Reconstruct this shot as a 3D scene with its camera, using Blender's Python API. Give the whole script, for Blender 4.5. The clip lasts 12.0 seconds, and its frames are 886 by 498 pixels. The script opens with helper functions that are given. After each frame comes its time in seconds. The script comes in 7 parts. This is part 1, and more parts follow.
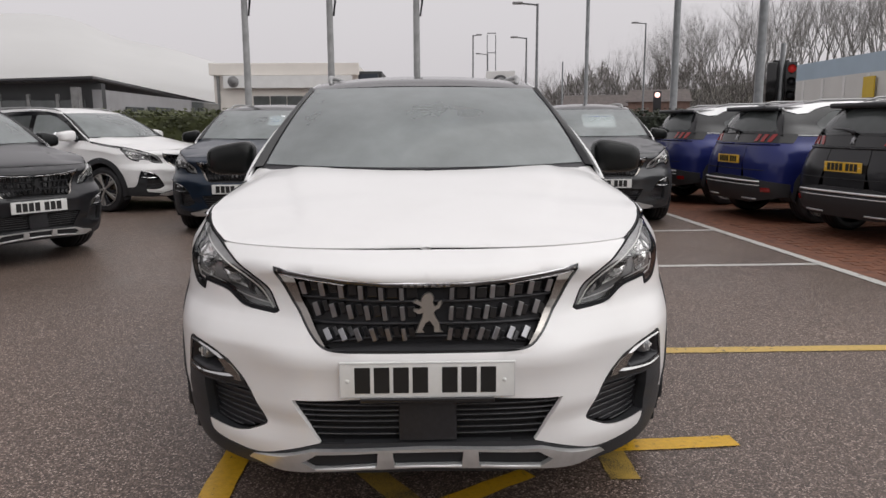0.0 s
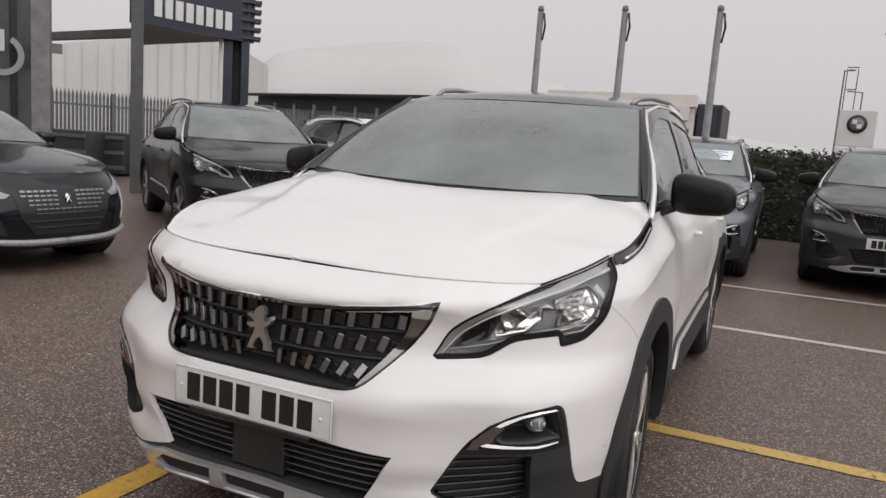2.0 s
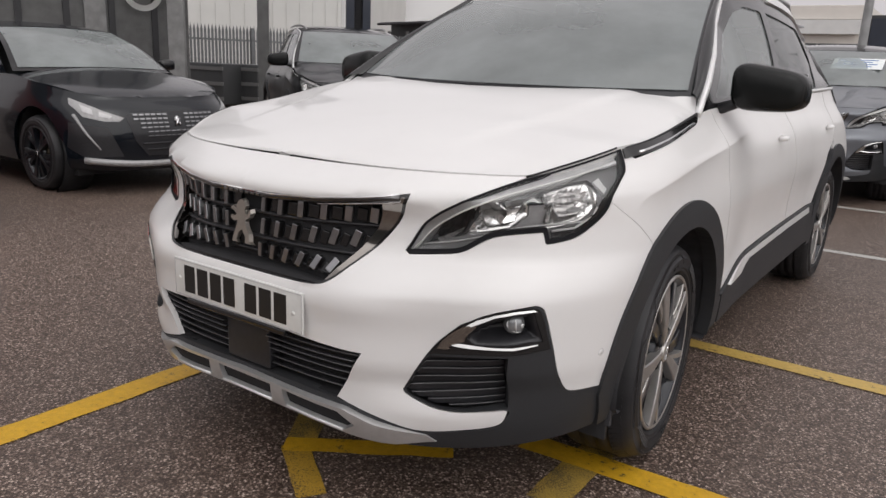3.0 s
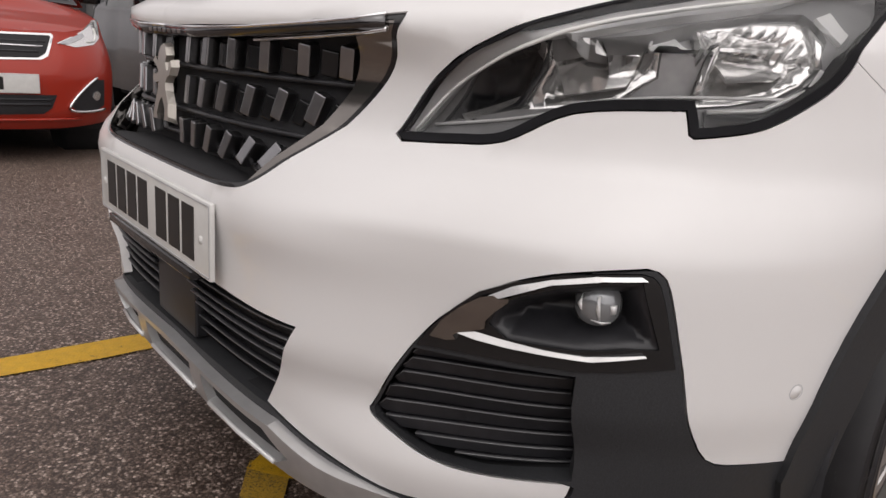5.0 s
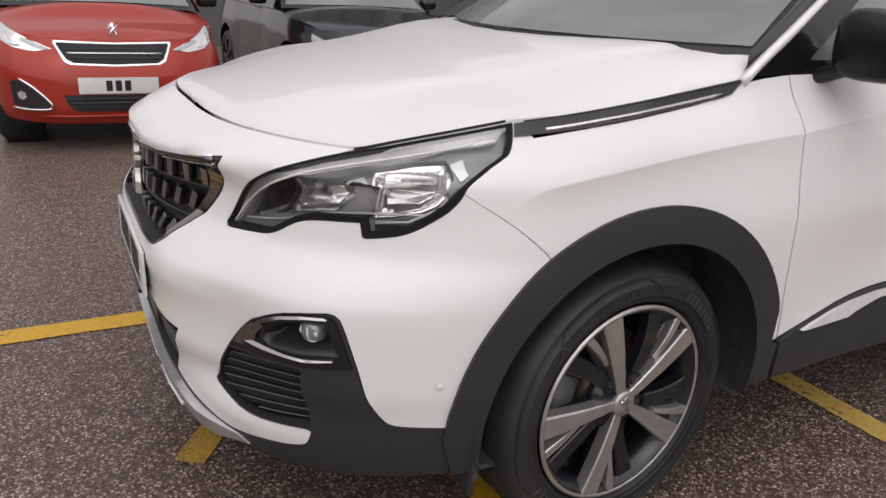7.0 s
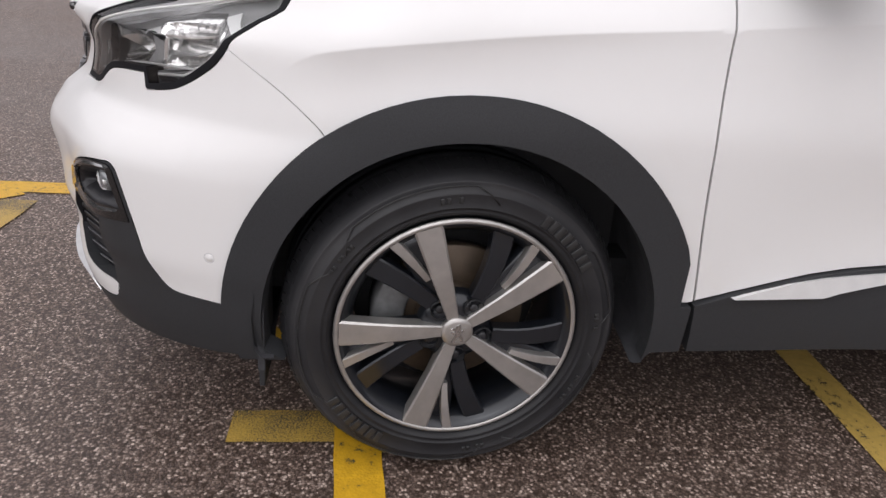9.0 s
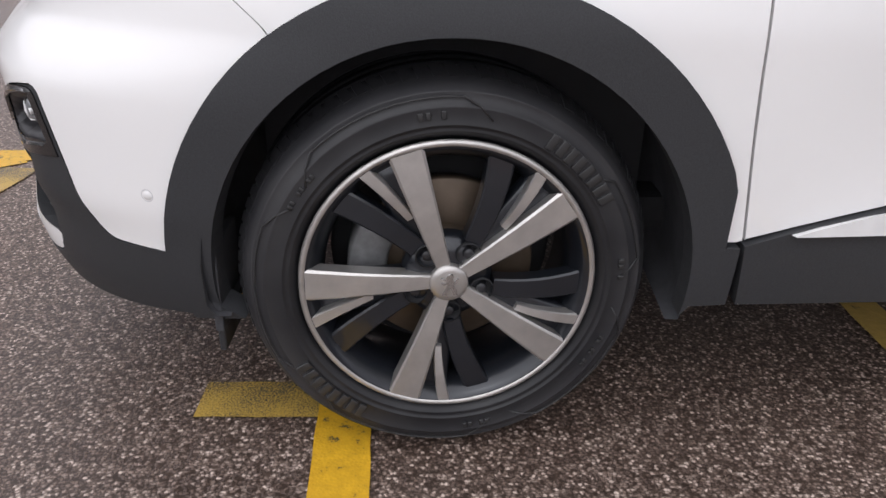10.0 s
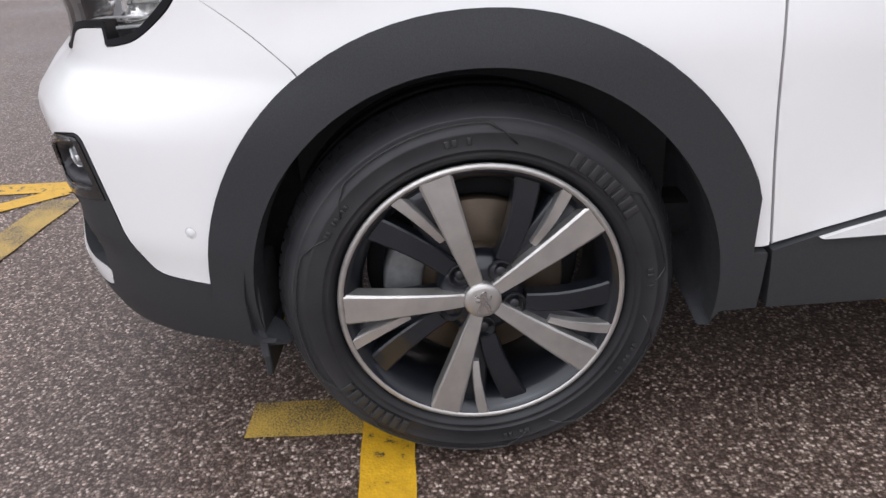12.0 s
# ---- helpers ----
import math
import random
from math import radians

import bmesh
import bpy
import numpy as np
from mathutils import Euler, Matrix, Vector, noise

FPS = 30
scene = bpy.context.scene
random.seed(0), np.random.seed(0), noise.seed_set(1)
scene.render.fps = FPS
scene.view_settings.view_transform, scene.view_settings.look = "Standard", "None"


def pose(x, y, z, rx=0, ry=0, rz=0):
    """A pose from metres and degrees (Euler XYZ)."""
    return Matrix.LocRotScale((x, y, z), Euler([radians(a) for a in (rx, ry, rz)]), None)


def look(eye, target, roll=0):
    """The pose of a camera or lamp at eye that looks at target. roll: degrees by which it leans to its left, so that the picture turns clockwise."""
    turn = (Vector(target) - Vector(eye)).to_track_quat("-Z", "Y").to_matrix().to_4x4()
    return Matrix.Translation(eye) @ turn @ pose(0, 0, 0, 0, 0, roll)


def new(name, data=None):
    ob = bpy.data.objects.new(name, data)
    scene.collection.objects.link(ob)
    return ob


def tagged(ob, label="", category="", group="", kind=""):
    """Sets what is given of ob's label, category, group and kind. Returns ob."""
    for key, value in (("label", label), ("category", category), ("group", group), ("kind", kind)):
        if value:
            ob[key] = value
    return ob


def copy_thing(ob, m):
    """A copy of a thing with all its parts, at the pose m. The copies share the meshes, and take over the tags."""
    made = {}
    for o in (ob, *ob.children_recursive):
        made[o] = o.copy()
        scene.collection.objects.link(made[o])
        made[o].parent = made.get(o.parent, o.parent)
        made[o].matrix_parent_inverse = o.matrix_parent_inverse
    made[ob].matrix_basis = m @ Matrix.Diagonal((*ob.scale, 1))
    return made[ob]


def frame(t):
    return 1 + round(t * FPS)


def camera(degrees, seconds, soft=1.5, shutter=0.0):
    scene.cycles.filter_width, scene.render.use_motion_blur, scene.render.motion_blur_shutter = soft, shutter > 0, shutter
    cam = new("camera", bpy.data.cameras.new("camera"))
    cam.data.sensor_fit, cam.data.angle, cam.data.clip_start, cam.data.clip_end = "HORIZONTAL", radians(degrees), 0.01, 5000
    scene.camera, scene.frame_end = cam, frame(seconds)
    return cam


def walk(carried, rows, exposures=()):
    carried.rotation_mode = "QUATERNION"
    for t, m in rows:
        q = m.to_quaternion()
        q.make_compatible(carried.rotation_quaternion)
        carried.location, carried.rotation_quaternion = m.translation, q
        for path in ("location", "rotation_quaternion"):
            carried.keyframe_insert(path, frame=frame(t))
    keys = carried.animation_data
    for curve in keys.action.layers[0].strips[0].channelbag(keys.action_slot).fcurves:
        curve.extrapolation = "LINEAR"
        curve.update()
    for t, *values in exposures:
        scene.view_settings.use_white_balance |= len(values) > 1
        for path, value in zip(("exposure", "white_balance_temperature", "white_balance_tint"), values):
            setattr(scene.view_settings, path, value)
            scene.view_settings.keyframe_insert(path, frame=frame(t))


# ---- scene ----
cam = camera(61.9, 12.0)
PATH = [
    (0, (-0.004, -2.095, 1.314), (0.045, -0.124, 0.978), -0.3),
    (0.3, (0.203, -2.023, 1.294), (0.057, -0.054, 0.977), 1.8),
    (0.5, (0.34, -1.976, 1.283), (0.116, -0.017, 0.947), 0.9),
    (0.8, (0.531, -1.921, 1.267), (0.206, 0.025, 0.94), 0.6),
    (1, (0.665, -1.871, 1.27), (0.205, 0.05, 0.955), 3.3),
    (1.2, (0.788, -1.826, 1.284), (0.281, 0.074, 0.92), 2.2),
    (1.5, (0.961, -1.711, 1.314), (0.384, 0.171, 0.963), 0.7),
    (1.7, (1.08, -1.634, 1.309), (0.384, 0.214, 0.992), 1.9),
    (2, (1.226, -1.531, 1.29), (0.409, 0.272, 1.001), 4.1),
    (2.2, (1.324, -1.494, 1.313), (0.435, 0.269, 0.996), 2.5),
    (2.5, (1.422, -1.431, 1.271), (0.445, 0.278, 0.915), 2.1),
    (2.8, (1.536, -1.355, 1.219), (0.452, 0.27, 0.793), 3.1),
    (3, (1.546, -1.235, 1.193), (0.428, 0.349, 0.703), 2.4),
    (3.2, (1.559, -1.103, 1.166), (0.39, 0.42, 0.606), 2.1),
    (4.8, (1.222, -0.396, 0.885), (-0.272, 0.829, 0.369), 5.6),
    (5, (1.203, -0.387, 0.847), (-0.277, 0.853, 0.325), 4.5),
    (5.3, (1.204, -0.377, 0.831), (-0.25, 0.874, 0.265), 4.1),
    (5.5, (1.209, -0.364, 0.839), (-0.247, 0.881, 0.264), 3.5),
    (5.8, (1.27, -0.348, 0.862), (-0.232, 0.854, 0.315), 3.5),
    (6, (1.339, -0.34, 0.916), (-0.191, 0.82, 0.358), 2.0),
    (6.2, (1.461, -0.278, 0.988), (-0.135, 0.783, 0.416), 2.5),
    (6.5, (1.635, -0.252, 1.109), (0.052, 0.797, 0.482), 2.5),
    (6.8, (1.875, -0.187, 1.169), (0.21, 0.728, 0.544), 1.9),
    (7, (1.979, -0.158, 1.229), (0.324, 0.744, 0.562), 3.0),
    (7.2, (2.08, -0.054, 1.23), (0.389, 0.774, 0.556), 1.7),
    (8.8, (2.158, 0.703, 1.133), (0.356, 0.966, 0.306), 4.2),
    (9, (2.14, 0.753, 1.1), (0.328, 0.961, 0.278), 4.3),
    (9.2, (2.125, 0.821, 1.064), (0.305, 0.978, 0.251), 3.5),
    (9.5, (2.038, 0.856, 1.012), (0.244, 1.005, 0.142), 5.1),
    (9.8, (1.981, 0.913, 0.918), (0.165, 0.956, 0.081), 1.5),
    (10, (1.95, 0.896, 0.918), (0.145, 0.949, 0.06), 1.3),
    (10.5, (1.93, 0.894, 0.903), (0.114, 0.888, 0.066), 0.1),
    (11, (1.931, 0.882, 0.91), (0.119, 0.847, 0.064), -1.2),
    (11.5, (1.947, 0.893, 0.917), (0.127, 0.85, 0.088), -2.2),
    (12, (1.969, 0.895, 0.969), (0.165, 0.863, 0.105), -3.0),
]
walk(cam, [(t, look(eye, target, roll)) for t, eye, target, roll in PATH],
     [(0, .29, 6450, 8.6), (.5, .28, 6450, 7.6), (1.2, .26, 6450, 7.8), (2.0, .22, 6500, 8.9), (2.5, .20, 6500, 9.2), (3.2, .24, 6500, 9.5), (5.0, .22, 6650, 11), (5.5, .24, 6650, 11), (6.5, .24, 6500, 11), (7.2, .25, 6450, 11),
      (8.8, .43, 6350, 11), (9.5, .52, 6250, 11), (10.5, .70, 6080, 10), (12, .71, 6030, 9.5)])

# ---- light: an overcast, misty winter day ----
world = bpy.data.worlds.new("overcast_sky")
scene.world = world
world.use_nodes = True
wn = world.node_tree.nodes
wn.clear()
w_out = wn.new("ShaderNodeOutputWorld")
w_bg = wn.new("ShaderNodeBackground")
w_sky = wn.new("ShaderNodeTexSky")
w_sky.sky_type = "NISHITA"
w_sky.sun_disc = False
w_sky.sun_elevation, w_sky.sun_rotation = radians(53), radians(115)
w_sky.air_density, w_sky.dust_density, w_sky.ozone_density = 1.0, 6.0, 1.0
w_hsv = wn.new("ShaderNodeHueSaturation")
w_hsv.inputs["Saturation"].default_value = 0.06
w_mix = wn.new("ShaderNodeMix")
w_mix.data_type = "RGBA"
w_mix.inputs["Factor"].default_value = 0.72
w_mix.inputs["B"].default_value = (7.12, 6.70, 6.93, 1)
w_bg.inputs["Strength"].default_value = 0.095
wl = world.node_tree.links
wl.new(w_sky.outputs["Color"], w_hsv.inputs["Color"])
wl.new(w_hsv.outputs["Color"], w_mix.inputs["A"])
wl.new(w_mix.outputs["Result"], w_bg.inputs["Color"])
wl.new(w_bg.outputs["Background"], w_out.inputs["Surface"])
sun = new("sun", bpy.data.lights.new("sun", "SUN"))
sun.data.energy, sun.data.angle, sun.data.color = 1.0, radians(110), (1.0, 0.975, 0.95)
sun.matrix_world = look((10.5, -5, 15.5), (0, 0, 0))

# ---- materials ----
def material(name):
    m = bpy.data.materials.new(name)
    m.use_nodes = True
    nt = m.node_tree
    return m, nt, nt.nodes["Principled BSDF"]


def node(nt, kind, **values):
    n = nt.nodes.new(kind)
    for key, value in values.items():
        n.inputs[key].default_value = value
    return n


def noise_of(nt, scale, detail=4, rough=0.55, coord="Object"):
    tc = nt.nodes.new("ShaderNodeTexCoord")
    n = node(nt, "ShaderNodeTexNoise", Scale=scale, Detail=detail, Roughness=rough)
    nt.links.new(tc.outputs[coord], n.inputs["Vector"])
    return n


def ramp_node(nt, source, stops):
    r = nt.nodes.new("ShaderNodeValToRGB")
    while len(r.color_ramp.elements) < len(stops):
        r.color_ramp.elements.new(0.5)
    for e, (pos, col) in zip(r.color_ramp.elements, stops):
        e.position, e.color = pos, (*col, 1) if len(col) == 3 else col
    nt.links.new(source, r.inputs["Fac"])
    return r


def bump_node(nt, bsdf, height, strength, distance=0.002):
    b = node(nt, "ShaderNodeBump", Strength=strength, Distance=distance)
    nt.links.new(height, b.inputs["Height"])
    nt.links.new(b.outputs["Normal"], bsdf.inputs["Normal"])
    return b


def simple(name, colour, rough=0.5, metal=0.0, coat=0.0, vary=0.12, scale=30.0, bump=0.0, ior=1.5):
    m, nt, b = material(name)
    n = noise_of(nt, scale)
    lo = tuple(max(0, c * (1 - vary)) for c in colour)
    hi = tuple(min(1, c * (1 + vary)) for c in colour)
    r = ramp_node(nt, n.outputs["Fac"], [(0.3, lo), (0.7, hi)])
    nt.links.new(r.outputs["Color"], b.inputs["Base Color"])
    b.inputs["Roughness"].default_value = rough
    b.inputs["Metallic"].default_value = metal
    b.inputs["Coat Weight"].default_value = coat
    b.inputs["Coat Roughness"].default_value = 0.04
    b.inputs["IOR"].default_value = ior
    if bump:
        bump_node(nt, b, n.outputs["Fac"], bump)
    return m


def paint(name, colour, flake=0.0, rough=0.32, dirt=(0.25, 0.23, 0.2), coat=0.55):
    """car paint under clear lacquer, with a thin road film"""
    m, nt, b = material(name)
    n = noise_of(nt, 3.0, 6)
    f = nt.nodes.new("ShaderNodeMix")
    f.data_type = "RGBA"
    f.inputs["A"].default_value, f.inputs["B"].default_value = (*colour, 1), (*dirt, 1)
    r = ramp_node(nt, n.outputs["Fac"], [(0.45, (0, 0, 0)), (1.0, (0.12, 0.12, 0.12))])
    nt.links.new(r.outputs["Color"], f.inputs["Factor"])
    nt.links.new(f.outputs["Result"], b.inputs["Base Color"])
    b.inputs["Metallic"].default_value = flake
    b.inputs["Roughness"].default_value = rough
    b.inputs["Coat Weight"].default_value = coat
    b.inputs["Specular IOR Level"].default_value = 0.25
    b.inputs["Coat Roughness"].default_value = 0.05
    return m


def clear(name, tint, rough=0.02, mist=0.0):
    """thin pane: tinted see-through body, a film of fine drizzle, and a mirror gloss on top"""
    m, nt, b = material(name)
    nt.nodes.remove(b)
    tr = node(nt, "ShaderNodeBsdfTransparent", Color=(*tint, 1))
    gl = node(nt, "ShaderNodeBsdfGlossy", Roughness=rough)
    fr = node(nt, "ShaderNodeFresnel", IOR=1.5)
    mx = nt.nodes.new("ShaderNodeMixShader")
    nt.links.new(fr.outputs["Fac"], mx.inputs[0])
    body = tr
    if mist:
        df = node(nt, "ShaderNodeBsdfDiffuse", Color=(0.69, 0.745, 0.745, 1))
        n = noise_of(nt, 2.5, 5)
        f = ramp_node(nt, n.outputs["Fac"], [(0.3, (mist * 0.8,) * 3), (0.7, (mist * 1.2,) * 3)])
        body = nt.nodes.new("ShaderNodeMixShader")
        nt.links.new(f.outputs["Color"], body.inputs[0])
        nt.links.new(tr.outputs[0], body.inputs[1])
        nt.links.new(df.outputs[0], body.inputs[2])
    nt.links.new(body.outputs[0], mx.inputs[1])
    nt.links.new(gl.outputs[0], mx.inputs[2])
    nt.links.new(mx.outputs[0], nt.nodes["Material Output"].inputs["Surface"])
    return m


WHITE = paint("pearl_white_paint", (0.80, 0.79, 0.785), 0.0, 0.42, coat=0.6)
BLACKP = paint("black_paint", (0.014, 0.014, 0.016), 0.0, 0.3, (0.06, 0.056, 0.055), 0.4)
NAVY = paint("dark_blue_paint", (0.012, 0.022, 0.04), 0.2, 0.35, (0.06, 0.06, 0.06))
GREY = paint("dark_grey_paint", (0.05, 0.052, 0.055), 0.3, 0.35, (0.08, 0.08, 0.08))
SILVER = paint("steel_grey_paint", (0.16, 0.17, 0.19), 0.45, 0.35, (0.12, 0.12, 0.12))
ROYAL = paint("royal_blue_paint", (0.013, 0.02, 0.125), 0.3, 0.35, (0.06, 0.06, 0.08))
RED = paint("red_paint", (0.36, 0.028, 0.014), 0.1, 0.35, (0.15, 0.05, 0.04))
GLOSSB = simple("gloss_black", (0.01, 0.01, 0.011), 0.12, 0, 0.2)
PLASTIC = simple("black_grained_plastic", (0.034, 0.035, 0.038), 0.5, 0, 0, 0.16, 420.0, 0.18, 1.38)
# near-black for openings and hidden inner parts, shade put into the colour
DARK = simple("cavity_shade", (0.016, 0.016, 0.018), 0.8)
LINER = simple("arch_liner_felt", (0.045, 0.045, 0.050), 0.85, 0, 0, 0.25, 25)
SATIN = simple("satin_black", (0.020, 0.020, 0.023), 0.4, 0, 0, 0.2, 60)
RAILM = simple("satin_rail_aluminium", (0.34, 0.34, 0.34), 0.35, 0.6, 0.1, 0.08)
MIRRORB = simple("black_mirror_paint", (0.010, 0.011, 0.011), 0.25, 0, 0, 0.1, 30, 0, 1.32)
CHROME = simple("chrome", (0.82, 0.82, 0.83), 0.08, 1.0, 0, 0.03)
BRIGHT = simple("silver_skid_paint", (0.60, 0.60, 0.60), 0.28, 0.6, 0.3, 0.06)
TRIMC = simple("bumper_chrome", (0.56, 0.555, 0.55), 0.14, 1.0, 0, 0.08)
SMOKE = simple("smoked_chrome", (0.32, 0.30, 0.28), 0.1, 1.0, 0, 0.08)
TRIMW = simple("bright_trim_and_glints", (0.80, 0.80, 0.80), 0.3, 0.25, 0.3, 0.04)
LINERG = simple("lamp_liner_grey", (0.24, 0.238, 0.242), 0.3, 0.1, 0.3, 0.15)
POCKET = simple("lamp_pocket_grey", (0.36, 0.357, 0.36), 0.35, 0.1, 0.3, 0.15)
BROW = simple("lamp_brow_grey", (0.56, 0.555, 0.56), 0.3, 0.1, 0.5, 0.1)
EMBLEM = simple("satin_emblem_metal", (0.46, 0.43, 0.39), 0.3, 0.8, 0.2, 0.06)
# lighter grey for the painted highlights along the slats
SLATGLINT = simple("slat_highlight_grey", (0.16, 0.16, 0.165), 0.35, 0.2, 0, 0.1)
DARKFIN = simple("dark_fin_metal", (0.035, 0.035, 0.036), 0.3, 0.8, 0, 0.1)
RAISED = simple("raised_worn_rubber", (0.024, 0.024, 0.025), 0.4, 0, 0, 0.2, 80)
FINMET = simple("grille_fin_metal", (0.34, 0.34, 0.35), 0.28, 1.0, 0, 0.1)
REFLECT = simple("lamp_reflector", (0.93, 0.925, 0.92), 0.14, 0.85, 0.3, 0.03, 60)
LAMPEDGE = simple("matt_black_lamp_edge", (0.012, 0.012, 0.014), 0.7, 0, 0, 0.2, 40, 0, 1.25)
DCHROME = simple("black_chrome", (0.13, 0.128, 0.13), 0.12, 1.0, 0, 0.1)
FOGGLASS = simple("fog_lamp_glass", (0.26, 0.27, 0.28), 0.1, 0.4, 0.8, 0.1, 40)
NIGHT = paint("night_blue_paint", (0.006, 0.008, 0.012), 0.0, 0.2, (0.018, 0.018, 0.02), 0.5)
LAMPBODY = simple("lamp_bezel_grey", (0.50, 0.50, 0.52), 0.3, 0.35, 0, 0.1)
LENS = clear("clear_lens", (0.985, 0.985, 0.985))
GLASS = clear("drizzle_misted_glass", (0.60, 0.65, 0.645), 0.05, 0.32)
TINT = clear("dark_tinted_glass", (0.12, 0.13, 0.13), 0.05, 0.13)
REDLENS = simple("red_lamp_lens", (0.26, 0.008, 0.008), 0.12, 0, 0.6)
PLATEW = simple("white_plate", (0.72, 0.72, 0.70), 0.3, 0, 0.2, 0.05)
PLATEY = simple("yellow_plate", (0.72, 0.44, 0.03), 0.3, 0, 0.2, 0.05)
INK = simple("black_ink", (0.012, 0.012, 0.012), 0.4)
SEAT = simple("dark_fabric", (0.03, 0.03, 0.032), 0.85, 0, 0, 0.3, 200, 0.3)
PAPER = simple("white_paper", (0.86, 0.90, 0.90), 0.6)
STEEL = simple("galvanised_steel", (0.155, 0.16, 0.165), 0.45, 0.6, 0, 0.2, 8)
GREYST = simple("weathered_grey_paint", (0.2, 0.2, 0.2), 0.55, 0, 0, 0.2, 6)
DISC = simple("brake_disc_iron", (0.115, 0.085, 0.060), 0.45, 0.5, 0, 0.25, 20)
CASTING = simple("cast_iron_caliper", (0.17, 0.172, 0.175), 0.5, 0.4, 0, 0.25, 40)
GUN = simple("gunmetal_alloy", (0.014, 0.016, 0.021), 0.28, 0.3, 0.4, 0.1)


def machined():
    """diamond-cut alloy: fine turned grooves"""
    m, nt, b = material("diamond_cut_alloy")
    n = noise_of(nt, 25)
    r = ramp_node(nt, n.outputs["Fac"], [(0.3, (0.44, 0.425, 0.41)), (0.7, (0.55, 0.53, 0.51))])
    nt.links.new(r.outputs["Color"], b.inputs["Base Color"])
    b.inputs["Metallic"].default_value, b.inputs["Roughness"].default_value = 0.8, 0.36
    tc = nt.nodes.new("ShaderNodeTexCoord")
    w = node(nt, "ShaderNodeTexWave", Scale=160, Distortion=0.0)
    w.wave_type, w.rings_direction = "RINGS", "X"
    nt.links.new(tc.outputs["Object"], w.inputs["Vector"])
    bump_node(nt, b, w.outputs["Fac"], 0.08, 0.0005)
    return m


ALLOY = machined()


def rubber():
    m, nt, b = material("tyre_rubber")
    n = noise_of(nt, 9, 6)
    r = ramp_node(nt, n.outputs["Fac"], [(0.35, (0.013, 0.013, 0.015)), (0.75, (0.027, 0.027, 0.029))])
    d = ramp_node(nt, n.outputs["Fac"], [(0.3, (0.026, 0.026, 0.029)), (0.75, (0.048, 0.047, 0.049))])
    # road dust on the shoulder and outer wall, plus their sheen as paler colour
    tc = nt.nodes.new("ShaderNodeTexCoord")
    flat_ = node(nt, "ShaderNodeVectorMath")
    flat_.operation = "MULTIPLY"
    flat_.inputs[1].default_value = (0, 1, 1)
    ln = nt.nodes.new("ShaderNodeVectorMath")
    ln.operation = "LENGTH"
    nt.links.new(tc.outputs["Object"], flat_.inputs[0])
    nt.links.new(flat_.outputs[0], ln.inputs[0])
    zone = ramp_node(nt, ln.outputs["Value"], [(0.262, (0.02, 0.02, 0.02)), (0.285, (0.35, 0.35, 0.35)), (0.308, (0.8, 0.8, 0.8)), (0.324, (0.75, 0.75, 0.75)), (0.334, (0.15, 0.15, 0.15))])
    mx = nt.nodes.new("ShaderNodeMix")
    mx.data_type = "RGBA"
    nt.links.new(zone.outputs["Color"], mx.inputs["Factor"])
    nt.links.new(r.outputs["Color"], mx.inputs["A"])
    nt.links.new(d.outputs["Color"], mx.inputs["B"])
    nt.links.new(mx.outputs["Result"], b.inputs["Base Color"])
    b.inputs["Roughness"].default_value = 0.48
    b.inputs["Specular IOR Level"].default_value = 0.32
    f = noise_of(nt, 350, 2)
    bump_node(nt, b, f.outputs["Fac"], 0.12, 0.001)
    return m


RUBBER = rubber()


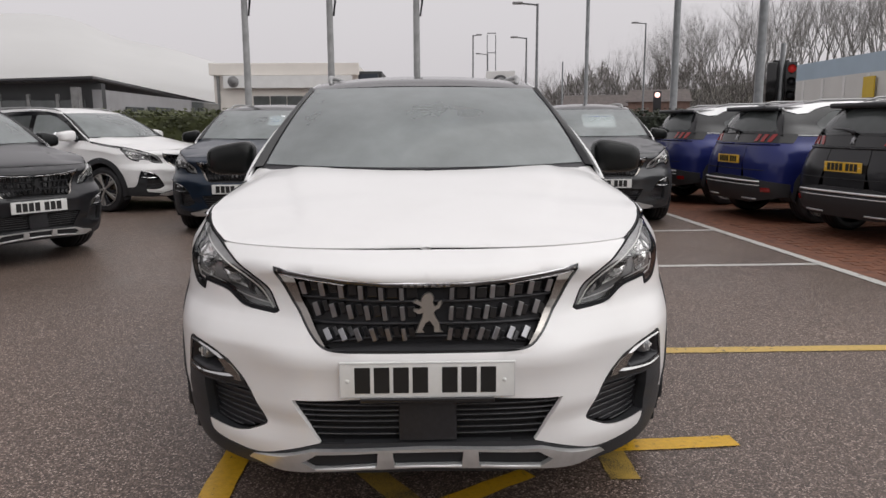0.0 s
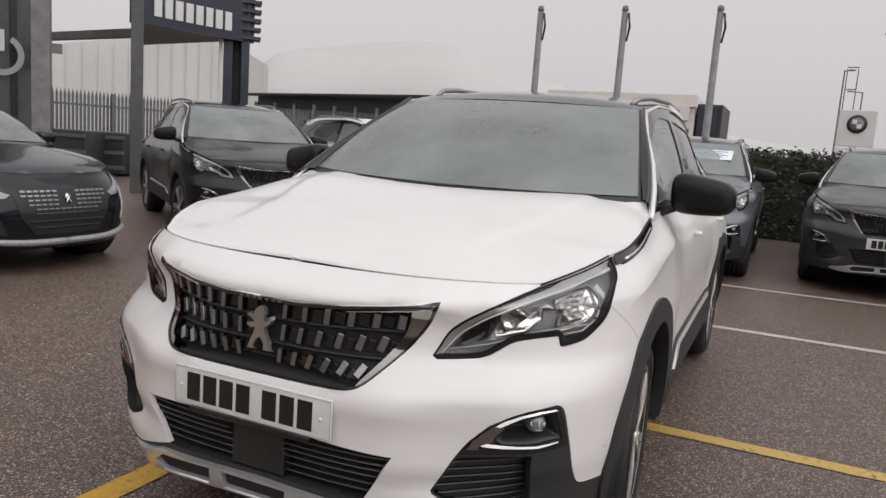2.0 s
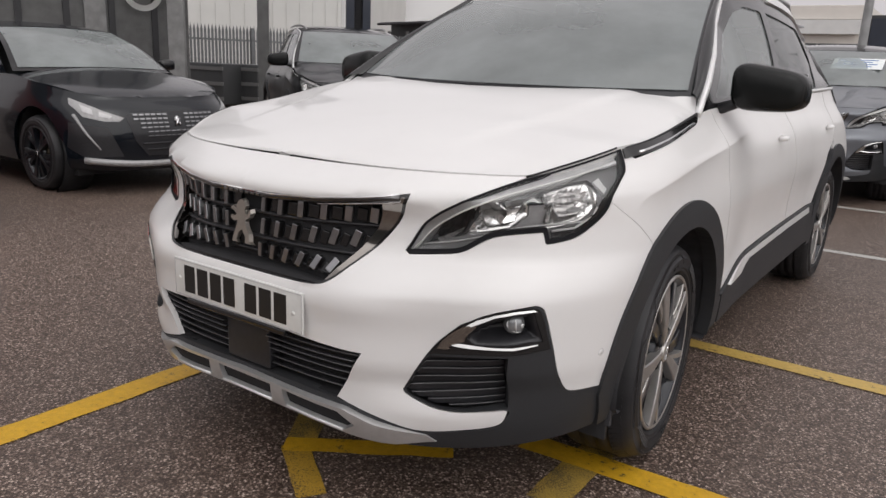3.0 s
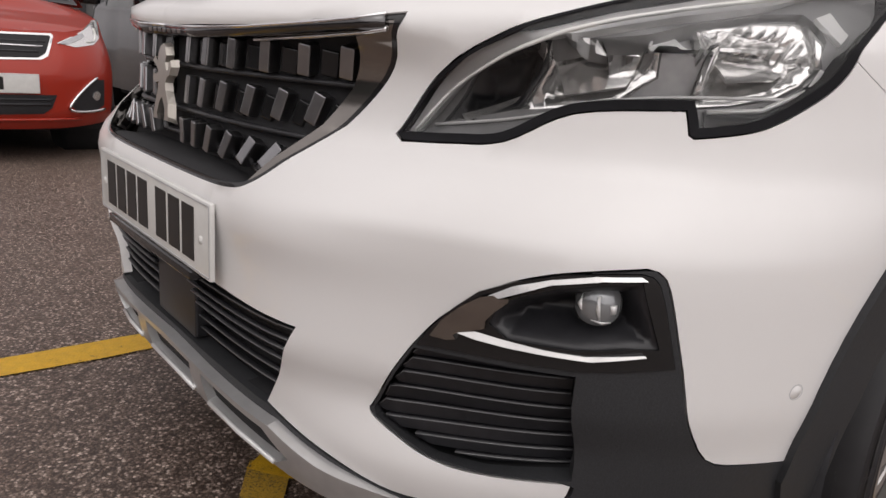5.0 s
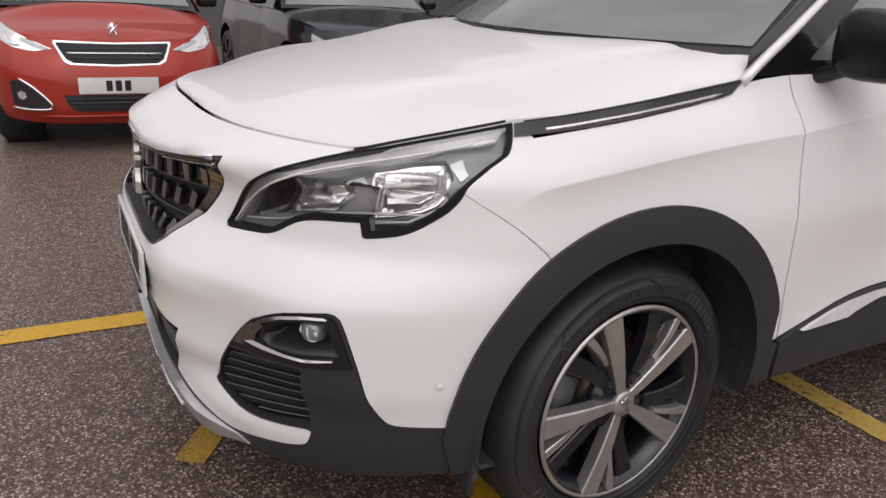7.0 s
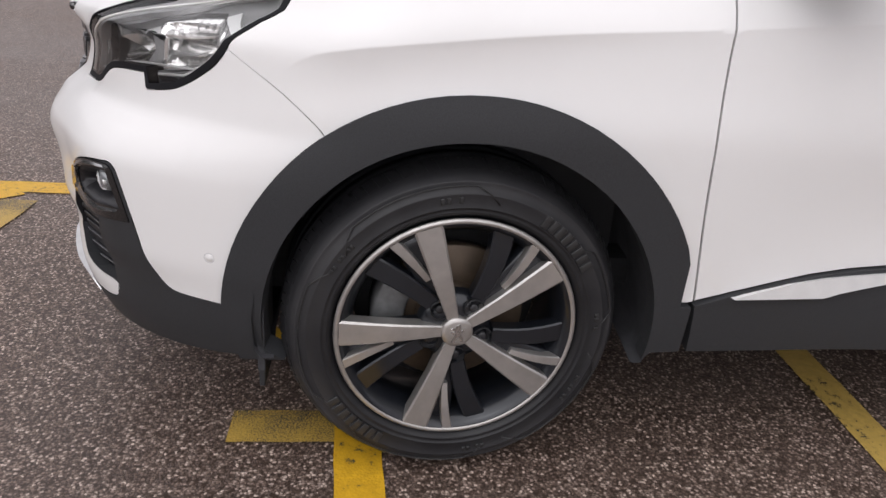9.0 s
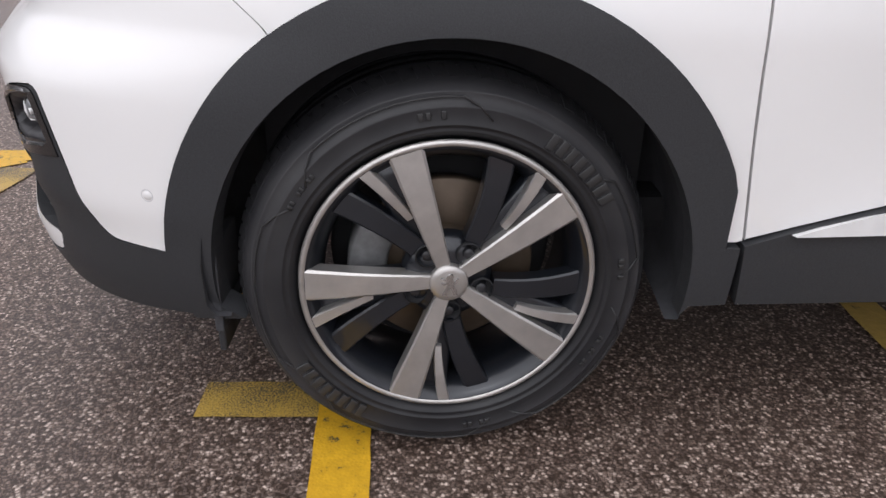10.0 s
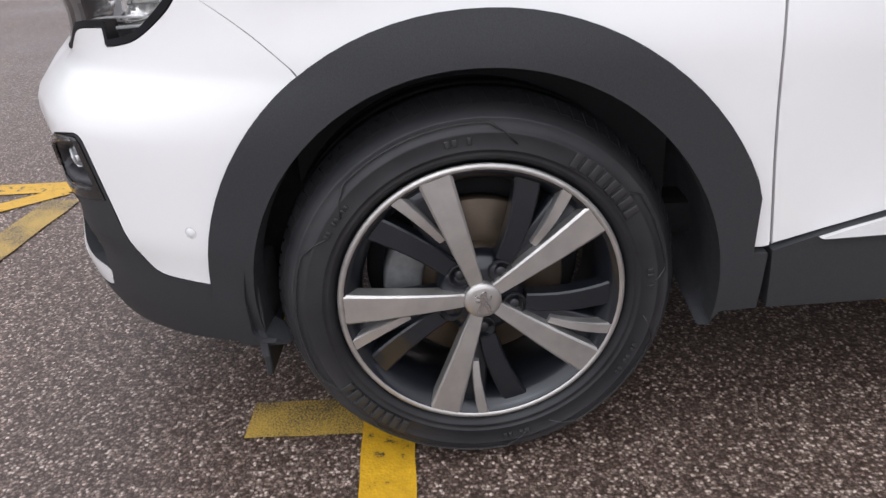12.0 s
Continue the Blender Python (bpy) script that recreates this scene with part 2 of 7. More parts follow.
def asphalt():
    """damp tarmac: light stone chips of mixed size set in dark binder, damp patches"""
    m, nt, b = material("damp_asphalt")
    tc = nt.nodes.new("ShaderNodeTexCoord")
    L = nt.links.new
    v = node(nt, "ShaderNodeTexVoronoi", Scale=150.0, Randomness=1.0)
    wob = node(nt, "ShaderNodeTexNoise", Scale=210.0, Detail=2.0)
    L(tc.outputs["Object"], wob.inputs["Vector"])
    push = nt.nodes.new("ShaderNodeVectorMath")
    push.operation = "MULTIPLY_ADD"
    push.inputs[1].default_value = (0.009, 0.009, 0.0)
    L(wob.outputs["Color"], push.inputs[0])
    L(tc.outputs["Object"], push.inputs[2])
    L(push.outputs[0], v.inputs["Vector"])
    chip = ramp_node(nt, v.outputs["Color"], [(0.0, (0.084, 0.062, 0.0505)), (0.42, (0.118, 0.089, 0.073)), (0.64, (0.186, 0.145, 0.121)), (0.80, (0.285, 0.235, 0.205)), (0.96, (0.56, 0.50, 0.45))])
    sep = nt.nodes.new("ShaderNodeSeparateColor")
    L(v.outputs["Color"], sep.inputs["Color"])
    L(sep.outputs["Red"], chip.inputs["Fac"])
    edge = ramp_node(nt, v.outputs["Distance"], [(0.28, (1, 1, 1)), (0.58, (0.35, 0.325, 0.31))])
    mul = nt.nodes.new("ShaderNodeMix")
    mul.data_type, mul.blend_type = "RGBA", "MULTIPLY"
    mul.inputs["Factor"].default_value = 1
    L(chip.outputs["Color"], mul.inputs["A"])
    L(edge.outputs["Color"], mul.inputs["B"])
    big = node(nt, "ShaderNodeTexNoise", Scale=0.35, Detail=6.0, Roughness=0.6)
    L(tc.outputs["Object"], big.inputs["Vector"])
    tone = ramp_node(nt, big.outputs["Fac"], [(0.3, (1.06, 0.985, 0.960)), (0.7, (1.44, 1.335, 1.285))])
    mul2 = nt.nodes.new("ShaderNodeMix")
    mul2.data_type, mul2.blend_type = "RGBA", "MULTIPLY"
    mul2.inputs["Factor"].default_value = 1
    L(mul.outputs["Result"], mul2.inputs["A"])
    L(tone.outputs["Color"], mul2.inputs["B"])
    L(mul2.outputs["Result"], b.inputs["Base Color"])
    wet = ramp_node(nt, big.outputs["Fac"], [(0.35, (0.36, 0.36, 0.36)), (0.65, (0.54, 0.54, 0.54))])
    L(wet.outputs["Color"], b.inputs["Roughness"])
    bump_node(nt, b, edge.outputs["Color"], 0.55, 0.003)
    return m


ASPHALT = asphalt()


def road_paint(name, colour, worn, fine=38.0, soft=0.07):
    """thermoplastic line, worn through to the chips in places"""
    m, nt, b = material(name)
    tc = nt.nodes.new("ShaderNodeTexCoord")
    L = nt.links.new
    n1 = node(nt, "ShaderNodeTexNoise", Scale=fine, Detail=8.0, Roughness=0.72)
    n2 = node(nt, "ShaderNodeTexNoise", Scale=6.0, Detail=3.0)
    for n in (n1, n2):
        L(tc.outputs["Object"], n.inputs["Vector"])
    add = nt.nodes.new("ShaderNodeMath")
    add.operation = "MULTIPLY_ADD"
    add.inputs[1].default_value = 0.55
    L(n2.outputs["Fac"], add.inputs[0])
    L(n1.outputs["Fac"], add.inputs[2])
    mask = ramp_node(nt, add.outputs[0], [(worn, (0, 0, 0)), (worn + soft, (1, 1, 1))])
    tone = ramp_node(nt, n1.outputs["Fac"], [(0.3, tuple(c * 0.72 for c in colour)), (0.7, colour)])
    mx = nt.nodes.new("ShaderNodeMix")
    mx.data_type = "RGBA"
    mx.inputs["A"].default_value = (0.055, 0.05, 0.043, 1)
    L(mask.outputs["Color"], mx.inputs["Factor"])
    L(tone.outputs["Color"], mx.inputs["B"])
    L(mx.outputs["Result"], b.inputs["Base Color"])
    b.inputs["Roughness"].default_value = 0.45
    v = node(nt, "ShaderNodeTexVoronoi", Scale=150.0)
    L(tc.outputs["Object"], v.inputs["Vector"])
    bump_node(nt, b, v.outputs["Distance"], 0.4, 0.002)
    return m


YELLOW = road_paint("worn_yellow_line", (0.70, 0.40, 0.02), 0.60)
# far line's yellow, paled in colour to stand in for distance haze
YELLOWHAZE = road_paint("hazed_yellow_line", (0.62, 0.42, 0.11), 0.60)
YELLOWM = road_paint("scuffed_yellow_line", (0.52, 0.31, 0.04), 0.64, 190.0, 0.14)
YELLOWF = road_paint("faded_yellow_line", (0.52, 0.34, 0.07), 0.66, 230.0, 0.16)
WHITEL = road_paint("white_line", (0.60, 0.59, 0.56), 0.58)
BRICKRED = simple("red_brown_block_paving", (0.17, 0.072, 0.042), 0.5, 0, 0, 0.45, 9, 0.2)
# darker leaf colour for the second hedge, with its shade painted in
SHADELEAF = simple("shaded_hedge_leaf", (0.020, 0.026, 0.013), 0.6, 0, 0, 0.5, 4)
LEAFM = simple("hedge_leaf", (0.056, 0.064, 0.019), 0.55, 0, 0, 0.5, 4)
PANELG = simple("pale_grey_cladding", (0.30, 0.30, 0.31), 0.45, 0, 0.1, 0.15, 0.8)
TILES = simple("brown_roof_tile", (0.10, 0.082, 0.076), 0.7, 0, 0, 0.25, 3)
POSTG = simple("dark_grey_steel_paint", (0.09, 0.09, 0.09), 0.5, 0, 0, 0.2, 5)
CREAM = simple("cream_cladding", (0.74, 0.70, 0.65), 0.6, 0, 0, 0.06, 0.6)
PALE = simple("pale_sheeting", (0.62, 0.62, 0.60), 0.6, 0, 0, 0.05, 0.4)
# pale grey stands in for the haze over the hill
HILLHAZE = simple("hazed_hillside", (0.53, 0.525, 0.52), 0.9, 0, 0, 0.04, 0.02)
DGREY = simple("dark_grey_cladding", (0.05, 0.052, 0.055), 0.5, 0, 0, 0.12, 1.5)
MGREY = simple("mid_grey_cladding", (0.17, 0.17, 0.17), 0.5, 0, 0, 0.12, 1.5)
SIGNNAVY = simple("dark_blue_sign_face", (0.020, 0.026, 0.042), 0.35, 0, 0.2, 0.1, 2)
WHITES = simple("white_sign", (0.7, 0.7, 0.69), 0.5, 0, 0, 0.05, 2)
BLUES = simple("blue_sign", (0.05, 0.14, 0.4), 0.5)
SKYB = simple("light_blue_fascia", (0.36, 0.46, 0.55), 0.5, 0, 0, 0.05, 0.5)
YSIGN = simple("yellow_sign", (0.6, 0.42, 0.04), 0.5)
SCRUBM = simple("scrub_twigs", (0.15, 0.138, 0.130), 0.85, 0, 0, 0.4, .4)
# twig bark lightened so that its colour carries the haze
HAZEBARK = simple("hazed_twig_bark", (0.25, 0.24, 0.232), 0.85, 0, 0, 0.3, 2)
BANK = simple("winter_grass_bank", (0.12, 0.115, 0.085), 0.9, 0, 0, 0.35, 0.25)
BRICKW = simple("brown_brick_wall", (0.17, 0.11, 0.09), 0.8, 0, 0, 0.2, 3)

# ---- mesh tools ----
from mathutils import geometry


def mesh_ob(name, bm, mats, smooth=True, normals=None):
    me = bpy.data.meshes.new(name)
    bm.to_mesh(me)
    bm.free()
    for m in mats if isinstance(mats, (list, tuple)) else [mats]:
        me.materials.append(m)
    for p in me.polygons:
        p.use_smooth = smooth
    if normals:
        me.normals_split_custom_set_from_vertices(normals)
    return new(name, me)


def part(name, bm, mats, parent, label="", smooth=True, normals=None):
    ob = mesh_ob(name, bm, mats, smooth, normals)
    ob.parent = parent
    if label:
        ob["label"] = label
    return ob


def thing(name, label, category, m=None, group="", kind=""):
    ob = new(name)
    ob.empty_display_size = 0.2
    if m is not None:
        ob.matrix_world = m
    return tagged(ob, label, category, group, kind)


def box(bm, lo, hi, bevel=0.0, m=None):
    vs = [bm.verts.new((x, y, z)) for x in (lo[0], hi[0]) for y in (lo[1], hi[1]) for z in (lo[2], hi[2])]
    fs = [bm.faces.new([vs[i] for i in q]) for q in ((0, 1, 3, 2), (4, 6, 7, 5), (0, 4, 5, 1), (2, 3, 7, 6), (0, 2, 6, 4), (1, 5, 7, 3))]
    out = list(vs)
    if bevel:
        es = list({e for f in fs for e in f.edges})
        r = bmesh.ops.bevel(bm, geom=es, offset=bevel, segments=2, profile=0.6, affect="EDGES")
        out = list({v for f in r["faces"] for v in f.verts} | {v for v in vs if v.is_valid})
    if m is not None:
        bmesh.ops.transform(bm, matrix=m, verts=[v for v in out if v.is_valid])
    return bm


def boxed(lo, hi, bevel=0.0, m=None):
    return box(bmesh.new(), lo, hi, bevel, m)


def lathe(bm, profile, axis="x", n=48, centre=(0, 0, 0), close=False):
    """revolve (radius, along) pairs"""
    rings = []
    for r, a in profile:
        ring = []
        for k in range(n):
            t = 2 * math.pi * k / n
            c, s = r * math.cos(t), r * math.sin(t)
            p = (a, c, s) if axis == "x" else (c, a, s) if axis == "y" else (c, s, a)
            ring.append(bm.verts.new(Vector(p) + Vector(centre)))
        rings.append(ring)
    for a, b in zip(rings, rings[1:] + (rings[:1] if close else [])):
        for k in range(n):
            bm.faces.new((a[k], a[(k + 1) % n], b[(k + 1) % n], b[k]))
    bmesh.ops.recalc_face_normals(bm, faces=bm.faces)
    return bm


def tube(bm, pts, radius, n=8, flat=1.0, up=(0, 0, 1)):
    """a round or flattened bar along points; radius may be a list"""
    rings = []
    for i, p in enumerate(pts):
        a, b = Vector(pts[max(0, i - 1)]), Vector(pts[min(len(pts) - 1, i + 1)])
        d = (b - a).normalized()
        side = d.cross(Vector(up))
        side = side.normalized() if side.length > 1e-4 else Vector((1, 0, 0))
        top = side.cross(d)
        r = radius[i] if isinstance(radius, (list, tuple)) else radius
        rings.append([bm.verts.new(Vector(p) + side * r * math.cos(t) + top * r * flat * math.sin(t)) for t in (2 * math.pi * k / n for k in range(n))])
    for a, b in zip(rings, rings[1:]):
        for k in range(n):
            bm.faces.new((a[k], a[(k + 1) % n], b[(k + 1) % n], b[k]))
    bm.faces.new(rings[0][::-1])
    bm.faces.new(rings[-1])
    return bm


def inside(px, py, poly):
    """even-odd test for arrays of points"""
    r = np.zeros(len(px), bool)
    n = len(poly)
    for i in range(n):
        (x0, y0), (x1, y1) = poly[i], poly[(i + 1) % n]
        if y0 == y1:
            continue
        hit = ((y0 > py) != (y1 > py)) & (px < (x1 - x0) * (py - y0) / (y1 - y0) + x0)
        r ^= hit
    return r


def rounded(poly, step=0.02, soft=()):
    """resample a closed outline; corners whose index is in soft are rounded"""
    out = []
    n = len(poly)
    soft = dict(soft)
    for i in range(n):
        p, a, b = Vector(poly[i]), Vector(poly[i - 1]), Vector(poly[(i + 1) % n])
        if i in soft:
            r = min(soft[i], (a - p).length * 0.48, (b - p).length * 0.48)
            q0, q1 = p + (a - p).normalized() * r, p + (b - p).normalized() * r
            out += [tuple((1 - u) ** 2 * q0 + 2 * u * (1 - u) * p + u * u * q1) for u in (k / 5 for k in range(6))]
        else:
            out.append(tuple(p))
    return dense(out, step)


def dense(poly, step, closed=True):
    out = []
    n = len(poly)
    for i in range(n if closed else n - 1):
        a, b = poly[i], poly[(i + 1) % n]
        k = max(1, int(math.ceil(math.dist(a, b) / step)))
        out += [(a[0] + (b[0] - a[0]) * j / k, a[1] + (b[1] - a[1]) * j / k) for j in range(k)]
    if not closed:
        out.append(poly[-1])
    return out


def curve2(pts, n=8):
    """smooth open line through points (Catmull-Rom)"""
    out = []
    P = [pts[0]] + list(pts) + [pts[-1]]
    for i in range(1, len(P) - 2):
        p0, p1, p2, p3 = [np.array(P[k], float) for k in (i - 1, i, i + 1, i + 2)]
        for j in range(n):
            t = j / n
            out.append(tuple(0.5 * (2 * p1 + (p2 - p0) * t + (2 * p0 - 5 * p1 + 4 * p2 - p3) * t * t + (3 * p1 - p0 - 3 * p2 + p3) * t ** 3)))
    out.append(tuple(float(v) for v in pts[-1]))
    return out


def area2(poly):
    return sum(a[0] * b[1] - b[0] * a[1] for a, b in zip(poly, poly[1:] + poly[:1])) / 2


def inset(poly, d):
    """move an outline inwards by d"""
    sign = 1 if area2(list(poly)) > 0 else -1
    out = []
    n = len(poly)
    for i in range(n):
        a, p, b = Vector(poly[i - 1]), Vector(poly[i]), Vector(poly[(i + 1) % n])
        e0, e1 = (p - a), (b - p)
        if e0.length < 1e-6 or e1.length < 1e-6:
            out.append(tuple(p))
            continue
        n0 = Vector((-e0.y, e0.x)).normalized() * sign
        n1 = Vector((-e1.y, e1.x)).normalized() * sign
        m = n0 + n1
        m = m / max(0.55, m.length_squared / 2 if m.length_squared > 0.3 else 0.55) if m.length > 1e-6 else n0
        out.append(tuple(p + m * d))
    return out


def sheet(poly, fn, step=0.03, holes=(), off=0.0, flange=0.012, both=False, flip=False, lines=()):
    """A panel: the outline poly in two coordinates, filled with a fine net of triangles and laid on the surface fn(u, v).
    Its edge is turned in by flange. lines: open lines that the net follows. both: also mirrored in x and sewn together on the middle line.
    Returns the bmesh and its vertex normals."""
    loops = [dense(list(poly), step)] + [dense(list(h), step) for h in holes]
    pts, edges = [], []
    for lp in loops:
        k = len(pts)
        pts += lp
        edges += [(k + i, k + (i + 1) % len(lp)) for i in range(len(lp))]
    for ln in lines:
        ln = dense(list(ln), step * .8, False)
        k = len(pts)
        pts += ln
        edges += [(k + i, k + i + 1) for i in range(len(ln) - 1)]
    us = [p[0] for p in loops[0]]
    vs = [p[1] for p in loops[0]]
    gu, gv = np.meshgrid(np.arange(min(us) + step / 2, max(us), step), np.arange(min(vs) + step / 2, max(vs), step))
    gu = gu + (np.arange(gu.shape[0]) % 2)[:, None] * step / 2
    gu, gv = gu.ravel(), gv.ravel()
    keep = inside(gu, gv, loops[0])
    for h in loops[1:]:
        keep &= ~inside(gu, gv, h)
    allp = np.array(pts)
    for i in np.where(keep)[0]:
        if np.min((allp[:, 0] - gu[i]) ** 2 + (allp[:, 1] - gv[i]) ** 2) < (0.45 * step) ** 2:
            keep[i] = False
    pts += list(zip(gu[keep].tolist(), gv[keep].tolist()))
    v2, _, f2, _, _, _ = geometry.delaunay_2d_cdt([Vector(p) for p in pts], edges, [], 0, 1e-6)
    cx = np.array([sum(v2[i].x for i in f) / len(f) for f in f2])
    cy = np.array([sum(v2[i].y for i in f) / len(f) for f in f2])
    ok = inside(cx, cy, loops[0])
    for h in loops[1:]:
        ok &= ~inside(cx, cy, h)
    P, N = [], []
    h = 1e-3
    for v in v2:
        p, pu, pv = Vector(fn(v.x, v.y)), Vector(fn(v.x + h, v.y)), Vector(fn(v.x, v.y + h))
        nn = (pu - p).cross(pv - p)
        nn = nn.normalized() if nn.length > 1e-12 else Vector((0, -1, 0))
        if flip:
            nn = -nn
        P.append(p + nn * off)
        N.append(nn)
    tris = [list(f) for f, k in zip(f2, ok) if k]
    if flip:
        tris = [t[::-1] for t in tris]
    count = {}
    for t in tris:
        for a, b in zip(t, t[1:] + t[:1]):
            count[(a, b)] = 1
    rim = [(a, b) for (a, b) in count if (b, a) not in count]
    bm = bmesh.new()
    norms = []
    for sgn in ((1, -1) if both else (1,)):
        vmap = {}

        def vert(key, p, nn):
            if key not in vmap:
                q = Vector((p.x * sgn, p.y, p.z))
                if both and abs(q.x) < 1.5e-3:
                    q.x = 0
                vmap[key] = bm.verts.new(q)
                norms.append(Vector((nn.x * sgn, nn.y, nn.z)))
            return vmap[key]

        def face(vv):
            bm.faces.new(vv if sgn > 0 else vv[::-1])
        for t in tris:
            face([vert(i, P[i], N[i]) for i in t])
        if flange:
            for a, b in rim:
                if both and abs(P[a].x) < 1.5e-3 and abs(P[b].x) < 1.5e-3:
                    continue
                e = (P[b] - P[a])
                o = e.cross(N[a])
                o = o.normalized() if o.length > 0 else N[a]
                qa, qb = P[a] - N[a] * flange, P[b] - N[b] * flange
                face([vert(("t", a, b), P[a], o), vert(("i", a, b), qa, o), vert(("j", a, b), qb, o), vert(("u", a, b), P[b], o)])
    return bm, norms


def mirror_bm(bm, norms=None):
    out = bm.copy()
    for v in out.verts:
        v.co.x = -v.co.x
    bmesh.ops.reverse_faces(out, faces=out.faces)
    return out, [Vector((-n.x, n.y, n.z)) for n in norms] if norms else None

# ---- the car body as a surface ----
class Ramp:
    """smooth line through a short table (monotone cubic)"""

    def __init__(self, table):
        self.x, self.y = [a for a, _ in table], [b for _, b in table]
        d = [(self.y[k + 1] - self.y[k]) / (self.x[k + 1] - self.x[k]) for k in range(len(table) - 1)]
        self.m = [d[0]] + [0 if a * b <= 0 else 2 * a * b / (a + b) for a, b in zip(d, d[1:])] + [d[-1]]

    def __call__(self, v):
        x, y, m = self.x, self.y, self.m
        if v <= x[0]:
            return y[0]
        if v >= x[-1]:
            return y[-1]
        i = 0
        while x[i + 1] < v:
            i += 1
        h = x[i + 1] - x[i]
        u = (v - x[i]) / h
        return (1 + 2 * u) * (1 - u) ** 2 * y[i] + u * (1 - u) ** 2 * h * m[i] + u * u * (3 - 2 * u) * y[i + 1] - u * u * (1 - u) * h * m[i + 1]


def smooth(a, b, v):
    u = min(1, max(0, (v - a) / (b - a)))
    return u * u * (3 - 2 * u)


# how far the grille and its brow stand forward of the bumper corners, by height
NOSE_BULGE = Ramp([(.645, .0), (.67, .022), (.69, .045), (.72, .075), (.748, .094), (.80, .094), (.865, .062), (.90, .045), (.93, .012), (.95, 0)])


class Shell:
    """the side of a car from its nose round to its tail: s runs along the plan outline from the middle of the nose, z is the height"""

    def __init__(self, half, front, p, q, length, nose, wide, tail, waist=0.03, rear=0.5, rp=3.4, rq=2.4, fold=None):
        self.half, self.front, self.length, self.rear, self.waist = half, front, length, rear, waist
        self.fold = Ramp(fold) if fold else None
        self.nose, self.wide, self.tail = Ramp(nose), Ramp(wide), Ramp(tail)
        n = 300
        line = [(half * math.sin(a) ** (2 / p), front * (1 - math.cos(a) ** (2 / q))) for a in (math.pi / 2 * i / n for i in range(n + 1))]
        line += [(half, front + (length - front - rear) * i / 100) for i in range(1, 101)]
        line += [(half * math.cos(a) ** (2 / rp), length - rear + rear * math.sin(a) ** (2 / rq)) for a in (math.pi / 2 * i / n for i in range(1, n + 1))]
        self.line = line
        self.s = [0.0]
        for a, b in zip(line, line[1:]):
            self.s.append(self.s[-1] + math.dist(a, b))
        self.end = self.s[-1]
        self.ys = [b for _, b in line]

    def base(self, s):
        i = min(len(self.s) - 1, max(1, int(np.searchsorted(self.s, s))))
        u = (s - self.s[i - 1]) / max(1e-9, self.s[i] - self.s[i - 1])
        a, b = self.line[i - 1], self.line[i]
        return a[0] + u * (b[0] - a[0]), a[1] + u * (b[1] - a[1])

    def shift(self, y, z):
        return self.nose(z) * (1 - smooth(0.9, 2.4, y)) - self.tail(z) * smooth(self.length - 1.6, self.length - 0.4, y)

    def __call__(self, s, z):
        x, y = self.base(abs(s))
        yy = y + self.shift(y, z) + 0.016 * max(0.0, 1 - (x / 0.42) ** 2) ** 1.5 * (y < 1)
        if self.fold is not None and y < 0.4:
            # brow over the grille, and the fuller band round the number plate
            yy -= 0.022 * math.exp(-((z - 0.872) / 0.030) ** 2) * (1 - smooth(0.46, 0.58, x))
            yy -= NOSE_BULGE(z) * (1 - smooth(0.10, 0.50, x))
            yy -= 0.012 * math.exp(-((z - 0.615) / 0.046) ** 2) * (1 - smooth(0.38, 0.60, x))
        x = x * self.wide(z) / self.half
        if self.fold is not None and y < 0.4:
            # hollow round the fog lamp and the side intake
            hollow = smooth(.34, .60, abs(s)) * (1 - smooth(.60, .86, abs(s))) * smooth(.33, .43, z) * (1 - smooth(.52, .78, z))
            x -= .012 * hollow
            yy += .024 * hollow
        if self.fold is not None and 0.55 < yy < 2.0:
            # soft shoulder fold over the front wheel
            d = z - self.fold(yy)
            a = 0.015 * smooth(0.57, 0.74, yy) * (1 - smooth(1.45, 2.0, yy))
            x += a * (math.exp(-(d / 0.085) ** 2) if d > 0 else math.exp(d / 0.034))
        x -= self.waist * smooth(1.35, 1.8, yy) * (1 - smooth(self.length - 1.45, self.length - 0.95, yy)) * (0.45 + 0.55 * math.exp(-((z - 0.60) / 0.16) ** 2))
        return (x if s >= 0 else -x, yy, z)

    def s_at(self, y, z):
        b = y
        for _ in range(6):
            b = y - self.shift(b, z)
        i = min(len(self.ys) - 1, max(1, int(np.searchsorted(self.ys, b))))
        u = (b - self.ys[i - 1]) / max(1e-9, self.ys[i] - self.ys[i - 1])
        return self.s[i - 1] + u * (self.s[i] - self.s[i - 1])

    def side(self, y, z):
        return self(self.s_at(y, z), z)

    def yz(self, pts, step=0.03):
        if len(pts) > 1:
            pts = dense(list(pts), step, False)
        return [(self.s_at(y, z), z) for y, z in pts]

    def normal(self, s, z):
        p, a, b = Vector(self(s, z)), Vector(self(s + 1e-3, z)), Vector(self(s, z + 1e-3))
        return (a - p).cross(b - p).normalized()

    def point(self, s, z, off=0.0):
        return Vector(self(s, z)) + self.normal(s, z) * off

    def frame_at(self, s, z, off=0.0, roll=0.0):
        """a pose on the skin: x along it, z up it, -y outwards"""
        n = self.normal(s, z)
        up = Vector((0, 0, 1))
        x = up.cross(n).normalized()
        zz = n.cross(x)
        m = Matrix((x, -n, zz)).transposed().to_4x4()
        return Matrix.Translation(self.point(s, z, off)) @ m @ pose(0, 0, 0, 0, roll, 0)


